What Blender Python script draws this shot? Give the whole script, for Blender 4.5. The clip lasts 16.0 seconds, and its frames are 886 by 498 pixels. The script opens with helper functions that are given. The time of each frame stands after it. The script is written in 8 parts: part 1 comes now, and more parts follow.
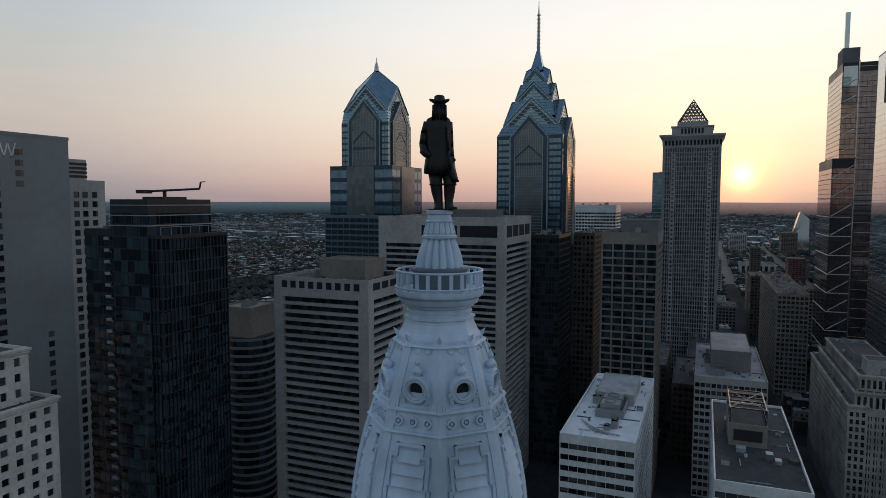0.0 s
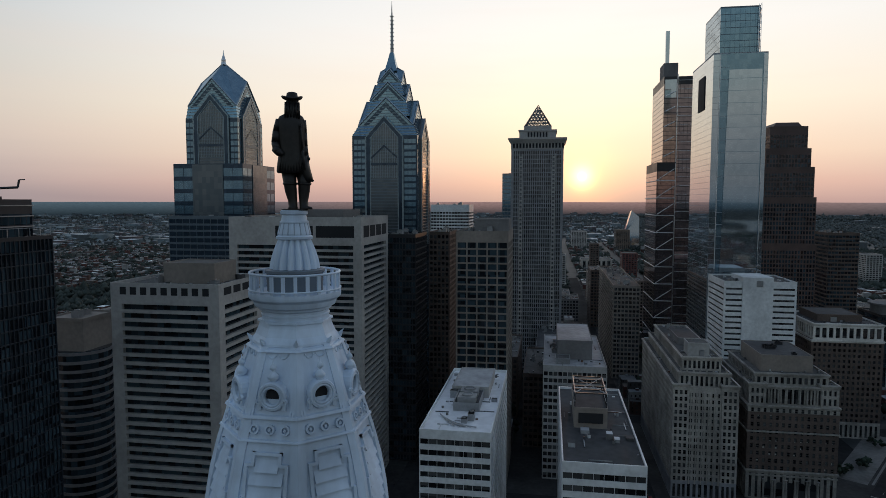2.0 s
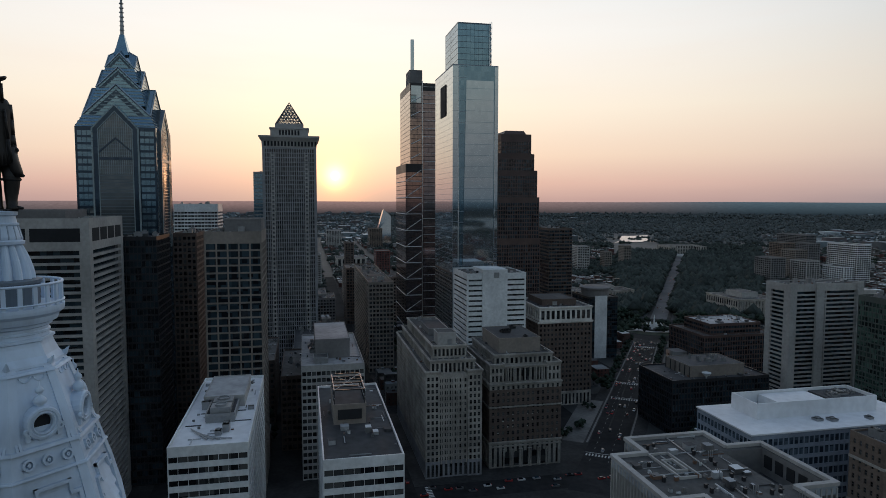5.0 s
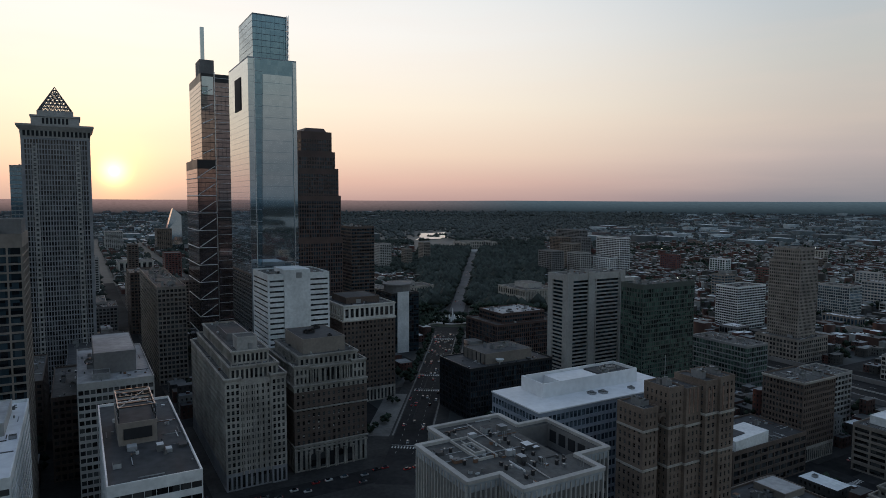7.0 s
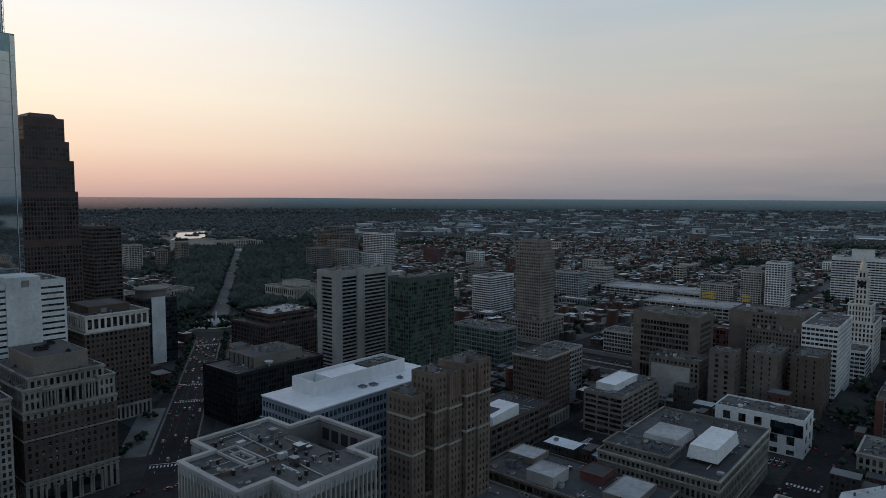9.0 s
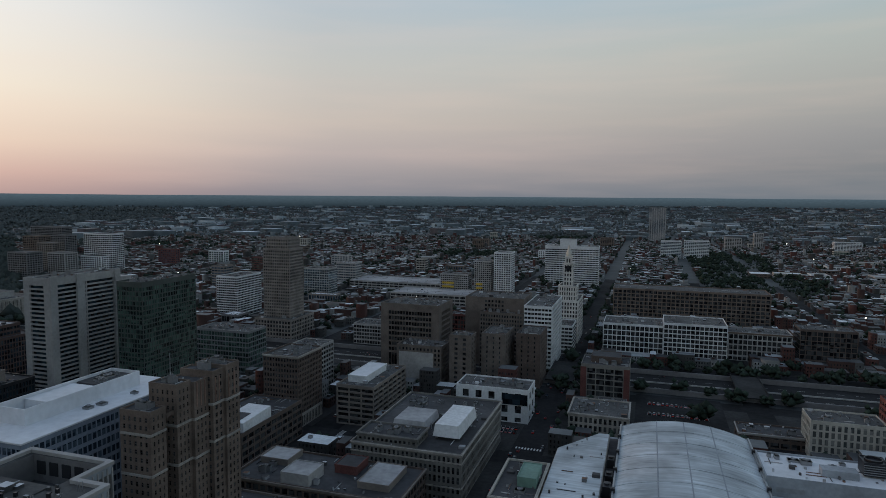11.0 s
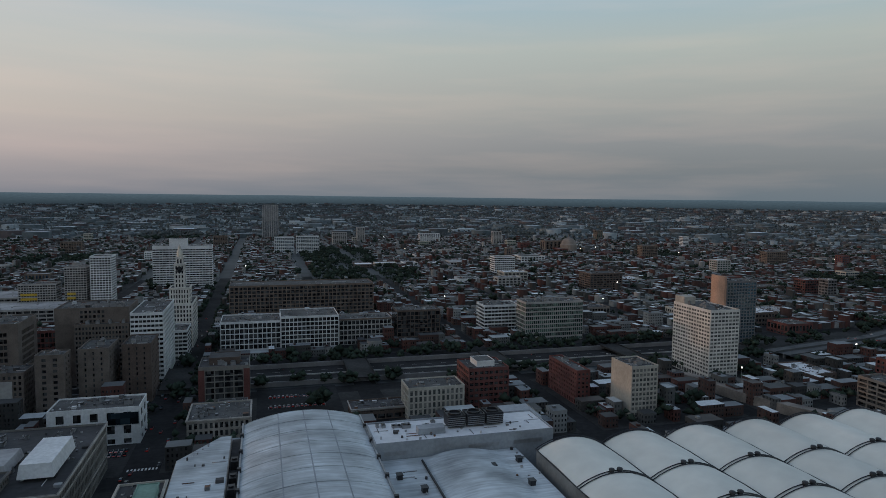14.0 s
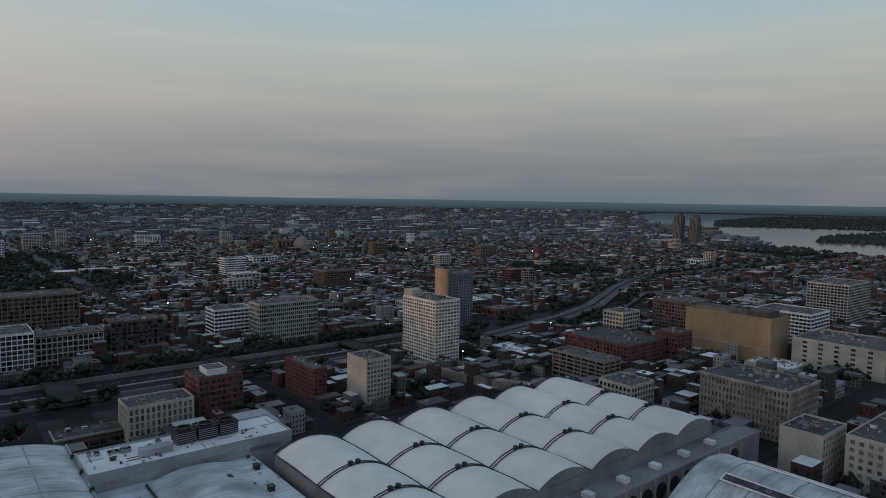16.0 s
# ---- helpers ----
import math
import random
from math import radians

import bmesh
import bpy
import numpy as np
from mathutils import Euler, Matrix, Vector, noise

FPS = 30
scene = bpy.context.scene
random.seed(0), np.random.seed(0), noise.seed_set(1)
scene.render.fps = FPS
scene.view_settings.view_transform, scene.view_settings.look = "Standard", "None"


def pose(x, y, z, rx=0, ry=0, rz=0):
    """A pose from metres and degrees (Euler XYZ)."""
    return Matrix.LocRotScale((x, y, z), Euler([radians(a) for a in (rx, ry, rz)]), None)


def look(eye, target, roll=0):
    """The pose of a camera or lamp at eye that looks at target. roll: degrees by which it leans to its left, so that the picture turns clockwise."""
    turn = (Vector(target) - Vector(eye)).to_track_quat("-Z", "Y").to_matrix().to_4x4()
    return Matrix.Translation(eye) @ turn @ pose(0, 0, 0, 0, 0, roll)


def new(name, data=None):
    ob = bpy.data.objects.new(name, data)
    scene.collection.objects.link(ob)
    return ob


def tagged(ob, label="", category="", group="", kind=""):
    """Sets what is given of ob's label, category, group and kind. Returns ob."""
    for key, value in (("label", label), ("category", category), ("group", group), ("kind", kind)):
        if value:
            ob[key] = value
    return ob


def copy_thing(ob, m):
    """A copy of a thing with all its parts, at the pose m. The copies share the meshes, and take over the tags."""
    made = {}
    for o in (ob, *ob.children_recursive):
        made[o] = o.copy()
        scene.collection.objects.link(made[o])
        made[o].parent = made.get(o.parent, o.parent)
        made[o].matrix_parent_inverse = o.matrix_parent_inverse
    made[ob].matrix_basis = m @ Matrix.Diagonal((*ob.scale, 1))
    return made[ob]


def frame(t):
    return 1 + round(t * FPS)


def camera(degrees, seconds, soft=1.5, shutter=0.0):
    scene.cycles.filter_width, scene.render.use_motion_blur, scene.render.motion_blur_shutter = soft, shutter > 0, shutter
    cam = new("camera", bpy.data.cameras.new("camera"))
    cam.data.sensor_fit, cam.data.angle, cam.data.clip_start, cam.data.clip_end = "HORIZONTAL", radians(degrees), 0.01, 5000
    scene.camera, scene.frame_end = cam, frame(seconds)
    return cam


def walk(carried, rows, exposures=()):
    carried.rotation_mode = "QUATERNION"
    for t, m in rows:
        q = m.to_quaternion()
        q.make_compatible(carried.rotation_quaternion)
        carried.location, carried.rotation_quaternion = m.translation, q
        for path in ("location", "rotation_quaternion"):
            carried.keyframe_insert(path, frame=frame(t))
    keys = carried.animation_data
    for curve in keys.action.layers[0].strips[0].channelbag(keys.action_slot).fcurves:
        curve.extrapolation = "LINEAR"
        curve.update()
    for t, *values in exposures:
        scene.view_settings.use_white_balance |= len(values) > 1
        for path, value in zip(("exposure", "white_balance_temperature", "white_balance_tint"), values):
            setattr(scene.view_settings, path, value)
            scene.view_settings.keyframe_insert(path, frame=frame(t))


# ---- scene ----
cam = camera(69.03, 16.0, soft=0.85)
PATH = [  # seconds, heading, pitch, roll
    (0.0, 112.10, -4.17, -0.08),
    (0.5, 108.99, -4.16, -0.05),
    (1.0, 105.88, -4.16, -0.04),
    (1.5, 102.67, -4.16, -0.03),
    (2.0, 99.41, -4.17, -0.03),
    (2.5, 96.11, -4.18, -0.03),
    (3.0, 92.83, -4.19, -0.04),
    (3.5, 89.34, -4.20, -0.05),
    (4.0, 85.55, -4.20, -0.06),
    (6.5, 65.18, -4.28, -0.17),
    (7.0, 60.39, -4.31, -0.19),
    (7.5, 55.51, -4.34, -0.22),
    (8.0, 50.58, -4.39, -0.24),
    (8.5, 45.39, -4.43, -0.27),
    (9.0, 39.93, -4.48, -0.30),
    (11.5, 12.35, -4.69, -0.44),
    (12.0, 6.98, -4.70, -0.48),
    (12.5, 1.52, -4.70, -0.52),
    (13.0, -4.09, -4.68, -0.56),
    (13.5, -9.85, -4.65, -0.60),
    (14.0, -15.63, -4.60, -0.65),
    (14.5, -21.36, -4.54, -0.71),
    (15.0, -27.16, -4.47, -0.77),
    (15.5, -33.16, -4.42, -0.84),
    (16.0, -39.06, -4.38, -0.92),
]
EYE = (61.6, 23.7, 156.7)
walk(cam, [(t, pose(*EYE, 90 + p, r, h)) for t, h, p, r in PATH])

# ---- world: dusk sky, low red sun at the west end of the street grid ----
SUN_AZ, SUN_EL = 87.3, 2.2  # degrees counter-clockwise from +y, and above the horizon
SUN_DIR = Vector((-math.sin(radians(SUN_AZ)) * math.cos(radians(SUN_EL)), math.cos(radians(SUN_AZ)) * math.cos(radians(SUN_EL)), math.sin(radians(SUN_EL))))


def lin(r, g, b):
    """A display colour (0 to 255) as linear light."""
    return tuple((c / 255 / 12.92) if c < 10 else ((c / 255 + 0.055) / 1.055) ** 2.4 for c in (r, g, b)) + (1.0,)


def build_world():
    world = bpy.data.worlds.new("dusk_sky")
    scene.world = world
    world.use_nodes = True
    nt = world.node_tree
    nt.nodes.clear()
    N, L = nt.nodes.new, nt.links.new
    out, bg = N("ShaderNodeOutputWorld"), N("ShaderNodeBackground")
    tc, sep = N("ShaderNodeTexCoord"), N("ShaderNodeSeparateXYZ")
    L(tc.outputs["Generated"], sep.inputs[0])

    def ramp(stops):
        node = N("ShaderNodeValToRGB")
        L(sep.outputs["Z"], node.inputs["Fac"])
        el = node.color_ramp.elements
        while len(el) < len(stops):
            el.new(0.5)
        for e, (deg, rgb) in zip(el, stops):
            e.position = max(0.0, math.sin(radians(deg)))
            e.color = lin(*rgb)
        return node.outputs["Color"]

    near = ramp([(0, (192, 158, 152)), (1.6, (222, 184, 170)), (4, (242, 216, 194)), (8, (252, 239, 220)), (14, (250, 247, 242)), (20, (240, 242, 243)), (45, (156, 175, 198)), (90, (110, 130, 158))])
    side = ramp([(0, (130, 132, 142)), (1.2, (158, 152, 156)), (3.5, (189, 176, 174)), (6.5, (205, 193, 184)), (11, (199, 198, 194)), (17, (182, 194, 204)), (40, (136, 157, 182)), (90, (110, 130, 158))])
    away = ramp([(0, (106, 118, 127)), (2.5, (122, 128, 132)), (5, (138, 142, 145)), (8.5, (161, 164, 161)), (12.5, (172, 180, 176)), (17.5, (154, 182, 196)), (40, (122, 145, 172)), (90, (110, 130, 158))])
    dot = N("ShaderNodeVectorMath")
    dot.operation = "DOT_PRODUCT"
    L(tc.outputs["Generated"], dot.inputs[0])
    dot.inputs[1].default_value = SUN_DIR

    warm = N("ShaderNodeVectorMath")  # the warm side reaches further north than south
    warm.operation = "DOT_PRODUCT"
    L(tc.outputs["Generated"], warm.inputs[0])
    warm.inputs[1].default_value = (-math.sin(radians(86)), math.cos(radians(86)), 0.03)

    def span(a, b, dot=dot):
        node = N("ShaderNodeMapRange")
        node.interpolation_type = "SMOOTHSTEP"
        node.inputs["From Min"].default_value, node.inputs["From Max"].default_value = a, b
        L(dot.outputs["Value"], node.inputs["Value"])
        return node.outputs["Result"]

    def mix(kind, fac, a, b):
        node = N("ShaderNodeMix")
        node.data_type, node.blend_type = "RGBA", kind
        for sock, val in ((node.inputs[0], fac), (node.inputs[6], a), (node.inputs[7], b)):
            if isinstance(val, (int, float, tuple)):
                sock.default_value = val
            else:
                L(val, sock)
        return node.outputs[2]

    sky = mix("MIX", span(-0.6, 0.85), away, side)
    sky = mix("MIX", span(0.5, 0.985, warm), sky, near)

    def lobe(power, rgb):
        top = N("ShaderNodeMath")
        top.operation = "MAXIMUM"
        L(dot.outputs["Value"], top.inputs[0])
        top.inputs[1].default_value = 0.0
        p = N("ShaderNodeMath")
        p.operation = "POWER"
        L(top.outputs[0], p.inputs[0])
        p.inputs[1].default_value = power
        return p.outputs[0], rgb

    for power, rgb in ((60, (0.2, 0.14, 0.055, 1)), (900, (0.6, 0.24, 0.04, 1)), (9000, (2.3, 1.35, 0.5, 1)), (150000, (8.0, 6.0, 2.5, 1))):
        fac, colour = lobe(power, rgb)
        sky = mix("ADD", fac, sky, colour)
    # thin streaks of cloud, stretched along the horizon
    mp, nz, cr = N("ShaderNodeMapping"), N("ShaderNodeTexNoise"), N("ShaderNodeMapRange")
    mp.inputs["Scale"].default_value = (2.2, 2.2, 22.0)
    L(tc.outputs["Generated"], mp.inputs["Vector"])
    L(mp.outputs["Vector"], nz.inputs["Vector"])
    nz.inputs["Scale"].default_value, nz.inputs["Detail"].default_value = 1.6, 5.0
    cr.inputs["From Min"].default_value, cr.inputs["From Max"].default_value = 0.45, 0.75
    cr.inputs["To Max"].default_value = 0.1
    L(nz.outputs[0], cr.inputs["Value"])
    sky = mix("MIX", cr.outputs["Result"], sky, lin(246, 214, 196))
    atm = N("ShaderNodeTexSky")
    atm.sky_type, atm.sun_disc = "NISHITA", False
    atm.sun_elevation, atm.sun_rotation = radians(SUN_EL), radians(-SUN_AZ)
    atm.dust_density = 3.0
    sky = mix("ADD", 0.008, sky, atm.outputs[0])
    L(sky, bg.inputs["Color"])
    bg.inputs["Strength"].default_value = 1.0
    L(bg.outputs[0], out.inputs[0])


build_world()
sun_data = bpy.data.lights.new("sun", "SUN")
sun_data.energy, sun_data.angle, sun_data.color = 0.4, radians(0.6), (1.0, 0.5, 0.24)
sun = new("sun", sun_data)
sun.matrix_world = look((0, 0, 600), Vector((0, 0, 600)) - SUN_DIR)
scene.view_settings.exposure = 0.0

# ---- materials ----
def material(name, colour, rough=0.85, metal=0.0, vary=0.12, scale=0.6, bump=0.15, random_by="", spread=0.0, stretch=(1, 1, 1), spec=0.5, stains=0.25):
    """A surface with grain and broad stains; random_by 'island' or 'object' shifts the tone from piece to piece."""
    m = bpy.data.materials.new(name)
    m.use_nodes = True
    nt = m.node_tree
    N, L = nt.nodes.new, nt.links.new
    p = nt.nodes["Principled BSDF"]
    p.inputs["Metallic"].default_value = metal
    p.inputs["Specular IOR Level"].default_value = spec
    tc, mp = N("ShaderNodeTexCoord"), N("ShaderNodeMapping")
    mp.inputs["Scale"].default_value = stretch
    L(tc.outputs["Object"], mp.inputs["Vector"])
    fine, broad = N("ShaderNodeTexNoise"), N("ShaderNodeTexNoise")
    fine.inputs["Scale"].default_value, fine.inputs["Detail"].default_value = scale, 6.0
    broad.inputs["Scale"].default_value, broad.inputs["Detail"].default_value = scale * 0.09, 4.0
    L(mp.outputs["Vector"], fine.inputs["Vector"])
    L(tc.outputs["Object"], broad.inputs["Vector"])
    a = N("ShaderNodeMapRange")
    a.inputs["From Min"].default_value, a.inputs["From Max"].default_value = 0.3, 0.7
    a.inputs["To Min"].default_value, a.inputs["To Max"].default_value = 1 - vary, 1 + vary
    b = N("ShaderNodeMapRange")
    b.inputs["From Min"].default_value, b.inputs["From Max"].default_value = 0.35, 0.7
    b.inputs["To Min"].default_value, b.inputs["To Max"].default_value = 1 + stains * 0.4, 1 - stains
    L(fine.outputs[0], a.inputs["Value"])
    L(broad.outputs[0], b.inputs["Value"])
    mul = N("ShaderNodeMath")
    mul.operation = "MULTIPLY"
    L(a.outputs[0], mul.inputs[0])
    L(b.outputs[0], mul.inputs[1])
    fac = mul.outputs[0]
    if random_by:
        src = N("ShaderNodeNewGeometry").outputs["Random Per Island"] if random_by == "island" else N("ShaderNodeObjectInfo").outputs["Random"]
        r = N("ShaderNodeMapRange")
        r.inputs["To Min"].default_value, r.inputs["To Max"].default_value = 1 - spread, 1 + spread
        L(src, r.inputs["Value"])
        mul2 = N("ShaderNodeMath")
        mul2.operation = "MULTIPLY"
        L(fac, mul2.inputs[0])
        L(r.outputs[0], mul2.inputs[1])
        fac = mul2.outputs[0]
    col = N("ShaderNodeVectorMath")
    col.operation = "SCALE"
    col.inputs[0].default_value = colour[:3]
    L(fac, col.inputs["Scale"])
    L(col.outputs[0], p.inputs["Base Color"])
    rr = N("ShaderNodeMapRange")
    rr.inputs["To Min"].default_value, rr.inputs["To Max"].default_value = max(0.02, rough - 0.12), min(1.0, rough + 0.1)
    L(broad.outputs[0], rr.inputs["Value"])
    L(rr.outputs[0], p.inputs["Roughness"])
    if bump:
        bp = N("ShaderNodeBump")
        bp.inputs["Strength"].default_value, bp.inputs["Distance"].default_value = bump, 0.05
        L(fine.outputs[0], bp.inputs["Height"])
        L(bp.outputs[0], p.inputs["Normal"])
    return m


def palette(name, stops, rough=0.9, scale=0.5, by="island"):
    """A surface whose pieces take one of several tones."""
    m = material(name, (0.5, 0.5, 0.5), rough, scale=scale, bump=0.0)
    nt = m.node_tree
    N, L = nt.nodes.new, nt.links.new
    src = N("ShaderNodeNewGeometry").outputs["Random Per Island"] if by == "island" else N("ShaderNodeObjectInfo").outputs["Random"]
    ramp = N("ShaderNodeValToRGB")
    ramp.color_ramp.interpolation = "CONSTANT"
    el = ramp.color_ramp.elements
    while len(el) < len(stops):
        el.new(0.5)
    for e, (pos, rgb) in zip(el, stops):
        e.position, e.color = pos, (*rgb, 1)
    L(src, ramp.inputs["Fac"])
    p = nt.nodes["Principled BSDF"]
    col = [n for n in nt.nodes if n.type == "VECT_MATH"][0]
    L(ramp.outputs["Color"], col.inputs[0])
    return m


def glazing(name, dark, light, rough=0.06, metal=0.0, lit=0.0, bump=0.1):
    """Window glass: each pane a tone of its own (blinds, dim rooms); a share of them lit from inside."""
    m = bpy.data.materials.new(name)
    m.use_nodes = True
    nt = m.node_tree
    N, L = nt.nodes.new, nt.links.new
    p = nt.nodes["Principled BSDF"]
    p.inputs["Metallic"].default_value = metal
    # one tone for each pane: cells of the facade grid, shifted from window to window
    tc0, cell, flo, wn0, info = N("ShaderNodeTexCoord"), N("ShaderNodeVectorMath"), N("ShaderNodeVectorMath"), N("ShaderNodeTexWhiteNoise"), N("ShaderNodeObjectInfo")
    cell.operation, flo.operation = "MULTIPLY_ADD", "FLOOR"
    cell.inputs[1].default_value, cell.inputs[2].default_value = (0.37, 0.37, 0.27), (0.43, 0.43, 0.43)
    L(tc0.outputs["Object"], cell.inputs[0])
    L(cell.outputs[0], flo.inputs[0])
    wn0.noise_dimensions = "4D"
    L(flo.outputs[0], wn0.inputs["Vector"])
    L(info.outputs["Random"], wn0.inputs["W"])
    ramp = N("ShaderNodeValToRGB")
    ramp.color_ramp.elements[0].color, ramp.color_ramp.elements[1].color = (*dark, 1), (*light, 1)
    ramp.color_ramp.elements[0].position = 0.25
    L(wn0.outputs["Value"], ramp.inputs["Fac"])
    L(ramp.outputs["Color"], p.inputs["Base Color"])
    tc, nz = N("ShaderNodeTexCoord"), N("ShaderNodeTexNoise")
    nz.inputs["Scale"].default_value = 0.35
    L(tc.outputs["Object"], nz.inputs["Vector"])
    rr = N("ShaderNodeMapRange")
    rr.inputs["To Min"].default_value, rr.inputs["To Max"].default_value = rough * 0.5, rough * 1.8
    L(nz.outputs[0], rr.inputs["Value"])
    L(rr.outputs[0], p.inputs["Roughness"])
    bp = N("ShaderNodeBump")
    bp.inputs["Strength"].default_value, bp.inputs["Distance"].default_value = bump, 0.04
    L(nz.outputs[0], bp.inputs["Height"])
    L(bp.outputs[0], p.inputs["Normal"])
    if lit:
        wn, gt = N("ShaderNodeTexWhiteNoise"), N("ShaderNodeMath")
        wn.noise_dimensions = "1D"
        L(wn0.outputs["Value"], wn.inputs["W"])
        gt.operation = "GREATER_THAN"
        gt.inputs[1].default_value = 1 - lit
        L(wn.outputs["Value"], gt.inputs[0])
        sc = N("ShaderNodeMath")
        sc.operation = "MULTIPLY"
        sc.inputs[1].default_value = 0.16
        L(gt.outputs[0], sc.inputs[0])
        p.inputs["Emission Color"].default_value = (1.0, 0.82, 0.55, 1)
        L(sc.outputs[0], p.inputs["Emission Strength"])
    return m


M = {}
M["asphalt"] = material("asphalt", (0.025, 0.0255, 0.027), 0.92, scale=0.25, vary=0.3, stains=0.45, spec=0.15)
M["pavement"] = material("pavement_concrete", (0.040, 0.040, 0.040), 0.9, scale=0.4, vary=0.25, stains=0.45, spec=0.2)
M["land"] = material("city_land", (0.030, 0.037, 0.040), 0.7, scale=0.03, vary=0.45, stains=0.4, bump=0, spec=0.5)
M["grass"] = material("park_grass", (0.03, 0.042, 0.024), 0.95, scale=0.08, vary=0.3)
M["water"] = material("river_water", (0.14, 0.16, 0.175), 0.16, scale=0.02, vary=0.05, bump=0.05)
M["concrete"] = material("pale_concrete", (0.365, 0.355, 0.34), 0.85)
M["concrete_warm"] = material("tan_concrete", (0.22, 0.19, 0.165), 0.85)
M["concrete_dark"] = material("dark_concrete", (0.17, 0.165, 0.165), 0.85)
M["white"] = material("white_panel", (0.67, 0.685, 0.69), 0.6)
M["limestone"] = material("limestone", (0.36, 0.335, 0.30), 0.85, scale=0.9, vary=0.18, stains=0.4)
M["stone_mid"] = material("stained_carved_stone", (0.28, 0.265, 0.24), 0.85, scale=0.9, vary=0.2, stains=0.45)
M["marble"] = material("white_marble", (0.62, 0.60, 0.56), 0.7, scale=0.9)
M["brick_red"] = material("red_brick", (0.135, 0.05, 0.044), 0.9, scale=1.2, vary=0.2)
M["brick_brown"] = material("brown_brick", (0.108, 0.08, 0.067), 0.9, scale=1.2, vary=0.2)
M["brick_tan"] = material("tan_brick", (0.165, 0.125, 0.1), 0.9, scale=1.2, vary=0.18, stains=0.35)
M["cream"] = material("cream_render", (0.42, 0.395, 0.345), 0.85)
M["granite_red"] = material("red_granite", (0.085, 0.052, 0.045), 0.6, scale=1.0)
M["granite_grey"] = material("grey_granite", (0.245, 0.25, 0.265), 0.55, scale=1.0)
M["metal_black"] = material("black_metal", (0.025, 0.026, 0.03), 0.45, 0.3)
M["metal_grey"] = material("grey_metal", (0.30, 0.31, 0.32), 0.45, 0.5)
M["steel"] = material("bright_steel", (0.62, 0.64, 0.66), 0.3, 0.85, bump=0)
M["roof_pale"] = material("pale_roof_membrane", (0.34, 0.34, 0.345), 0.85, scale=0.35, vary=0.18, stains=0.4)
M["roof_white"] = material("white_roof_membrane", (0.70, 0.71, 0.73), 0.7, scale=0.3, vary=0.08, stains=0.15)
M["roof_dark"] = material("tar_roof", (0.055, 0.056, 0.06), 0.9, scale=0.35, vary=0.25, stains=0.45)
M["roof_grey"] = material("gravel_roof", (0.085, 0.085, 0.084), 0.95, scale=0.5, vary=0.3, stains=0.5)
M["glass_dark"] = glazing("dark_window_glass", (0.006, 0.007, 0.009), (0.085, 0.087, 0.088))
M["glass_blue"] = glazing("blue_curtain_glass", (0.155, 0.25, 0.315), (0.20, 0.305, 0.37), 0.05, 0.8, bump=0.02)
M["glass_sky"] = glazing("silver_curtain_glass", (0.40, 0.47, 0.52), (0.44, 0.51, 0.56), 0.03, 0.92, bump=0.015)
M["glass_black"] = glazing("black_curtain_glass", (0.004, 0.007, 0.011), (0.04, 0.068, 0.088), 0.05, 0.15)
M["glass_green"] = glazing("green_window_glass", (0.012, 0.022, 0.022), (0.12, 0.20, 0.165), 0.09, 0.2)
M["dome_paint"] = material("blue_grey_dome_paint", (0.53, 0.635, 0.76), 0.5, scale=0.9, vary=0.1, stains=0.35, stretch=(1, 1, 0.25))
# shaded copy of the dome paint: relief shade put into the colour
M["dome_shadow"] = material("shaded_dome_paint", (0.33, 0.40, 0.48), 0.6, scale=0.9, vary=0.1, stains=0.3)
M["bronze"] = material("dark_bronze", (0.016, 0.014, 0.013), 0.5, 0.4, scale=2.5, vary=0.3)
M["void"] = material("dark_opening", (0.012, 0.013, 0.016), 0.9, bump=0)
M["leaf"] = material("tree_leaves", (0.032, 0.046, 0.034), 0.95, scale=0.4, vary=0.3, random_by="island", spread=0.4, bump=0, spec=0.08)
M["house_wall"] = palette("row_house_walls", [(0, (0.088, 0.036, 0.030)), (0.24, (0.052, 0.050, 0.048)), (0.48, (0.110, 0.112, 0.110)), (0.62, (0.074, 0.040, 0.034)), (0.84, (0.265, 0.270, 0.265))])
M["house_roof"] = palette("row_house_roofs", rough=0.66, stops=[(0, (0.190, 0.210, 0.225)), (0.20, (0.046, 0.050, 0.054)), (0.45, (0.115, 0.125, 0.130)), (0.67, (0.660, 0.700, 0.715)), (0.80, (0.365, 0.395, 0.405)), (0.9, (0.064, 0.056, 0.052))])
M["glass_court"] = glazing("courthouse_glass", (0.03, 0.05, 0.075), (0.16, 0.22, 0.28), 0.07, 0.45)
M["chequer"] = material("green_grey_panel", (0.058, 0.074, 0.068), 0.6)
M["tower_grey"] = material("weathered_tower_concrete", (0.16, 0.155, 0.155), 0.9, scale=1.2, vary=0.15, stains=0.3)
M["brick_hospital"] = material("tan_hospital_brick", (0.15, 0.125, 0.108), 0.9, scale=1.2, vary=0.15, stains=0.3)
M["copper"] = material("green_copper", (0.16, 0.27, 0.22), 0.7)
M["cupola_gold"] = material("pale_stone_cap", (0.56, 0.53, 0.46), 0.6)
M["yellow"] = material("yellow_panel", (0.55, 0.36, 0.04), 0.6)
# the low sun's pink is put into this blank wall's colour
M["pink_render"] = material("sunset_pink_render", (0.50, 0.31, 0.22), 0.85)
M["tan_panel"] = material("tan_wall_panel", (0.30, 0.215, 0.13), 0.85, scale=0.3)
M["metal_roof"] = material("seamed_pale_metal_roof", (0.475, 0.515, 0.535), 0.6, scale=0.5, vary=0.22, stains=0.5, stretch=(0.12, 1.5, 1))
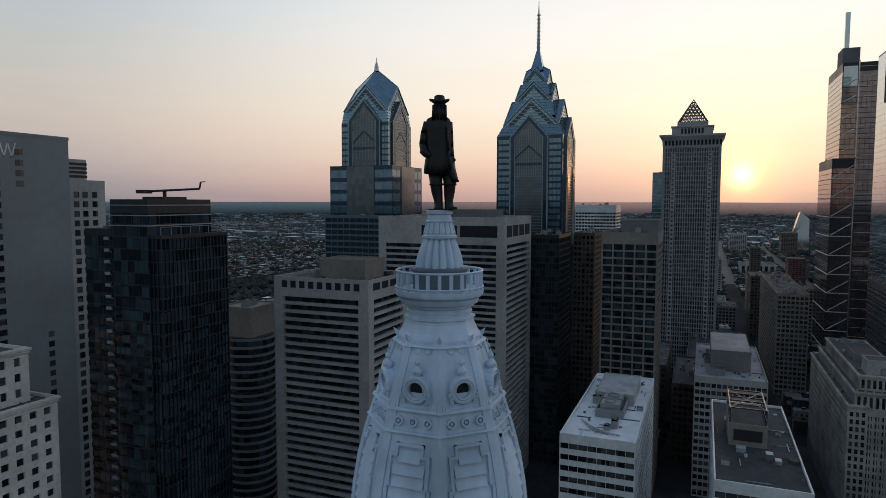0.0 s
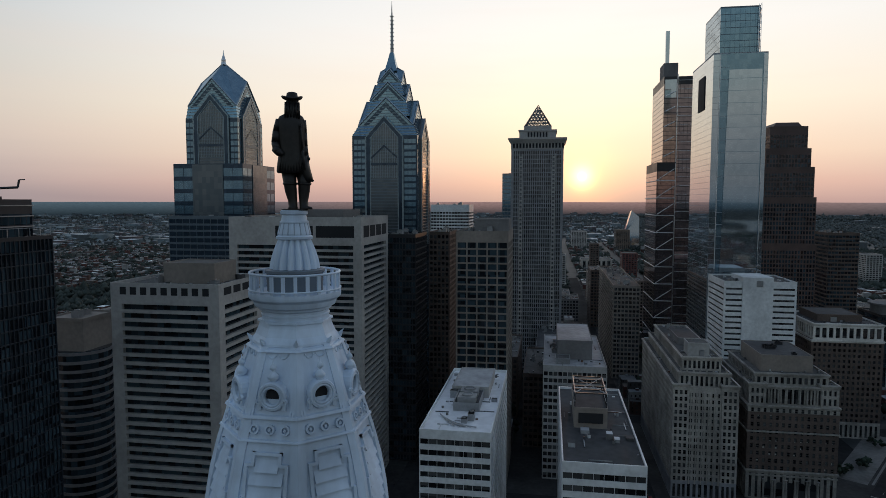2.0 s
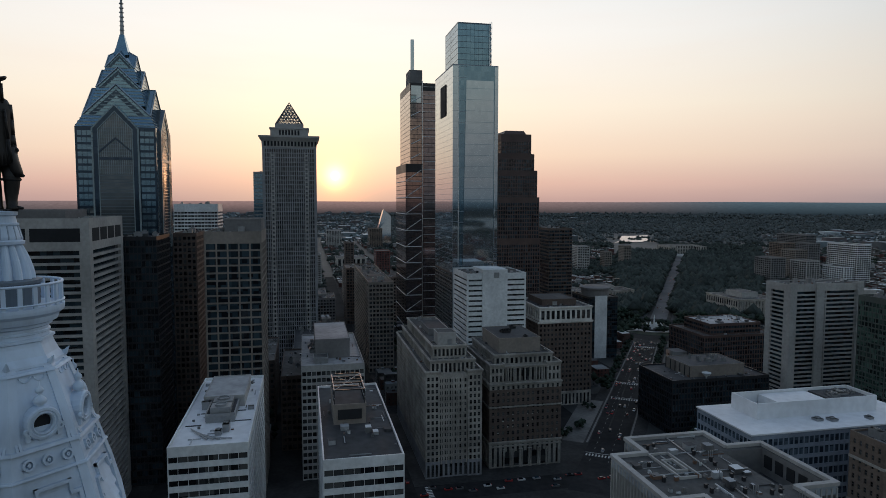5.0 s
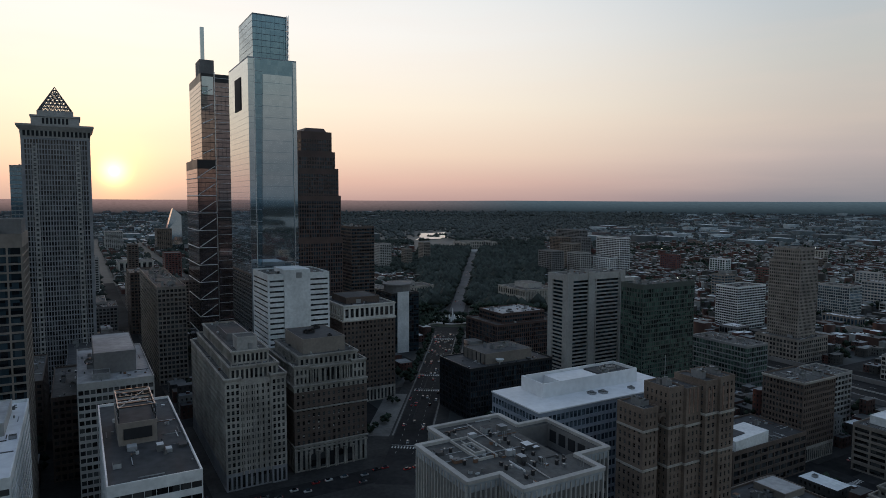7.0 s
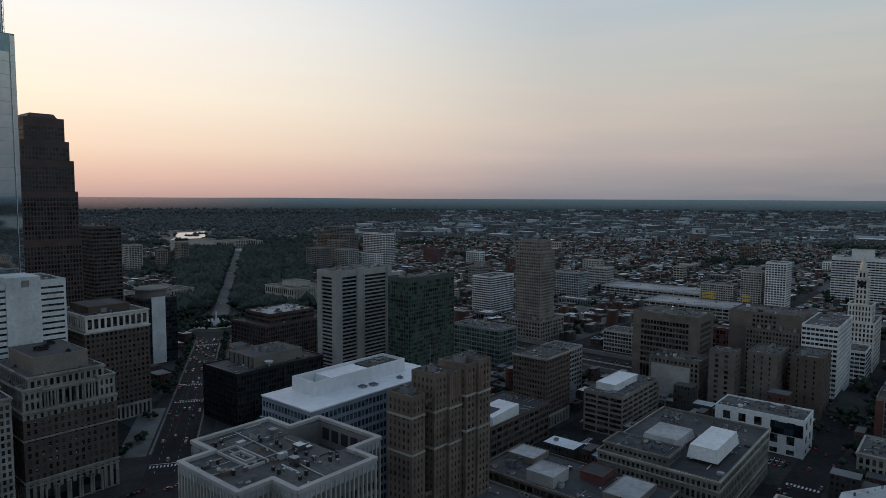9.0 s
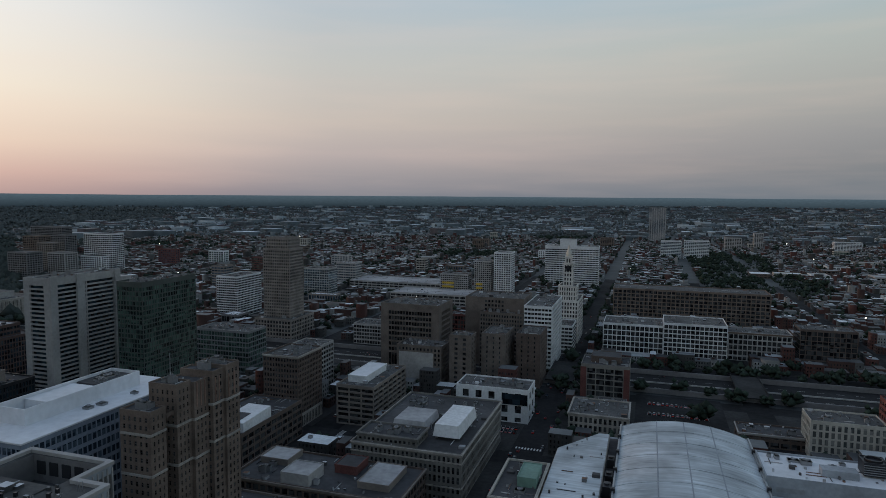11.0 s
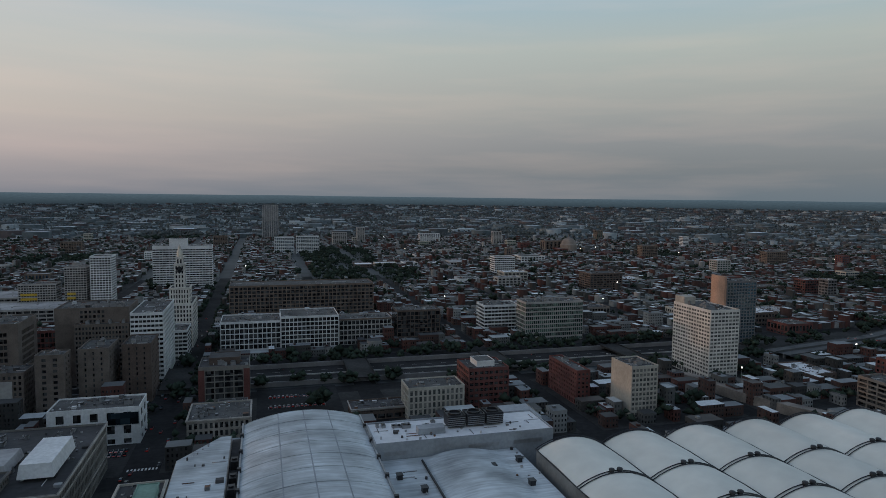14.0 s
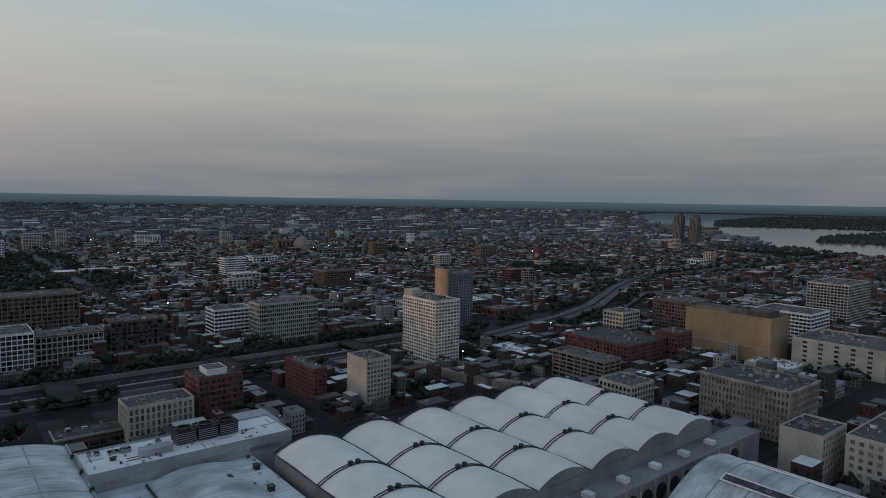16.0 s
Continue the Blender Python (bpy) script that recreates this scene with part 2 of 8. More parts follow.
M["membrane"] = material("white_fabric_roof", (0.70, 0.695, 0.63), 0.75, scale=0.12, vary=0.06, stains=0.2)
M["grey_panel"] = material("blue_grey_panel", (0.30, 0.325, 0.35), 0.7)
M["blue_panel"] = material("dusty_blue_panel", (0.22, 0.26, 0.32), 0.75)
M["blue_band"] = material("blue_grey_spandrel", (0.10, 0.135, 0.165), 0.4, 0.4, scale=0.5, vary=0.08, stains=0.15)
M["teal_band"] = material("teal_metal_band", (0.24, 0.30, 0.325), 0.42, 0.5, scale=0.5, vary=0.08, stains=0.15)
# distance haze is mixed into these paler, bluer far colours
M["far_wall"] = palette("hazed_distant_walls", [(0, (0.105, 0.090, 0.094)), (0.2, (0.108, 0.138, 0.153)), (0.45, (0.165, 0.205, 0.225)), (0.65, (0.085, 0.098, 0.107)), (0.85, (0.370, 0.425, 0.455))])
M["far_roof"] = palette("hazed_distant_roofs", rough=0.58, stops=[(0, (0.200, 0.250, 0.290)), (0.22, (0.078, 0.100, 0.115)), (0.46, (0.140, 0.178, 0.205)), (0.66, (0.620, 0.710, 0.770)), (0.80, (0.380, 0.450, 0.500)), (0.9, (0.095, 0.108, 0.120))])
M["leaf_far"] = material("hazed_tree_leaves", (0.052, 0.063, 0.057), 0.95, scale=0.1, vary=0.2, random_by="island", spread=0.3, bump=0, spec=0.05)
M["leaf_hazy"] = material("hazed_far_tree_leaves", (0.098, 0.110, 0.108), 0.95, scale=0.1, vary=0.2, random_by="island", spread=0.2, bump=0, spec=0.05)
M["cream_dark"] = material("weathered_cream_stone", (0.185, 0.178, 0.162), 0.85, stains=0.4)
M["clutter"] = palette("rooftop_clutter", [(0, (0.06, 0.06, 0.062)), (0.3, (0.32, 0.33, 0.34)), (0.55, (0.15, 0.15, 0.15)), (0.75, (0.55, 0.56, 0.57)), (0.9, (0.16, 0.09, 0.06))])
M["navy_metal"] = material("blue_black_metal", (0.016, 0.024, 0.034), 0.4, 0.3)
M["tan_stone"] = material("tan_tower_stone", (0.245, 0.215, 0.19), 0.85, scale=0.9, vary=0.15, stains=0.4)
M["glass_bay"] = glazing("grey_bay_glass", (0.12, 0.15, 0.17), (0.17, 0.195, 0.21), 0.12, 0.7, bump=0.02)
M["glass_pale"] = glazing("pale_blinded_glass", (0.07, 0.073, 0.075), (0.25, 0.245, 0.23), 0.15)
M["shed_grey"] = material("weathered_grey_panel", (0.20, 0.208, 0.21), 0.75, stains=0.35)
M["blind"] = material("drawn_window_blind", (0.42, 0.41, 0.38), 0.8, bump=0)

# ---- building helpers ----
class Geo:
    """Collects faces of one mesh, in world coordinates."""

    def __init__(self):
        self.v, self.f, self.m, self.seen = [], [], [], {}

    def face(self, pts, mi=0):
        n = len(self.v)
        self.v += [tuple(p) for p in pts]
        self.f.append(tuple(range(n, n + len(pts))))
        self.m.append(mi)

    def box(self, x0, x1, y0, y1, z0, z1, mi=0, top=None, bottom=False):
        n = len(self.v)
        self.v += [(x0, y0, z0), (x1, y0, z0), (x1, y1, z0), (x0, y1, z0), (x0, y0, z1), (x1, y0, z1), (x1, y1, z1), (x0, y1, z1)]
        quads = [(0, 1, 5, 4), (1, 2, 6, 5), (2, 3, 7, 6), (3, 0, 4, 7), (4, 5, 6, 7)]
        if bottom:
            quads.append((3, 2, 1, 0))
        for k, q in enumerate(quads):
            self.f.append(tuple(n + i for i in q))
            self.m.append(top if (k == 4 and top is not None) else mi)

    def ring(self, x0, x1, y0, y1, z0, z1, w, mi=0):
        """Four walls of width w inside the outline."""
        self.box(x0, x1, y0, y0 + w, z0, z1, mi, bottom=True)
        self.box(x0, x1, y1 - w, y1, z0, z1, mi, bottom=True)
        self.box(x0, x0 + w, y0 + w, y1 - w, z0, z1, mi, bottom=True)
        self.box(x1 - w, x1, y0 + w, y1 - w, z0, z1, mi, bottom=True)

    def loft(self, rings, mi=0, cap=True, close=True, cap_bottom=False):
        """Skin over rings of equal point count."""
        n, k = len(self.v), len(rings[0])
        for r in rings:
            self.v += [tuple(p) for p in r]
        for i in range(len(rings) - 1):
            for j in range(k if close else k - 1):
                a, b = n + i * k + j, n + i * k + (j + 1) % k
                self.f.append((a, b, b + k, a + k))
                self.m.append(mi)
        if cap:
            self.f.append(tuple(n + (len(rings) - 1) * k + j for j in range(k)))
            self.m.append(mi)
        if cap_bottom:
            self.f.append(tuple(n + j for j in reversed(range(k))))
            self.m.append(mi)

    def lathe(self, cx, cy, profile, n=24, mi=0, phase=0.0, cap=True):
        """profile: (radius, z) from the bottom up."""
        self.loft([[(cx + r * math.cos(phase + 2 * math.pi * j / n), cy + r * math.sin(phase + 2 * math.pi * j / n), z) for j in range(n)] for r, z in profile], mi, cap)

    def tube(self, a, b, r, n=6, mi=0, r2=None):
        a, b = Vector(a), Vector(b)
        d = (b - a).normalized()
        u = d.cross(Vector((0, 0, 1)) if abs(d.z) < 0.9 else Vector((1, 0, 0))).normalized()
        w = d.cross(u)
        r2 = r if r2 is None else r2
        self.loft([[c + rad * (math.cos(2 * math.pi * j / n) * u + math.sin(2 * math.pi * j / n) * w) for j in range(n)] for c, rad in ((a, r), (b, r2))], mi, cap_bottom=True)

    def ball(self, c, r, n=8, mi=0, sz=1.0):
        rings = [[(c[0] + r * math.sin(t) * math.cos(2 * math.pi * j / n), c[1] + r * math.sin(t) * math.sin(2 * math.pi * j / n), c[2] - r * sz * math.cos(t)) for j in range(n)] for t in (0.05, 0.6, 1.1, 1.57, 2.05, 2.55, 3.09)]
        self.loft(rings, mi)

    def prism(self, pts, z0, z1, mi=0, top=None):
        """Upright prism over a counter-clockwise outline."""
        n, k = len(self.v), len(pts)
        self.v += [(x, y, z0) for x, y in pts] + [(x, y, z1) for x, y in pts]
        for j in range(k):
            b = (j + 1) % k
            self.f.append((n + j, n + b, n + k + b, n + k + j))
            self.m.append(mi)
        self.f.append(tuple(n + k + j for j in range(k)))
        self.m.append(mi if top is None else top)


ORIGIN = {}


def thing(name, label, category, x, y, z=0.0, group="", kind=""):
    """A top-level Empty at the thing's base."""
    ob = new(name)
    ob.location = (x, y, z)
    ORIGIN[ob] = (x, y, z)
    return tagged(ob, label, category, group, kind)


def mesh_of(name, geo, mats, o):
    me = bpy.data.meshes.new(name)
    co = np.array(geo.v, dtype=np.float64).reshape(-1, 3) - np.array(o)
    me.from_pydata(co.tolist(), [], geo.f)
    for m in (mats if isinstance(mats, (list, tuple)) else [mats]):
        me.materials.append(M[m])
    if any(geo.m):
        me.polygons.foreach_set("material_index", geo.m)
    return me


def part(name, geo, mats, parent, label="", smooth=False):
    """One mesh under a thing or a part."""
    o = ORIGIN[parent]
    me = mesh_of(name, geo, mats, o)
    if smooth:
        me.shade_smooth()
    ob = new(name, me)
    ob.parent = parent
    ORIGIN[ob] = o
    return tagged(ob, label) if label else ob


def lone(name, geo, mats, label, category, kind="", group="", base=None, smooth=False):
    """A thing that is one mesh."""
    a = np.array(geo.v)
    o = base or (float(a[:, 0].mean()), float(a[:, 1].mean()), float(a[:, 2].min()))
    me = mesh_of(name, geo, mats, o)
    if smooth:
        me.shade_smooth()
    ob = new(name, me)
    ob.location = o
    ORIGIN[ob] = o
    return tagged(ob, label, category, group, kind)


def rooftop(parent, x0, x1, y0, y1, z, seed=0, count=6, tall=3.5, wall="metal_grey"):
    """Small plant on a roof: air handlers with fans, ducts and vents."""
    rnd = random.Random(seed)
    for _ in range(count):
        w, d, h = rnd.uniform(1.5, 5), rnd.uniform(1.5, 4), rnd.uniform(1.0, tall)
        cx, cy = rnd.uniform(x0 + w, max(x0 + w + 0.1, x1 - w)), rnd.uniform(y0 + d, max(y0 + d + 0.1, y1 - d))
        g = Geo()
        g.box(cx - w / 2, cx + w / 2, cy - d / 2, cy + d / 2, z, z + h)
        g.box(cx - w / 2 - 0.1, cx + w / 2 + 0.1, cy - d / 2 - 0.1, cy + d / 2 + 0.1, z + h - 0.25, z + h)
        g.lathe(cx, cy, [(min(w, d) * 0.35, z + h), (min(w, d) * 0.35, z + h + 0.5), (min(w, d) * 0.28, z + h + 0.5), (min(w, d) * 0.28, z + h + 0.2)], 10)
        part("rooftop_unit", g, wall, parent)


def penthouse(parent, x0, x1, y0, y1, z, h, wall="concrete", roof="roof_grey", slats=0):
    g = Geo()
    g.box(x0, x1, y0, y1, z, z + h, 0)
    g.ring(x0 - 0.15, x1 + 0.15, y0 - 0.15, y1 + 0.15, z + h - 0.5, z + h + 0.4, 0.4, 0)
    g.face([(x0 + 0.2, y0 + 0.2, z + h + 0.05), (x1 - 0.2, y0 + 0.2, z + h + 0.05), (x1 - 0.2, y1 - 0.2, z + h + 0.05), (x0 + 0.2, y1 - 0.2, z + h + 0.05)], 1)
    hut = part("penthouse", g, [wall, roof], parent)
    for k in range(slats):
        zz = z + 0.6 + k * (h - 1.4) / slats
        g = Geo()
        g.ring(x0 - 0.12, x1 + 0.12, y0 - 0.12, y1 + 0.12, zz, zz + 0.3, 0.1, 0)
        part("louvre", g, wall, hut)
    return hut


def bays(a, b, bay, pier):
    """Pier centres and pane spans between a and b."""
    n = max(1, round((b - a) / bay))
    step = (b - a) / n
    spans = [(a + k * step + pier / 2, a + (k + 1) * step - pier / 2) for k in range(n)]
    return [a + k * step for k in range(n + 1)], spans


class Weld(Geo):
    """A Geo that shares vertices, so that a pierced wall is one connected skin."""

    def vert(self, p):
        key = (round(p[0], 2), round(p[1], 2), round(p[2], 2))
        if key not in self.seen:
            self.seen[key] = len(self.v)
            self.v.append(p)
        return self.seen[key]

    def quad(self, a, b, c, d, mi=0):
        q = tuple(self.vert(p) for p in (a, b, c, d))
        if len(set(q)) == 4:
            self.f.append(q)
            self.m.append(mi)


def pierced(g, ox, oy, ux, uy, us, zs, is_open, depth, mat_of):
    """A wall face with openings: cells between the breaks us and zs; open cells get reveals of that depth. Outward is to the right of u."""
    nx, ny = uy, -ux

    def at(u, z, d=0.0):
        return (ox + ux * u - nx * d, oy + uy * u - ny * d, z)

    for i in range(len(us) - 1):
        for j in range(len(zs) - 1):
            a, b, z, e = us[i], us[i + 1], zs[j], zs[j + 1]
            mi = mat_of(i, j)
            if not is_open(i, j):
                g.quad(at(a, z), at(b, z), at(b, e), at(a, e), mi)
            elif depth > 0.05:
                g.quad(at(a, z), at(b, z), at(b, z, depth), at(a, z, depth), mi)
                g.quad(at(a, e, depth), at(b, e, depth), at(b, e), at(a, e), mi)
                g.quad(at(a, z), at(a, z, depth), at(a, e, depth), at(a, e), mi)
                g.quad(at(b, z, depth), at(b, z), at(b, e), at(b, e, depth), mi)


PANES = {}


def pane_object(name, w, h, glass, parent, x, y, z, ux, uy):
    """A window of its own: a pane with a thin frame bar, standing at x, y, z and running along u."""
    key = (round(w, 2), round(h, 2), glass, round(ux), round(uy))
    if key not in PANES:
        g = Geo()
        g.face([(0, 0, 0), (ux * w, uy * w, 0), (ux * w, uy * w, h), (0, 0, h)])
        nx, ny = uy * 0.05, -ux * 0.05
        g.face([(nx, ny, h * 0.5 - 0.05), (ux * w + nx, uy * w + ny, h * 0.5 - 0.05), (ux * w + nx, uy * w + ny, h * 0.5 + 0.05), (nx, ny, h * 0.5 + 0.05)], 1)
        PANES[key] = mesh_of(name, g, [glass, "concrete_dark"], (0, 0, 0))
    ob = new(name, PANES[key])
    o = ORIGIN[parent]
    ob.parent, ob.location = parent, (x - o[0], y - o[1], z - o[2])
    return ob


def building(name, label, x0, x1, y0, y1, h, wall="concrete", glass="glass_dark", roof="roof_grey", fl=3.7, bay=3.2, pier=0.9, span=1.6, depth=0.4, base=5.0, top=1.8, z0=0.0, group="", trim=None, plant=5, parapet=1.0, tower=None, base_mat=None, single=False, edge=0.0, top_mat=None, top_floors=0, blank=""):
    """An upright block: walls pierced by rows of windows, a roof behind a parapet, plant on the roof."""
    b = tower if tower else thing(name, label, "building", (x0 + x1) / 2, (y0 + y1) / 2, 0.0, group)
    if math.hypot((x0 + x1) / 2 - EYE[0], (y0 + y1) / 2 - EYE[1]) > 1100:
        bay, pier = bay * 1.5, pier * 1.5
    if math.hypot((x0 + x1) / 2 - EYE[0], (y0 + y1) / 2 - EYE[1]) > 620:
        depth = 0.05
    nf = max(1, int((h - z0 - base - top) / fl))
    fl = (h - z0 - base - top) / nf
    zs = [z0]
    if base > 2.5:
        zs += [z0 + 0.8, z0 + base - 1.1]
    row0 = len(zs)
    for k in range(nf):
        zs += [z0 + base + k * fl + span * 0.6, z0 + base + (k + 1) * fl - span * 0.4]
    zs += [h]
    mats = [wall, base_mat or wall, top_mat or wall]
    g = Weld()
    lines = [("e", x1, y0, 0, 1, y1 - y0, x1 < EYE[0]), ("w", x0, y1, 0, -1, y1 - y0, x0 > EYE[0]), ("s", x0, y0, 1, 0, x1 - x0, y0 > EYE[1]), ("n", x1, y1, -1, 0, x1 - x0, y1 < EYE[1])]
    panes = []
    for side, ox, oy, ux, uy, length, fine in lines:
        e = max(edge, pier / 2)
        if fine:
            n = max(1, round((length - 2 * e) / bay))
        else:
            n = max(1, round((length - 2 * e) / max(bay * 3, 9)))
        step = (length - 2 * e) / n
        us = [0.0]
        for k in range(n):
            us += [e + k * step + pier / 2, e + (k + 1) * step - pier / 2]
        us += [length]
        if side in blank:
            us = [0.0, length]

        def is_open(i, j, us=us, zs=zs):
            return i % 2 == 1 and j % 2 == 1

        def mat_of(i, j):
            if j < row0:
                return 1
            return 2 if (top_floors and j >= row0 + 2 * (nf - top_floors)) else 0

        pierced(g, ox, oy, ux, uy, us, zs, is_open, depth, mat_of)
        nx, ny = uy, -ux
        for j in range(1, len(zs) - 1, 2):
            for i in range(1, len(us) - 1, 2):
                panes.append((j, fine and (single is True or side in str(single)), ox + ux * us[i] - nx * (depth - 0.03), oy + uy * us[i] - ny * (depth - 0.03), ux, uy, us[i + 1] - us[i], zs[j], zs[j + 1]))
    # parapet's inner side and coping
    p = 0.45
    for (ax, ay, bx, by) in ((x0, y0, x1, y0), (x1, y0, x1, y1), (x1, y1, x0, y1), (x0, y1, x0, y0)):
        def inn(x, y):
            return (x + p if x == x0 else x - p, y + p if y == y0 else y - p)
        ia, ib = inn(ax, ay), inn(bx, by)
        g.quad((ax, ay, h), (bx, by, h), (*ib, h), (*ia, h), 2)
        g.quad((*ia, h), (*ib, h), (*ib, h - parapet), (*ia, h - parapet), 2)
    part("wall", g, mats, b)
    g = Geo()
    zr = h - parapet
    g.face([(x0 + p, y0 + p, zr), (x1 - p, y0 + p, zr), (x1 - p, y1 - p, zr), (x0 + p, y1 - p, zr)])
    part("roof", g, roof, b)
    if trim:
        g = Geo()
        rows = [[(x0 - o, y0 - o, z), (x1 + o, y0 - o, z), (x1 + o, y1 + o, z), (x0 - o, y1 + o, z)] for o, z in ((0.02, h - 1.9), (0.3, h - 1.6), (0.3, h - 1.1), (0.65, h - 0.9), (0.65, h - 0.25), (0.02, h - 0.2))]
        g.loft(rows, cap=False)
        part("cornice", g, trim, b)
    for j, fine, x, y, ux, uy, w, z, e in panes:
        if single and fine and j > 1:
            pane_object("window", w, e - z, glass, b, x, y, z, ux, uy)
    i = max(depth, 0.06) - 0.03
    distant = math.hypot((x0 + x1) / 2 - EYE[0], (y0 + y1) / 2 - EYE[1]) > 800
    g = Geo()
    for j in range(1, len(zs) - 1, 2):
        if not distant:
            g = Geo()
        inset = i + (0.15 if single and j > 1 else 0.0)
        g.loft([[(x0 + inset, y0 + inset, z), (x1 - inset, y0 + inset, z), (x1 - inset, y1 - inset, z), (x0 + inset, y1 - inset, z)] for z in (zs[j] - 0.05, zs[j + 1] + 0.05)], cap=False)
        if not distant:
            part("ribbon_window" if j > 1 or base <= 2.5 else "shop_window", g, glass, b)
    if distant and g.v:
        tagged(part("glazing", g, glass, b), kind="stuff")
    if plant:
        plant = 0 if distant else plant
        rooftop(b, x0 + 2, x1 - 2, y0 + 2, y1 - 2, zr, int(x0 * 7 + y0 * 13 + h), plant)
    return b

# ---- ground: flat round the towers, lifted far off so that its rim meets the horizon ----
FLAT, RIM, EYE_Z = 2500.0, 4900.0, 156.7


def far(d):
    """Radius and height at which land that is d metres off stands."""
    if d <= FLAT:
        return d, 0.0
    r = FLAT + (RIM - FLAT) * (1 - math.exp(-(d - FLAT) / (RIM - FLAT)))
    return r, EYE_Z * (1 - r / d)


def spot(x, y):
    """Any place of the plan, drawn in to where it is built: x, y, z, scale."""
    dx, dy = x - EYE[0], y - EYE[1]
    d = math.hypot(dx, dy)
    r, z = far(d)
    return EYE[0] + dx * r / d, EYE[1] + dy * r / d, z, r / d


def build_ground():
    g = Geo()
    ds = [0, 200, 400, 700, 1000, 1500, 2000, 2500, 2800, 3200, 3700, 4300, 5000, 6000, 7500, 9500, 12000, 16000, 24000]
    n = 96
    rings = []
    for d in ds[1:]:
        r, z = far(d)
        rings.append([(EYE[0] + r * math.cos(2 * math.pi * j / n), EYE[1] + r * math.sin(2 * math.pi * j / n), z) for j in range(n)])
    rings.insert(0, [(EYE[0] + 100 * math.cos(2 * math.pi * j / n), EYE[1] + 100 * math.sin(2 * math.pi * j / n), 0) for j in range(n)])
    g.loft(rings, cap=False)
    g.face([rings[0][j] for j in range(n)])
    lone("ground", g, "land", "dark city ground reaching to the horizon", "ground", "structure", base=(0, 0, 0), smooth=True)


build_ground()


def build_distance():
    """Hazy far land along the horizon, beyond everything else: a plain backdrop ring whose emission paints the haze."""
    m = bpy.data.materials.new("distant_haze")
    m.use_nodes = True
    nt = m.node_tree
    nt.nodes.clear()
    N, L = nt.nodes.new, nt.links.new
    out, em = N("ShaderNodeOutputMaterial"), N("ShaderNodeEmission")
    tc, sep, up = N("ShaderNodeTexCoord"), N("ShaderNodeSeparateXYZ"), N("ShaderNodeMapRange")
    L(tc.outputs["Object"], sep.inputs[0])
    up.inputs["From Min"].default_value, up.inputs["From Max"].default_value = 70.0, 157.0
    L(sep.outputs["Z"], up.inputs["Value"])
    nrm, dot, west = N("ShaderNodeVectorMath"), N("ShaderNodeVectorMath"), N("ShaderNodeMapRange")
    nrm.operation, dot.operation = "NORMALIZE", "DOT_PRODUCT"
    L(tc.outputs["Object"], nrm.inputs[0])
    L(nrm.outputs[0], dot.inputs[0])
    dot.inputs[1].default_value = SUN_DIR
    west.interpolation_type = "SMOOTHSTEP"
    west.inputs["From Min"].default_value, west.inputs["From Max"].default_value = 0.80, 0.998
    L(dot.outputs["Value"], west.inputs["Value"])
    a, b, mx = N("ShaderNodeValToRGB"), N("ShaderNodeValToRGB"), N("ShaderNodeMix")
    # painted haze glow: blue-grey, turning pinkish towards the sun
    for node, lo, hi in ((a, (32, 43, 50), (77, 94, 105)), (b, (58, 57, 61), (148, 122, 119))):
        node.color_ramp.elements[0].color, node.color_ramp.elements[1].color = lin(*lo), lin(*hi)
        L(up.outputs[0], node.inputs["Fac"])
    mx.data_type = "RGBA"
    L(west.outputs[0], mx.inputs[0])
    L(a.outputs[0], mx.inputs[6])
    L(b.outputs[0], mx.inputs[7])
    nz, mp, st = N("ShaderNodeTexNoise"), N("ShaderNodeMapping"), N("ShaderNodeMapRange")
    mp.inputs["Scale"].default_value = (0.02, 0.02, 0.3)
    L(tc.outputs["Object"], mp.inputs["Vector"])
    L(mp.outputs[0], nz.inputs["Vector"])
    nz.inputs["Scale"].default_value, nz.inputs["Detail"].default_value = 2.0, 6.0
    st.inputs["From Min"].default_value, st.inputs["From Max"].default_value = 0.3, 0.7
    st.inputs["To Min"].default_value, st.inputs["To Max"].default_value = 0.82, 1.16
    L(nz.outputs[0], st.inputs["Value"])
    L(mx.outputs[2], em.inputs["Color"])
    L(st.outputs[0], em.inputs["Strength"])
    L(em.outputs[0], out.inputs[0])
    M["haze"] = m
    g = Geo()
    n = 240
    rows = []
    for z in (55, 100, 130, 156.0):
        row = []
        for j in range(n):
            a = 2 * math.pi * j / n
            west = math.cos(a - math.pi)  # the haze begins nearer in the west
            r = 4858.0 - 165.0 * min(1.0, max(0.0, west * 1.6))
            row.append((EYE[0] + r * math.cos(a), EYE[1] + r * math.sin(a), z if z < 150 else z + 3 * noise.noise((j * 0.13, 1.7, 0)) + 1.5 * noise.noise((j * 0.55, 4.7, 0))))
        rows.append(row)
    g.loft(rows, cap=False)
    lone("backdrop", g, "haze", "glowing backdrop ring painted as hazy blue-grey land on the horizon", "backdrop", "structure", base=(0, 0, 0))


build_distance()


# street grid: centre lines and half widths
NS = [(-1230, 7), (-1100, 7), (-965, 7), (-825, 8), (-690, 8), (-550, 8), (-410, 8), (-268, 9), (-143, 10), (-6, 10), (143, 9), (275, 8), (410, 8), (540, 8), (670, 8), (800, 9), (930, 8), (1060, 8), (1190, 8)]
EW = [(-560, 7), (-420, 7), (-290, 8), (-165, 8), (-45, 14), (72, 9), (205, 11), (300, 6), (395, 9), (540, 9), (640, 9), (760, 9), (880, 8), (1000, 8), (1120, 8), (1240, 8)]


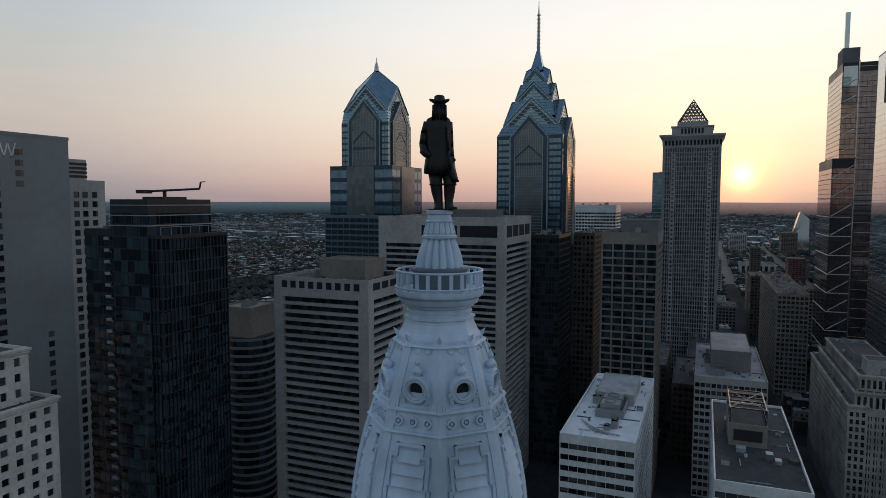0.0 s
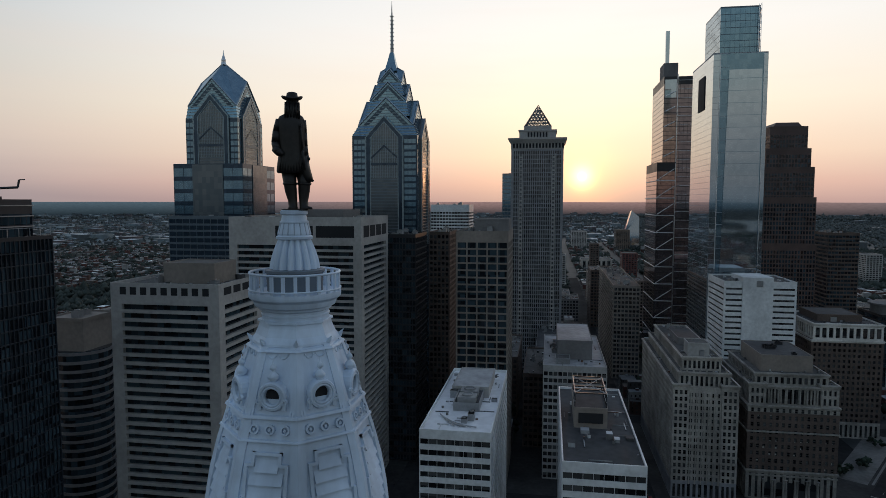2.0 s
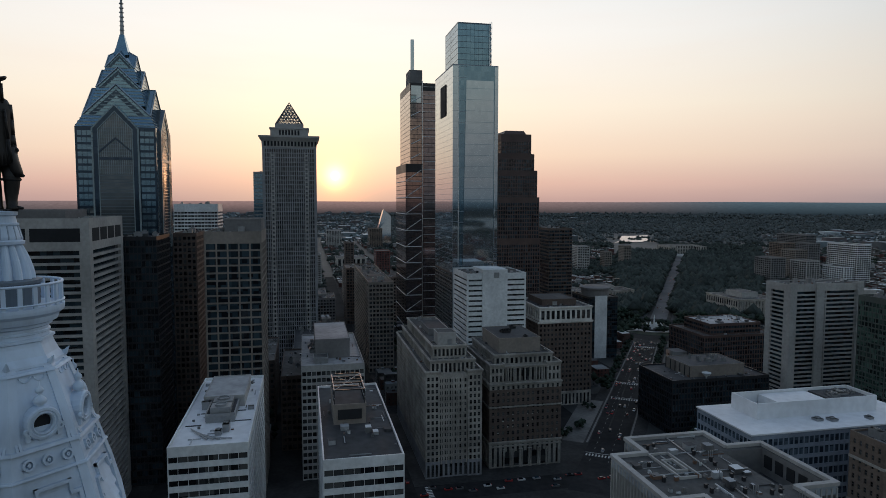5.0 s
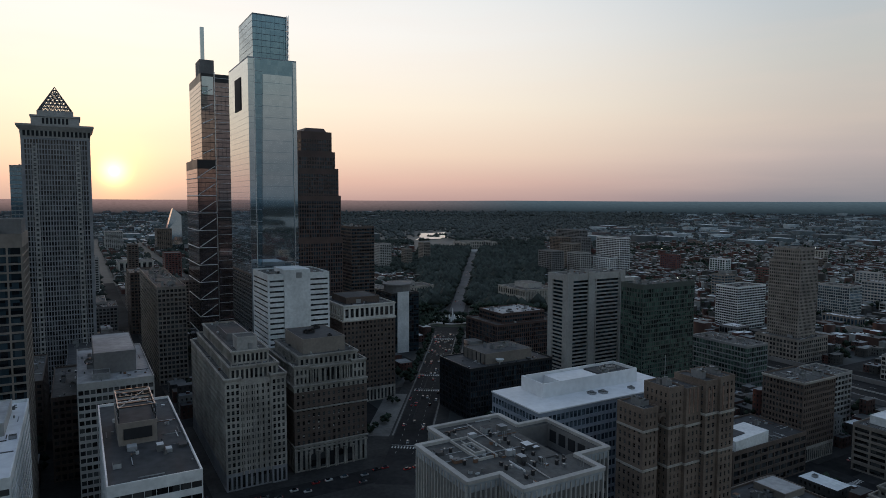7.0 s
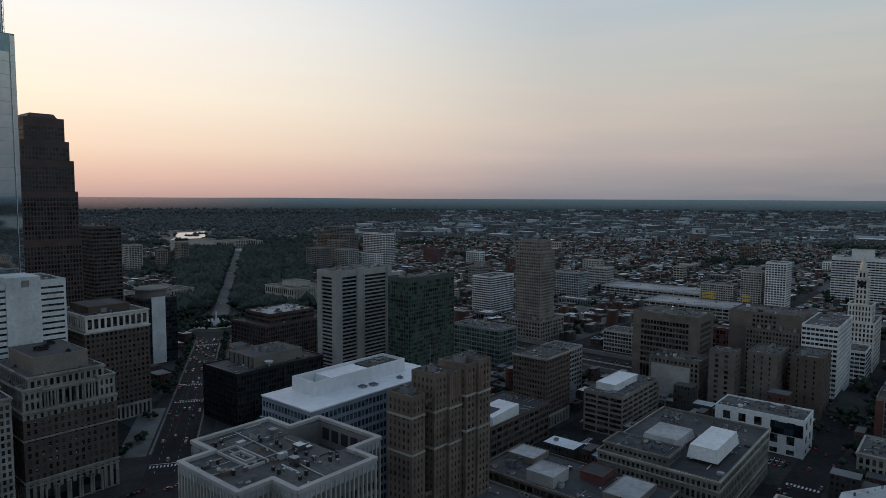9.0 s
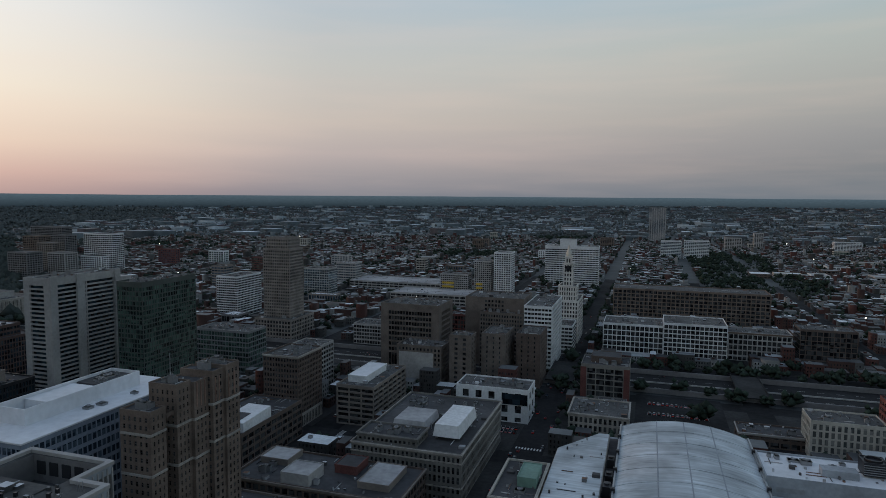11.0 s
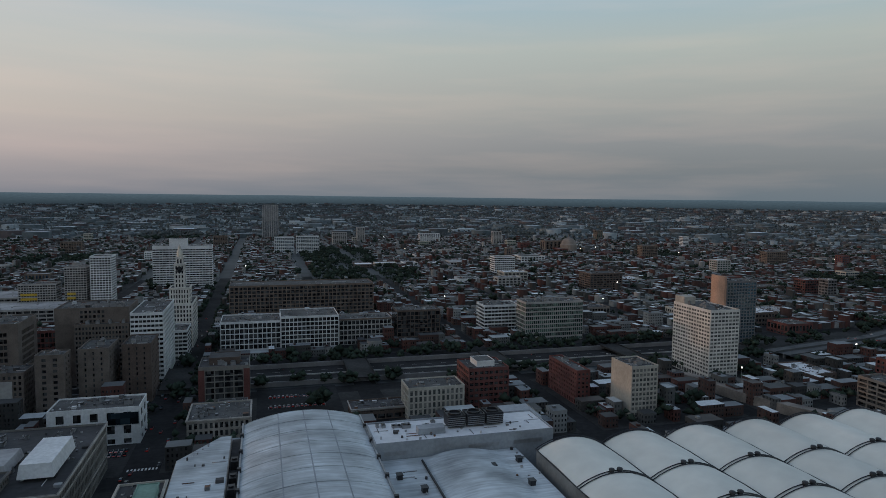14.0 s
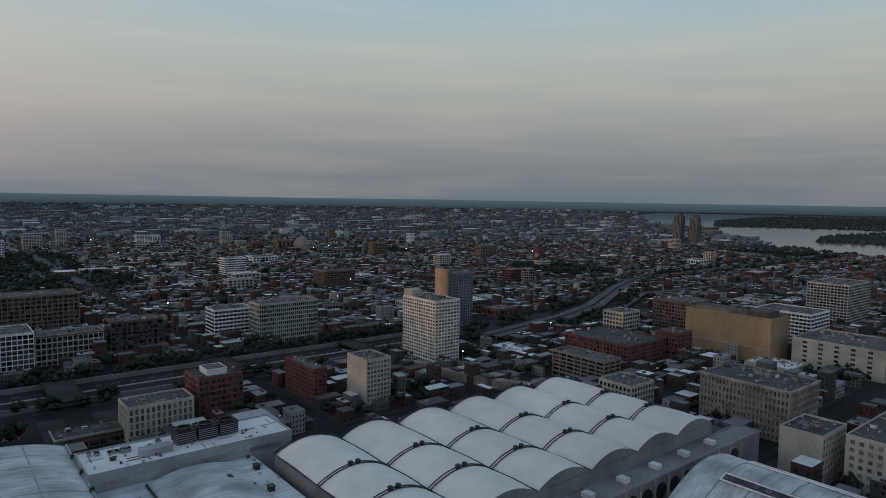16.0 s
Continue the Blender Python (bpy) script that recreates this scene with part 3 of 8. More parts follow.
def build_streets():
    for k in range(len(NS) - 1):
        for j in range(len(EW) - 1):
            x0, x1 = NS[k][0] + NS[k][1], NS[k + 1][0] - NS[k + 1][1]
            y0, y1 = EW[j][0] + EW[j][1], EW[j + 1][0] - EW[j + 1][1]
            if 540 <= EW[j][0] < 640 and x1 < 560:
                continue  # the sunken expressway
            if -1000 < x0 < -300 and 205 <= EW[j][0] < 900:
                continue  # the boulevard and its squares
            g = Geo()
            g.box(x0, x1, y0, y1, 0, 0.16)
            lone("pavement", g, "pavement", "grey concrete city block pavement with kerbs", "pavement", "structure")
    g = Geo()
    for x, w in NS:
        g.box(x - w, x + w, -600, 1290, 0, 0.04)
    lone("road", g, "asphalt", "dark asphalt north-south streets", "road", "structure")
    g = Geo()
    for y, w in EW:
        g.box(-1290, 1250, y - w, y + w, 0, 0.05)
    lone("road", g, "asphalt", "dark asphalt east-west streets", "road", "structure")


build_streets()

# ---- office quarter to the west and south-west ----
def concrete_pair():
    """Two pale concrete towers with deep ribbons, solid corner piers and a blank crown."""
    for x0, x1, y0, y1, h, crown in ((-187, -152, -136.6, -93.5, 127, 7.5), (-306, -252, -141.7, -70, 149, 14)):
        t = building("office_tower", "pale concrete office tower with deep ribbon windows and blank crown", x0, x1, y0, y1, h, "concrete", "glass_black", fl=3.2, bay=200, pier=0.35, span=1.2, depth=1.5, top=crown, edge=4.2, plant=7, parapet=1.4, group="twin concrete towers")
        # square openings in the crown
        n = 9 if h < 140 else 3
        ys = np.linspace(y0 + 3, y1 - 3, n + 1)
        for a, b in zip(ys, ys[1:]):
            if h > 140 and b < y1 - 25:
                continue
            g = Geo()
            g.box(x1 - 0.6, x1 + 0.02, a + 0.8, b - 0.8, h - (4.4 if h < 140 else 10.5), h - (1.6 if h < 140 else 4.5))
            part("crown_opening", g, "void", t)
        xs = np.linspace(x0 + 3, x1 - 3, 5)
        for a, b in zip(xs, xs[1:]):
            g = Geo()
            g.box(a + 0.8, b - 0.8, y1 - 0.6, y1 + 0.02, h - (4.4 if h < 140 else 10.5), h - (1.6 if h < 140 else 4.5))
            part("crown_opening", g, "void", t)
        if h < 140:
            penthouse(t, x0 + 6, x1 - 12, y0 + 14, y1 - 8, h - 1.4, 7.5, "concrete_warm")
        else:
            penthouse(t, x0 + 10, x1 - 14, y0 + 24, y1 - 14, h - 1.4, 4.5, "concrete_dark", slats=4)


concrete_pair()


def gable(parent, cx, cy, side, a, w, z0, ze, zp, deep, inner=0.0):
    """A gabled bay on one side (0 east, 1 north, 2 west, 3 south), its front a metres from the axis: a pale edge, a dark frame and a gridded field."""
    ang = radians(90 * side)
    c, s = math.cos(ang), math.sin(ang)
    rise = (zp - ze) / w

    def at(u, z, o):
        return (cx + o * c - u * s, cy + o * s + u * c, z)

    def outline(half):
        peak = zp - (w - half) * 1.25
        return [(-half, z0), (-half, peak - half * rise), (0, peak), (half, peak - half * rise), (half, z0)]

    g = Geo()
    full = outline(w)
    g.face([at(u, z, a) for u, z in reversed(full)])
    for (u, z), (v, e) in zip(full, full[1:]):
        g.face([at(u, z, a), at(v, e, a), at(v, e, a - deep), at(u, z, a - deep)])
    bay = part("gable_bay", g, "glass_bay", parent)
    for outer, half, mat, out in ((w, w * 0.93, "teal_band", 0.45), (w * 0.93, w * 0.74, "glass_navy", 0.3), (w * 0.74, w * 0.70, "teal_band", 0.4)):
        g = Geo()
        p, q = outline(outer), outline(half)
        for k in range(4):
            g.face([at(*p[k], a + out), at(*p[k + 1], a + out), at(*q[k + 1], a + out), at(*q[k], a + out)])
            g.face([at(*p[k], a), at(*p[k + 1], a), at(*p[k + 1], a + out), at(*p[k], a + out)])
            g.face([at(*q[k], a + out), at(*q[k + 1], a + out), at(*q[k + 1], a), at(*q[k], a)])
        part("chevron", g, mat, bay)
    if inner:
        g = Geo()
        for sgn in (-1, 1):
            g.face([at(sgn * w * 0.7, inner - w * 0.62, a + 0.3), at(0, inner, a + 0.3), at(0, inner - 1.2, a + 0.3), at(sgn * w * 0.7, inner - w * 0.62 - 1.2, a + 0.3)])
        g.face([at(-w * 0.7, inner - w * 0.9, a + 0.3), at(w * 0.7, inner - w * 0.9, a + 0.3), at(w * 0.7, inner - w * 0.9 - 1.6, a + 0.3), at(-w * 0.7, inner - w * 0.9 - 1.6, a + 0.3)])
        part("chevron", g, "glass_navy", bay)
    # the field's grid: floor lines, and upright bars near the top
    g = Geo()
    half, peak = w * 0.7, zp - w * 0.3 * 1.25
    z = z0 + 2.0
    while z < peak - 1:
        hw = min(half, (peak - z) / max(rise, 0.1))
        g.face([at(-hw, z, a + 0.1), at(hw, z, a + 0.1), at(hw, z + 0.35, a + 0.1), at(-hw, z + 0.35, a + 0.1)])
        z += 1.95
    part("glazing_bar", g, "blue_band", bay)
    g = Geo()
    for u in np.arange(-half + 0.6, half - 0.3, 1.15):
        top = peak - abs(u) * rise
        g.face([at(u - 0.13, max(z0, ze - 26), a + 0.14), at(u + 0.13, max(z0, ze - 26), a + 0.14), at(u + 0.13, top, a + 0.14), at(u - 0.13, top, a + 0.14)])
    part("mullion", g, "teal_band", bay)


def cross_gable(parent, cx, cy, a0, z0, a, ze, zp, za):
    """A square glass storey drawn in from a0 to a, with a gable on every side and roofs that meet at za; thin pale floor lines on it."""
    low = [Vector((cx + sx * a0, cy + sy * a0, z0)) for sx, sy in ((1, -1), (1, 1), (-1, 1), (-1, -1))]
    eave = [Vector((cx + sx * a, cy + sy * a, ze)) for sx, sy in ((1, -1), (1, 1), (-1, 1), (-1, -1))]
    peak = [Vector((cx + dx * a * 0.97, cy + dy * a * 0.97, zp)) for dx, dy in ((1, 0), (0, 1), (-1, 0), (0, -1))]
    apex = Vector((cx, cy, za))
    g, bars, edge, band = Geo(), Geo(), Geo(), Geo()
    for k in range(4):
        j = (k + 1) % 4
        g.face([low[k], low[j], eave[j], eave[k]])
        g.face([eave[k], eave[j], peak[k]])
        g.face([eave[j], apex, peak[k]])
        g.face([eave[k], peak[k], apex])
        n = (peak[k] - Vector((cx, cy, zp))).normalized() * 0.12
        z = z0 + 0.6
        while z < zp - 1.0:
            if z < ze:
                f = (z - z0) / (ze - z0)
                p, q = low[k].lerp(eave[k], f), low[j].lerp(eave[j], f)
            else:
                f = (z - ze) / (zp - ze)
                p, q = eave[k].lerp(peak[k], f), eave[j].lerp(peak[k], f)
            up = Vector((0, 0, 0.55))
            bars.face([p + n, q + n, q + n + up, p + n + up])
            z += 1.95
        for p in (eave[k], eave[j]):
            edge.tube(p + n, peak[k] + n, 0.55, 4)
            drop = Vector((0, 0, zp - ze))
            band.face([v + n * 2 for v in (p.lerp(peak[k], 0.12) - drop * 0.16, peak[k] - drop * 0.16, peak[k] - drop * 0.36, p.lerp(peak[k], 0.12) - drop * 0.36)])
        edge.tube(peak[k], apex, 0.35, 4)
    tier = part("crown", g, "glass_blue", parent, "faceted glass crown storey with gables")
    part("glazing_bar", bars, "teal_band", tier)
    part("gable_edge", edge, "steel_pale", tier)
    part("chevron", band, "glass_navy", tier)


M["glass_navy"] = glazing("navy_curtain_glass", (0.035, 0.06, 0.09), (0.05, 0.08, 0.115), 0.05, 0.7, bump=0.02)
M["steel_pale"] = material("pale_blue_steel", (0.32, 0.38, 0.42), 0.4, 0.6, bump=0)


def spired_tower():
    cx, cy = -363.0, -81.0
    t = building("glass_skyscraper", "blue glass skyscraper with stacked gables and a tall spire", cx - 21.4, cx + 21.4, cy - 21.4, cy + 21.4, 199, "glass_navy", "glass_blue", fl=3.95, bay=2.6, pier=0.2, span=1.35, depth=0.15, plant=0, edge=1.0)
    cross_gable(t, cx, cy, 21.3, 199, 17.9, 206.0, 223.5, 223.5)
    cross_gable(t, cx, cy, 14.5, 212, 11.9, 222.5, 234.4, 234.4)
    cross_gable(t, cx, cy, 10.3, 226, 7.8, 234.8, 243.3, 247.5)
    for side in range(4):
        gable(t, cx, cy, side, 22.2, 12.6, 128.0, 198.0, 212.0, 12, 193.0)
    g = Geo()
    g.loft([[(cx + sx * r, cy + sy * r, z) for sx, sy in ((-1, -1), (1, -1), (1, 1), (-1, 1))] for r, z in ((4.2, 243), (2.6, 249), (1.2, 255.5))])
    part("spire_base", g, "glass_blue", t)
    g = Geo()
    g.lathe(cx, cy, [(1.15, 255), (1.0, 260), (0.8, 266), (0.65, 275), (0.35, 283), (0.1, 289)], 10)
    for z in np.arange(258, 280, 2.6):
        g.lathe(cx, cy, [(1.3, z), (1.3, z + 0.5)], 8)
    part("spire", g, "metal_grey", t, "thin steel spire")


def gabled_tower():
    cx, cy = -345.0, -191.6
    t = building("glass_skyscraper", "blue glass skyscraper with gabled sides and pyramid top", cx - 17.9, cx + 17.9, cy - 17.9, cy + 17.9, 210, "glass_navy", "glass_blue", fl=3.95, bay=2.6, pier=0.2, span=1.1, depth=0.15, plant=0)
    building("", "", cx - 23.8, cx + 23.8, cy - 23.8, cy + 23.8, 181, "glass_navy", "glass_blue", fl=7.9, bay=6.5, pier=0.25, span=2.7, depth=0.15, plant=3, tower=t)
    building("", "", cx - 26.5, cx + 26.5, cy - 26.5, cy + 26.5, 148, "blue_band", "glass_navy", fl=3.95, bay=5, pier=0.3, span=1.3, depth=0.15, plant=2, tower=t)
    cross_gable(t, cx, cy, 17.8, 209.5, 16.6, 218.5, 236.0, 249.0)
    for side in range(4):
        gable(t, cx, cy, side, 18.6, 12.4, 181.0, 211.5, 226.0, 8, 205.0)
    g = Geo()
    g.box(cx + 23.7, cx + 24.2, cy - 10.5, cy + 10.5, 0, 180.5)
    g.box(cx - 10.5, cx + 10.5, cy + 23.7, cy + 24.2, 0, 180.5)
    part("middle_bay", g, "glass_bay", t, "plain grey glass middle bay")
    g = Geo()
    g.lathe(cx, cy, [(2.0, 247.6), (1.5, 249.5), (1.6, 250.6), (0.5, 254), (0.1, 257.2)], 8)
    part("finial", g, "steel", t)


spired_tower()
gabled_tower()


def pyramid_tower():
    x0, x1, y0, y1 = -575.0, -528.0, -11.5, 35.1
    cx, cy = (x0 + x1) / 2, (y0 + y1) / 2
    t = building("office_skyscraper", "grey granite skyscraper with flared cornice and lattice pyramid", x0, x1, y0, y1, 207, "granite_grey", "glass_dark", fl=3.9, bay=1.95, pier=0.75, span=0.8, depth=0.3, plant=0, edge=2.0, top=4)
    g = Geo()
    g.loft([[(cx + sx * (23.4 + o), cy + sy * (23.4 + o), z) for sx, sy in ((-1, -1), (1, -1), (1, 1), (-1, 1))] for o, z in ((0.1, 204), (0.4, 209), (2.8, 212.8), (2.8, 214.2))])
    part("cornice", g, "concrete", t)
    for k in range(16):
        g = Geo()
        y = y0 + 1.6 + k * 2.9
        g.box(x1 + 0.15, x1 + 0.5, y, y + 1.7, 205.2, 210)
        part("crown_opening", g, "void", t)
    g = Geo()
    g.box(cx - 16.5, cx + 16.5, cy - 16.5, cy + 16.5, 214.2, 221.5)
    g.ring(cx - 17.3, cx + 17.3, cy - 17.3, cy + 17.3, 221, 222.2, 2)
    g.box(cx - 12.5, cx + 12.5, cy - 12.5, cy + 12.5, 221.5, 226)
    part("setback", g, "concrete", t)
    for k in range(7):
        g = Geo()
        g.box(cx + 16.4, cx + 16.7, cy - 9 + k * 2.7, cy - 7.4 + k * 2.7, 215.5, 220)
        part("crown_opening", g, "void", t)
    # open lattice pyramid
    apex = Vector((cx, cy, 246.5))
    base = [Vector((cx + sx * 12, cy + sy * 12, 226)) for sx, sy in ((1, -1), (1, 1), (-1, 1), (-1, -1))]
    for k in range(4):
        a, b = base[k], base[(k + 1) % 4]
        g = Geo()
        n = 8
        for i in range(n + 1):
            f = i / n
            if i < n:
                g.tube(a.lerp(apex, f), b.lerp(apex, f), 0.38, 4)
            g.tube(a.lerp(b, f), b.lerp(apex, 1 - f), 0.38, 4)
            g.tube(a.lerp(b, f), a.lerp(apex, f), 0.38, 4)
        part("lattice", g, "concrete_dark", t, "open steel lattice of the pyramid")
    # ladder strips beside the middle bay
    for y in (y0 + 7.0, y1 - 10.5):
        g = Geo()
        g.box(x1 - 0.05, x1 + 0.55, y, y + 0.6, 8, 200)
        g.box(x1 - 0.05, x1 + 0.55, y + 3.0, y + 3.6, 8, 200)
        for z in np.arange(9, 200, 3.9):
            g.box(x1 - 0.05, x1 + 0.45, y + 0.6, y + 3.0, z, z + 1.5, bottom=True)
        part("ladder_strip", g, "concrete", t)
    building("glass_tower", "slim blue glass tower behind the pyramid skyscraper", -640, -606, -25, -2, 186, "metal_grey", "glass_blue", bay=3, pier=0.2, span=0.9, depth=0.15)


pyramid_tower()


def silver_skyscraper():
    t = building("glass_skyscraper", "tall silver glass skyscraper with notched top", -499, -431, 137.4, 174, 262.5, "grey_panel", "glass_sky", fl=4.3, bay=6.1, pier=0.06, span=0.14, depth=0.05, plant=0, base=12, top=1)
    building("", "", -478, -433, 141.7, 168.4, 295, "blue_band", "glass_blue", z0=261.5, fl=4.3, bay=3.3, pier=0.12, span=0.4, depth=0.08, plant=0, base=0.4, top=1, tower=t)
    # darker recessed glass over the whole middle of the east face
    g = Geo()
    g.box(-431.4, -430.85, 142.3, 171.0, 0, 261.8)
    slot = part("glass_recess", g, "glass_blue", t, "dark blue recessed glass strip")
    for z in np.arange(20, 262, 8.6):
        g = Geo()
        g.box(-430.9, -430.8, 142.4, 148.4, z, z + 0.3, bottom=True)
        part("floor_line", g, "grey_panel", slot)
    # pale central screen that widens downward
    g = Geo()
    X = -429.9
    g.loft([[(X - 1, 143.4, 0), (X, 143.4, 0), (X, 170.6, 0), (X - 1, 170.6, 0)], [(X - 1, 148.0, 250.4), (X, 148.0, 250.4), (X, 170.0, 250.4), (X - 1, 170.0, 250.4)]])
    screen = part("glass_screen", g, "glass_sky", t, "smooth pale glass screen on the east face")
    for z in np.arange(12, 250, 8.6):
        f = z / 250.4
        g = Geo()
        g.face([(X + 0.03, 143.4 + 4.6 * f, z), (X + 0.03, 170.6 - 0.6 * f, z), (X + 0.03, 170.6 - 0.6 * f, z + 0.25), (X + 0.03, 143.4 + 4.6 * f, z + 0.25)])
        part("screen_joint", g, "glass_blue", screen)
    for y in (142.0, 171.2):
        g = Geo()
        g.box(-431, -430.4, y - 0.2, y + 0.2, 0, 261.8)
        part("edge_fin", g, "steel", t)
    g = Geo()
    g.box(-475, -455, 136.9, 137.6, 226, 251)
    part("loggia", g, "void", t, "dark open loggia high in the south face")
    g = Geo()
    for z in np.arange(262, 295, 4.3):
        g.tube((-431.5, 167.0, z), (-431.5, 168.6, z), 0.15, 4)
        g.tube((-431.5, 167.0, z), (-431.5, 168.6, z + 4.3), 0.12, 4)
    for y in (167.0, 168.6):
        g.tube((-431.5, y, 262), (-431.5, y, 295.6), 0.2, 4)
    part("maintenance_ladder", g, "steel", t)


silver_skyscraper()


M["glass_tower"] = glazing("bronze_curtain_glass", (0.20, 0.165, 0.17), (0.27, 0.22, 0.22), 0.05, 0.8, bump=0.02)


def braced_skyscraper():
    X = -627.0
    t = building("glass_skyscraper", "dark glass skyscraper with white cross braces and a mast", -700, X, 136.0, 171.5, 283, "metal_black", "glass_tower", fl=4.6, bay=4.0, pier=0.2, span=0.5, depth=0.12, plant=0, top=8)
    building("", "", -697, X + 2.5, 130.5, 149.0, 197, "metal_black", "glass_tower", fl=4.6, bay=4.0, pier=0.2, span=0.5, depth=0.12, plant=2, top=9, top_mat="metal_grey", tower=t)
    g = Geo()
    g.box(-665, -640, 137.5, 151.5, 282, 299)
    part("mast_base", g, "concrete_dark", t)
    g = Geo()
    g.box(-655, -651, 140.6, 144.4, 298, 334)
    part("mast", g, "glass_sky", t, "slender glass lantern mast")
    for k in range(10):
        z = 20 + k * 17.6
        for a, b in (((X + 2.75, 130.5, z), (X + 2.75, 149.0, z)), ((X + 2.75, 131.5, z + 1), (X + 2.75, 147.5, z + 12)), ((-697, 130.3, z), (X + 2.75, 130.3, z))):
            g = Geo()
            g.tube(a, b, 0.42, 4)
            part("brace", g, "white", t)
    for k in range(5):
        z = 203 + k * 15
        g = Geo()
        g.tube((X + 0.3, 137, z), (X + 0.3, 147, z + 5), 0.5, 4)
        part("brace", g, "white", t)
    g = Geo()
    g.tube((X + 2.9, 148.6, 5), (X + 2.9, 148.6, 196), 0.5, 4)
    g.tube((X + 0.4, 149.2, 196), (X + 0.4, 149.2, 285), 0.5, 4)
    part("corner_post", g, "steel", t)
    for z in np.arange(15, 283, 8.8):
        g = Geo()
        g.box(X, X + 0.25, 150, 171.6, z, z + 0.35, bottom=True)
        part("floor_line", g, "white", t)
    g = Geo()
    g.box(X - 0.1, X + 0.15, 137, 148, 262, 280)
    part("crown_panel", g, "glass_sky", t)


braced_skyscraper()


def stepped_granite():
    X = -541.0
    t = building("office_skyscraper", "dark red granite skyscraper with stepped shoulders", -590, X, 211, 241.6, 222, "granite_red", "glass_black", fl=3.9, bay=2.5, pier=0.9, span=1.2, depth=0.4, plant=0, top=7)
    for d, h in ((3.1, 203), (6.2, 187), (8.4, 161), (9.8, 120)):
        building("", "", -590 - d * 0.5, X + d * 0.18, 211 - d, 241.6 + d, h, "granite_red", "glass_black", fl=3.9, bay=2.5, pier=0.9, span=1.2, depth=0.35, plant=0, top=5, tower=t)
    g = Geo()
    g.loft([[(-580, 214, 221), (-545, 214, 221), (-545, 239, 221), (-580, 239, 221)], [(-576, 218, 226), (-548, 218, 226), (-548, 236, 226), (-576, 236, 226)]])
    part("crown", g, "granite_red", t)


stepped_granite()

# dark glass residences, in three steps, with a gantry on the roof
def dark_residences():
    t = building("residential_tower", "black glass residential tower with roof gantry", -104.7, -79, -140.3, -125.5, 157.4, "navy_metal", "glass_black", fl=3.5, bay=2.2, pier=0.12, span=0.35, depth=0.1, plant=0, top=4)
    building("", "", -107, -79.3, -137, -121, 147, "navy_metal", "glass_black", fl=3.5, bay=1.5, pier=0.3, span=0.3, depth=0.35, plant=0, top=1, tower=t)
    building("", "", -101, -80.5, -153, -139, 148.5, "navy_metal", "glass_black", fl=3.5, bay=2.2, pier=0.12, span=0.35, depth=0.1, plant=0, top=2, tower=t)
    for z in np.arange(12, 146, 3.5):
        g = Geo()
        g.box(-80.5, -78.3, -142.6, -140.4, z, z + 0.3, bottom=True)
        g.box(-78.5, -78.3, -142.6, -140.4, z, z + 1.2)
        g.box(-80.5, -78.5, -142.6, -142.4, z, z + 1.2)
        part("balcony", g, "metal_grey", t)
    for z in (149.5, 152.5, 155.5):
        g = Geo()
        g.ring(-105.0, -78.7, -140.6, -125.2, z, z + 0.3, 0.3)
        part("roof_band", g, "metal_grey", t)
    g = Geo()
    g.box(-98, -88, -137, -129, 156.4, 158.2)
    g.tube((-93, -133, 158), (-93, -133, 160.3), 0.6, 8)
    g.tube((-88, -136, 159.8), (-101, -126.5, 160.8), 0.4, 6)
    g.tube((-101, -126.5, 160.8), (-101.3, -126.2, 163.0), 0.3, 6)
    g.tube((-101.3, -126.2, 163.0), (-102.6, -125.5, 163.1), 0.18, 6)
    g.box(-90, -86.5, -138, -135, 159.2, 160.3)
    part("roof_gantry", g, "metal_black", t, "black window-cleaning gantry arm")
    for k in range(8):
        g = Geo()
        x = -79.6 - k * 3.85
        g.tube((x, -121.3, 146.9), (x, -121.3, 149.3), 0.1, 5)
        part("railing_post", g, "metal_grey", t)
    g = Geo()
    g.tube((-79.6, -121.3, 149.3), (-106.6, -121.3, 149.3), 0.08, 5)
    part("railing", g, "metal_grey", t)


dark_residences()


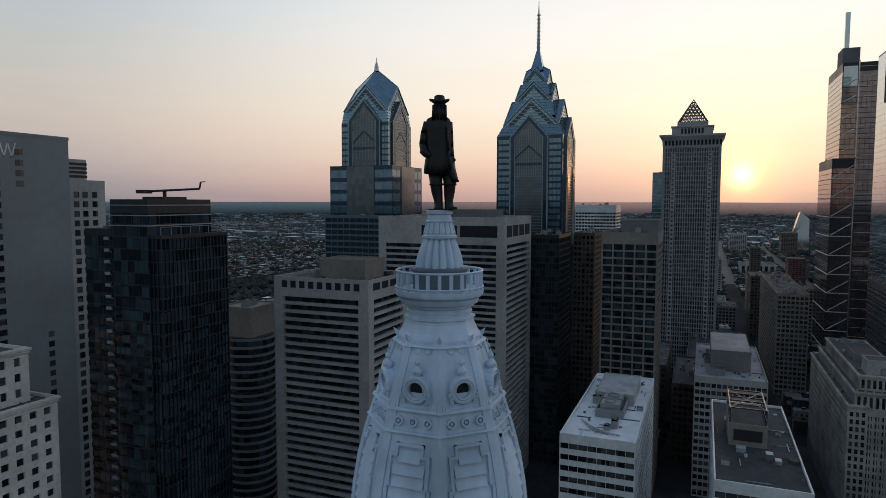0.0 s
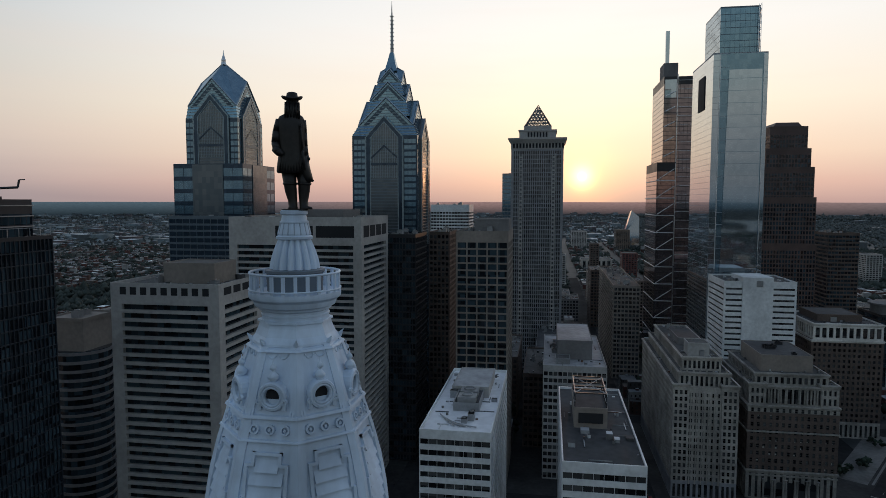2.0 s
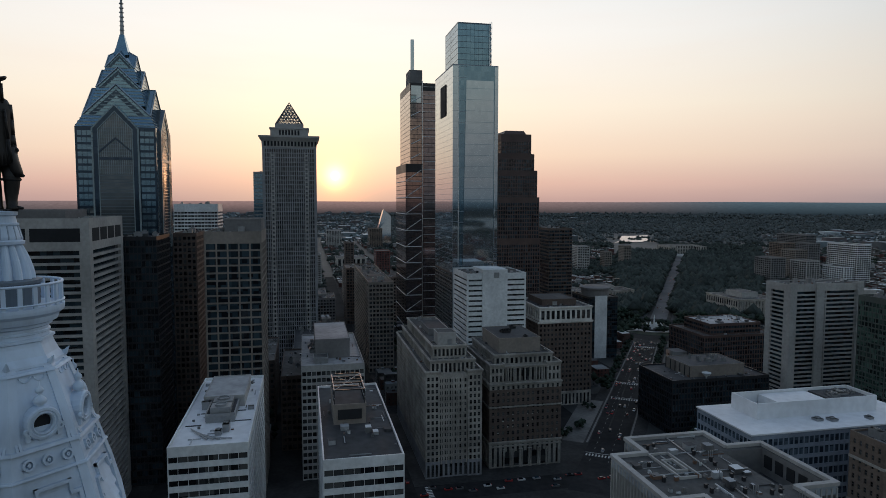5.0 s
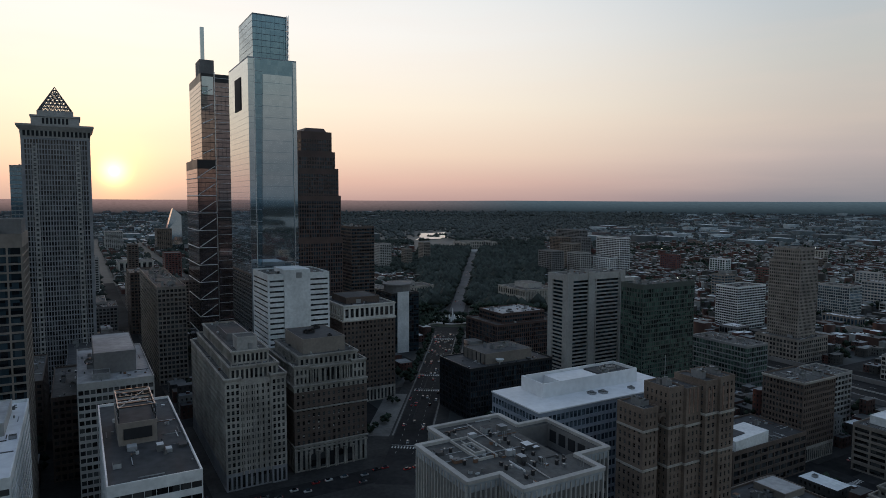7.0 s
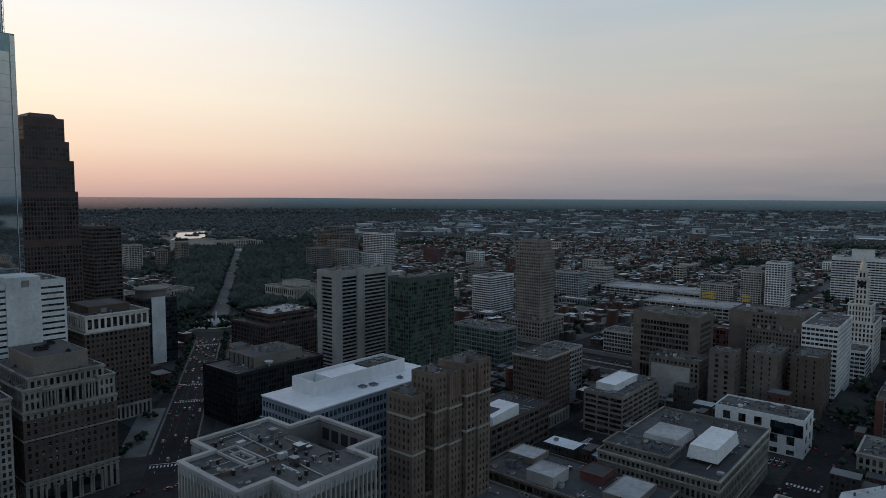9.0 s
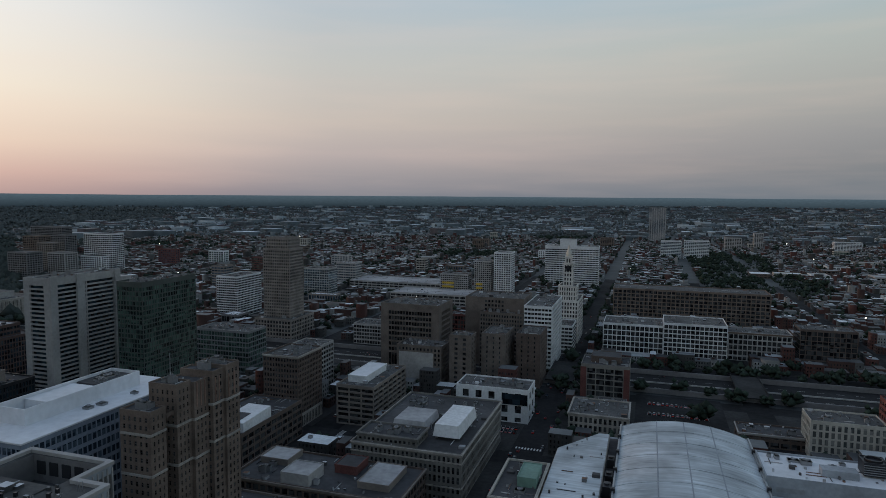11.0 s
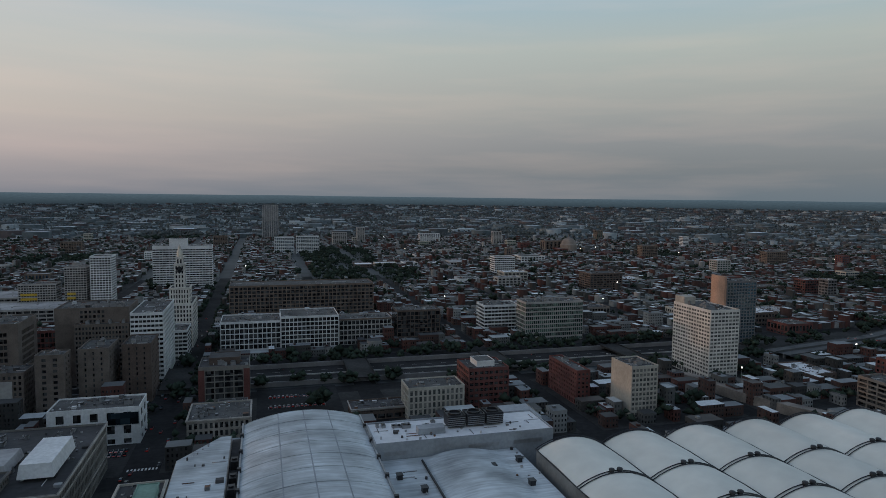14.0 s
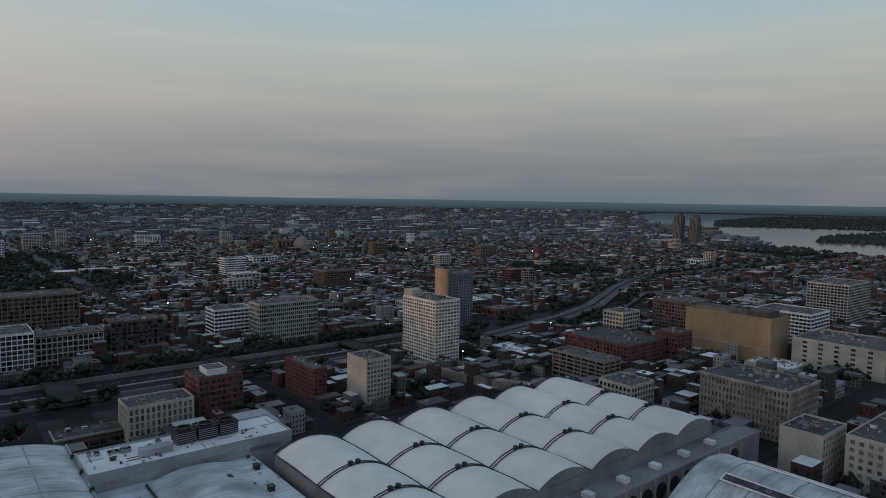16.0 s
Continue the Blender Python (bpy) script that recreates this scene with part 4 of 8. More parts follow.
def grey_hotel():
    t = thing("hotel_tower", "grey blank-walled hotel tower with narrow window columns", "building", -80, -236)
    g = Geo()
    g.box(-122.8, -35, -262, -213, 0, 181.2)
    part("wall", g, "hotel_panel", t)
    g = Geo()
    g.loft([[(x, y, z) for x, y in ((-123, -262.2), (-34.8, -262.2), (-34.8, -212.8), (-123, -212.8))] for z in (181.0, 182.2)])
    part("parapet", g, "hotel_panel", t)
    g = Geo()
    g.box(-140, -122.8, -258, -214, 0, 165.5)
    g.box(-133, -122.8, -250, -216, 165.5, 174)
    part("wing", g, "concrete", t)
    for k in range(42):
        z = 14 + k * 3.9
        for x in (-95.2,) if z < 160 else (-95.2, -104):
            g = Geo()
            g.box(x, x + 3.0, -213.3, -212.9, z, z + 2.2)
            part("window", g, "glass_dark", t)
        if z < 105:
            g = Geo()
            g.box(-113.5, -111.2, -213.3, -212.9, z, z + 2.2)
            part("window", g, "glass_dark", t)
        if z < 160:
            for x in (-127.5, -131.5, -136):
                g = Geo()
                g.box(x, x + 2.3, -214.3, -213.8, z, z + 2.4)
                part("window", g, "glass_dark", t)
    for z in (166.5, 168.2, 169.9, 171.6):
        g = Geo()
        g.box(-133.2, -122.9, -216.1, -215.8, z, z + 1.0)
        part("louvre", g, "metal_black", t)
    # pale zigzag emblem high on the wall
    g = Geo()
    for x in (-101.6, -98.7):
        for a, b in ((0.0, 1.45), (2.9, 1.45)):
            g.face([(x + a, -212.9, 178.2), (x + a + 0.6, -212.9, 178.2), (x + b + 0.6, -212.9, 173.0), (x + b, -212.9, 173.0)])
    part("wall_emblem", g, "white", t, "pale zigzag emblem")


M["hotel_panel"] = material("grey_hotel_panel", (0.205, 0.222, 0.236), 0.7, scale=0.3, vary=0.06, stains=0.2)
grey_hotel()

t = building("bank_tower", "white marble bank tower with heavy cornice and setback top", -64, -33, -180, -146, 101.6, "marble", fl=3.9, bay=4.2, pier=2.1, span=1.9, depth=0.5, trim="marble", plant=0)
building("", "", -60, -37, -176, -151.5, 116, "marble", z0=100.6, fl=4.2, bay=4.4, pier=2.4, span=2.0, depth=0.5, base=0.5, trim="marble", plant=2, tower=t)


def round_tower():
    t = thing("round_tower", "dark round office tower with banded floors", "building", -195, -184)
    g = Geo()
    g.lathe(-195, -184, [(12, 0), (12, 91.5)], 32)
    part("glass_drum", g, "glass_black", t)
    for z in np.arange(8, 92, 3.9):
        g = Geo()
        g.lathe(-195, -184, [(12.0, z), (12.35, z), (12.35, z + 1.3), (12.0, z + 1.3)], 32, cap=False)
        part("floor_band", g, "concrete_dark", t)
    g = Geo()
    g.box(-207, -186, -194, -176, 91.5, 105.5)
    g.ring(-207.4, -185.6, -194.4, -175.6, 104.6, 106.2, 0.6)
    part("penthouse", g, "concrete_warm", t)
    rooftop(t, -206, -187, -193, -177, 105.6, 5, 3)


round_tower()

building("office_tower", "black glass office slab beside the concrete towers", -345, -310, -74, -54.3, 137.7, "metal_black", "glass_black", bay=1.9, pier=0.35, span=0.9, depth=0.25)
building("office_building", "white gridded office block with a flat top", -735, -692, -116, -70, 153.6, "white", bay=3.5, pier=0.5, span=1.7, depth=0.8, plant=8, top=8)
building("apartment_tower", "brown brick tower with dark windows", -420, -382, -60, -45, 136, "brick_brown", bay=2.6, pier=1.0, span=1.4)
t = building("office_tower", "dark brown gridded office tower", -332, -287.7, -26.9, 1.7, 141.0, "concrete_warm", "glass_black", fl=3.9, bay=5.5, pier=0.75, span=0.85, depth=0.6, top=6, plant=2)
penthouse(t, -328, -300, -18, 1, 140, 7, "concrete_dark", slats=3)
t = building("office_building", "low dark brown office slab", -480, -400, -20, 2, 45, "brick_brown", bay=3, pier=0.9)
t = building("office_building", "low brown office block with roof plant", -420, -345, 8, 52, 48, "brick_brown", bay=3, pier=0.9, plant=6)

# white striped block with bright roof
t = building("office_building", "white striped office block with cluttered pale roof", -236.7, -153.2, -20.3, 4.8, 78, "white", roof="roof_white", fl=3.75, bay=3.2, pier=0.1, span=1.95, depth=0.35, plant=9, top=2.6, parapet=1.2)
penthouse(t, -226, -196, -15, 0, 76.8, 4.2, "concrete", "roof_pale")
penthouse(t, -196, -178, -12, -2, 76.8, 3.0, "metal_grey", "roof_dark", slats=4)
for k in range(2):
    g = Geo()
    x = -190 + k * 8
    g.box(x - 3, x + 3, -10.5, -3.5, 79.8, 82.0)
    g.lathe(x, -7, [(2.3, 82.0), (2.3, 82.7), (1.9, 82.7), (1.9, 82.2)], 14)
    part("cooling_tower", g, "metal_grey", t)
g = Geo()
for k in range(5):
    g.tube((-172 + k * 2.4, -16 + k * 1.3, 77.3), (-160, -9 + k * 2, 77.3), 0.25, 5)
part("roof_pipe", g, "metal_grey", t)

# white striped block with dark roof and open steel penthouse
t = building("office_building", "white striped office block with dark tar roof", -214, -132.8, 28.3, 53.4, 78, "white", roof="roof_dark", fl=3.75, bay=3.2, pier=0.1, span=1.95, depth=0.35, plant=0, top=2.6, parapet=0.9)
p = penthouse(t, -190, -166, 33, 44.5, 77.1, 7.0, "concrete_warm", "roof_dark", slats=0)
for k in range(6):
    g = Geo()
    x = -189 + k * 4.4
    g.box(x, x + 0.35, 33.1, 33.45, 84, 89.5)
    g.box(x, x + 0.35, 44.0, 44.35, 84, 89.5)
    g.box(x, x + 0.35, 33.1, 44.35, 89.2, 89.6)
    part("steel_frame", g, "metal_black", t)
for y in (33.1, 44.0):
    for z in (86.3, 89.2):
        g = Geo()
        g.box(-189, -166.6, y, y + 0.35, z, z + 0.35, bottom=True)
        part("steel_beam", g, "metal_grey", t)
for a, b in (((-189, 33.3, 89.4), (-167, 44.2, 89.4)), ((-189, 44.2, 89.4), (-167, 33.3, 89.4))):
    g = Geo()
    g.tube(a, b, 0.2, 4)
    part("steel_beam", g, "metal_grey", t)
g = Geo()
g.box(-165.9, -165.6, 34.5, 43.0, 79.0, 82.6)
part("louvre", g, "metal_black", t)

t = building("office_building", "pale concrete office block with boxy penthouse", -385, -298.4, 21, 56, 65.6, "concrete", roof="roof_pale", fl=3.75, bay=2.6, pier=0.5, span=1.5, depth=0.4, plant=8, top=3)
penthouse(t, -372, -318, 29, 49, 64.6, 11, "concrete_dark", "roof_pale")
penthouse(t, -316, -306, 28, 36, 64.6, 3.0, "metal_grey", slats=3)
building("office_building", "dark office block with a white roof edge", -560, -450, 14, 56, 42, "concrete_dark", roof="roof_dark", bay=3, plant=8)

# limestone block over the rail station: corner pavilions, tall piers, stepped roof
def limestone_block():
    t = building("office_building", "grey limestone office block with tall piers and setback roof", -400, -286.6, 90.2, 120.0, 60, "limestone", fl=3.45, bay=2.75, pier=1.2, span=1.45, depth=0.45, single="e", plant=4, base=9, base_mat="granite_grey", top=2.5)
    for y0, y1 in ((88.7, 97.0), (113.2, 121.5)):
        building("", "", -400, -285.8, y0, y1, 62, "limestone", fl=3.45, bay=2.6, pier=1.0, span=1.3, depth=0.6, single="e", plant=0, base=9, base_mat="granite_grey", top=3.0, tower=t, trim="limestone")
    for k in range(6):
        g = Geo()
        y = 97.6 + k * 2.95
        g.box(-286.6, -286.0, y, y + 0.55, 8, 57)
        part("pier", g, "limestone", t)
    building("", "", -395, -289.5, 92, 118, 67.5, "limestone", z0=59, fl=3.6, bay=2.6, pier=1.1, span=1.2, depth=0.4, base=0.3, plant=3, tower=t, trim="limestone")
    building("", "", -390, -297, 95, 115, 74, "limestone", z0=66.5, fl=3.4, bay=2.4, pier=1.0, span=1.2, depth=0.4, base=0.3, plant=10, tower=t, trim="limestone")
    penthouse(t, -314, -302, 99, 110, 73, 7, "concrete", "roof_grey")
    penthouse(t, -360, -330, 99, 111, 73, 4, "concrete_dark", "roof_dark", slats=3)
    for k in range(8):
        g = Geo()
        y = 93.0 + k * 3.3
        g.lathe(-289.9, y, [(0.5, 66.6), (0.5, 67.8), (0.2, 69.2)], 8)
        part("finial", g, "limestone", t)


limestone_block()


# brown brick block with carved stone top and base
def brick_stone_block():
    x0, x1, y0, y1 = -352.0, -292.3, 127.8, 172.4
    t = building("office_building", "dark brick block with carved stone top, base and cornice", x0, x1, y0, y1, 51, "brick_brown", fl=3.55, bay=3.0, pier=1.7, span=1.7, depth=0.4, single="e", plant=0, base=15, base_mat="stone_mid", top_mat="stone_mid", top_floors=1, trim="stone_mid", top=1.2)
    building("", "", x0 + 1.2, x1 - 1.2, y0 + 1.2, y1 - 1.2, 61, "stone_mid", z0=50, fl=8.4, bay=3.0, pier=0.9, span=1.6, depth=0.8, single="e", plant=0, base=0.4, tower=t, trim="stone_mid", top=1.0)
    for ya, yb in ((y0 + 0.4, y0 + 9), (y1 - 9, y1 - 0.4)):
        building("", "", x1 - 12, x1 - 0.5, ya, yb, 62.4, "stone_mid", z0=50.2, fl=4.6, bay=2.6, pier=1.2, span=1.6, depth=0.6, plant=0, base=0.4, tower=t, trim="stone_mid", top=1.4)
    building("", "", x0 + 4, x1 - 4.6, y0 + 4.2, y1 - 4.2, 67, "stone_mid", z0=60, fl=4.4, bay=3.0, pier=1.3, span=1.5, depth=0.4, base=0.3, plant=5, tower=t, trim="stone_mid")
    penthouse(t, -341, -304, 137, 163, 66, 8.5, "concrete_warm", "roof_dark")
    rooftop(t, -340, -305, 138, 162, 74.6, 21, 7, 2.0, "metal_black")
    for o, z in ((0.5, 36.2), (0.7, 15.0), (0.4, 12.6)):
        for a, b, c, d in ((x0 - o, x1 + o, y0 - o, y0 + 0.2), (x1 - 0.2, x1 + o, y0 + 0.2, y1 + o)):
            g = Geo()
            g.box(a, b, c, d, z, z + 0.8, bottom=True)
            part("string_course", g, "stone_mid", t)
    for k in range(9):
        y = y0 + 8 + k * 3.5
        g = Geo()
        g.lathe(x1 - 0.7, y, [(0.55, 51.8), (0.45, 58.6), (0.7, 59.2)], 8)
        part("column", g, "stone_mid", t)
    for k in range(5):
        y = y0 + 11 + k * 5.6
        g = Geo()
        arch = [(y - 1.5, 1.0), (y + 1.5, 1.0), (y + 1.5, 8.2)] + [(y + 1.5 * math.cos(radians(a)), 8.2 + 1.5 * math.sin(radians(a))) for a in range(20, 180, 20)] + [(y - 1.5, 8.2)]
        g.face([(x1 + 0.06, u, z) for u, z in arch])
        part("arched_window", g, "glass_dark", t)
        for sgn in (-1, 1):
            g = Geo()
            g.lathe(x1 + 0.5, y + sgn * 2.2, [(0.55, 0.2), (0.5, 10.4), (0.75, 11.2)], 10)
            part("column", g, "stone_mid", t)
    rnd = random.Random(4)
    for k in range(26):
        g = Geo()
        y, z = y0 + 2.4 + 3.0 * rnd.randrange(14), 16.2 + 3.47 * rnd.randrange(9)
        g.box(x1 - 0.36, x1 - 0.33, y - 0.5, y + 0.5, z + 0.9, z + 1.7, bottom=True)
        part("window_blind", g, "blind", t)


brick_stone_block()

building("apartment_slab", "tan concrete apartment slab with rows of windows", -690, -519.9, 79.8, 103, 83.6, "concrete_warm", bay=3.0, pier=0.9, span=1.5, plant=9)
t = building("office_building", "white office block with dark window slits and blank core", -428.5, -385, 137.7, 182.4, 105, "white", fl=3.7, bay=30, pier=1.2, span=2.4, depth=0.5, plant=0, top=3.5, base=8)
g = Geo()
g.box(-412, -384.2, 149.1, 167.9, 0, 107.6)
part("core", g, "white", t, "blank white stair core")
g = Geo()
g.box(-384.4, -383.9, 157.5, 161.5, 101.5, 105.5)
part("core_opening", g, "metal_grey", t)
rooftop(t, -426, -388, 139, 181, 104, 8, 5)

t = building("hotel_building", "old brick hotel with white arcaded top storey", -450, -395.4, 196.2, 240.3, 66, "brick_brown", roof="roof_dark", fl=3.6, bay=3.0, pier=1.5, span=1.7, plant=0, base=10, base_mat="limestone", trim="marble")
building("", "", -446, -394.9, 197, 239.6, 77, "marble", z0=65.2, fl=9, bay=4.2, pier=1.4, span=3.0, depth=0.8, base=0.3, trim="marble", plant=5, tower=t, roof="roof_dark")
penthouse(t, -440, -408, 204, 232, 76, 4.5, "brick_brown", "roof_dark")
t = building("residential_tower", "dark residential tower with a white front panel", -569, -529, 300, 330.7, 62, "metal_black", "glass_black", bay=2, pier=0.3, span=0.7, plant=2)
g = Geo()
g.box(-529.2, -528.2, 306, 319, 0, 63)
part("white_panel", g, "white", t)
g = Geo()
g.lathe(-548, 315, [(14, 61), (14, 68), (16, 68.5), (16, 70), (6, 71)], 24)
part("round_top", g, "concrete_dark", t)
building("office_tower", "dark brown office tower with ribbed floors", -640, -596, 283, 310, 128, "brick_brown", "glass_black", bay=3, pier=0.4, span=1.6, depth=0.6)
building("office_tower", "slim dark office tower behind the granite skyscraper", -700, -660, 268, 296, 118, "granite_red", "glass_black", bay=3, pier=0.6, span=1.4)


# far side of the small river
def slanted_tower():
    t = thing("glass_tower", "distant slanted pale glass tower across the river", "building", -2126, 285)
    g = Geo()
    g.loft([[(-2150, 258, 0), (-2102, 258, 0), (-2102, 312, 0), (-2150, 312, 0)], [(-2148, 266, 60), (-2104, 266, 60), (-2104, 310, 60), (-2148, 310, 60)], [(-2146, 286, 127), (-2106, 286, 130), (-2106, 310, 108), (-2146, 310, 108)]])
    part("glass_body", g, "glass_sky", t)


slanted_tower()
building("station_hall", "distant pale stone hall with tall columns", -1500, -1440, 95, 165, 26, "limestone", bay=7, pier=3, span=3, fl=18, plant=0)
for x, y, w, h, mat in ((-1260, 112, 26, 74, "brick_brown"), (-1080, 40, 34, 66, "concrete"), (-1150, -60, 40, 90, "concrete_dark"), (-980, -90, 34, 84, "concrete_warm"), (-900, 120, 40, 48, "brick_brown"), (-820, 30, 60, 36, "concrete"), (-1350, 190, 44, 50, "brick_red"), (-760, 125, 34, 62, "concrete_warm"), (-900, -210, 40, 70, "concrete"), (-620, -260, 34, 88, "brick_brown"), (-560, -330, 40, 95, "concrete_warm"), (-700, -380, 50, 70, "brick_tan"), (-480, -300, 34, 78, "limestone"), (-1322, 645, 42, 56, "concrete"), (-1309, 704, 24, 43, "concrete_warm"), (-1369, 783, 28, 52, "concrete_warm"), (-1203, 1083, 44, 66, "brick_tan"), (-1203, 1150, 44, 64, "concrete_dark"), (-1024, 908, 46, 51, "concrete_dark"), (-1000, 966, 42, 46, "concrete"), (-960, 1010, 50, 38, "white"), (-1080, 1010, 40, 60, "concrete_warm"), (-1560, 560, 50, 40, "concrete"), (-1700, 640, 60, 34, "concrete_warm"), (-1480, 430, 44, 58, "brick_brown"), (-1620, 300, 60, 66, "concrete"), (-1900, 420, 70, 46, "concrete_warm"), (-2050, 250, 60, 70, "brick_tan"), (-2150, 120, 70, 60, "concrete"), (-790, 96, 60, 72, "brick_brown"), (-960, 98, 46, 50, "concrete_warm"), (-1060, 104, 40, 44, "brick_red"), (-790, 44, 50, 34, "concrete_dark"), (-1180, 30, 56, 30, "limestone"), (-1300, 40, 50, 34, "brick_tan")):
    building("apartment_block", "distant mid-rise city block with rows of windows", x - w / 2, x + w / 2, y - w * 0.35, y + w * 0.35, h, mat, bay=3.6, pier=1.1, span=1.5, plant=2)

# columned stone halls round the traffic circle
for x, y, w, dep, h, label in ((-866, 474, 44, 96, 21, "long pale stone library with columned front"), (-724, 620, 70, 62, 27, "grey stone courthouse with columned front and roof hut")):
    t = building("stone_hall", label, x - w / 2, x + w / 2, y - dep / 2, y + dep / 2, h, "limestone", fl=9, bay=5, pier=2.2, span=3, depth=1.0, plant=4, trim="limestone", base=5)
    penthouse(t, x - w * 0.25, x + w * 0.25, y - dep * 0.2, y + dep * 0.2, h - 1, 7, "concrete", "roof_grey")
    for k in range(int(dep // 5)):
        g = Geo()
        g.lathe(x + w / 2 + 0.9, y - dep / 2 + 3 + k * 5, [(0.9, 0), (0.8, h - 4), (1.2, h - 3)], 8)
        part("column", g, "limestone", t)

# ---- the old tower with its painted iron dome ----
TX, TY = 0.6, -1.45
DOME = [(90.0, 10.4), (112.0, 10.1), (120.0, 9.6), (125.5, 9.15), (127.4, 8.95), (130.5, 8.42), (133.5, 7.65), (136.6, 6.65), (139.6, 5.68), (142.5, 4.62), (143.1, 4.2)]


def dome_r(z):
    return float(np.interp(z, [p[0] for p in DOME], [p[1] for p in DOME]))


def corner(k, r, z, turn=22.5):
    a = radians(turn + 45 * k)
    return (TX + r * math.cos(a), TY + r * math.sin(a), z)


def on_face(k, u, z, out=0.0):
    """A point on face k of the dome: u metres to the side, at z, pushed out."""
    a = radians(45 * k)
    ap = dome_r(z) * math.cos(radians(22.5)) + out
    return (TX + ap * math.cos(a) - u * math.sin(a), TY + ap * math.sin(a) + u * math.cos(a), z)


def half_face(z):
    return dome_r(z) * math.sin(radians(22.5))


def slab_on_face(g, k, u0, u1, z0, z1, o0, o1, mi=0):
    """A board that lies on a face from z0 to z1, standing o0 proud at the bottom and o1 at the top."""
    outer = [on_face(k, u0, z0, o0), on_face(k, u1, z0, o0), on_face(k, u1, z1, o1), on_face(k, u0, z1, o1)]
    inner = [on_face(k, u0, z0, -0.1), on_face(k, u1, z0, -0.1), on_face(k, u1, z1, -0.1), on_face(k, u0, z1, -0.1)]
    g.face(outer, mi)
    for i in range(4):
        j = (i + 1) % 4
        g.face([inner[i], inner[j], outer[j], outer[i]], mi)


def ring_on(g, c, n, r, thick, segs=14, out=0.15):
    """A raised ring round c on a plane of normal n."""
    n = Vector(n).normalized()
    u = n.cross(Vector((0, 0, 1))).normalized()
    w = n.cross(u)
    c = Vector(c)
    rows = []
    for rr, o in ((r + thick, 0.0), (r + thick * 0.9, out), (r, out), (r, -0.05)):
        rows.append([c + n * o + rr * (math.cos(2 * math.pi * j / segs) * u + math.sin(2 * math.pi * j / segs) * w) for j in range(segs)])
    g.loft(rows, cap=False)


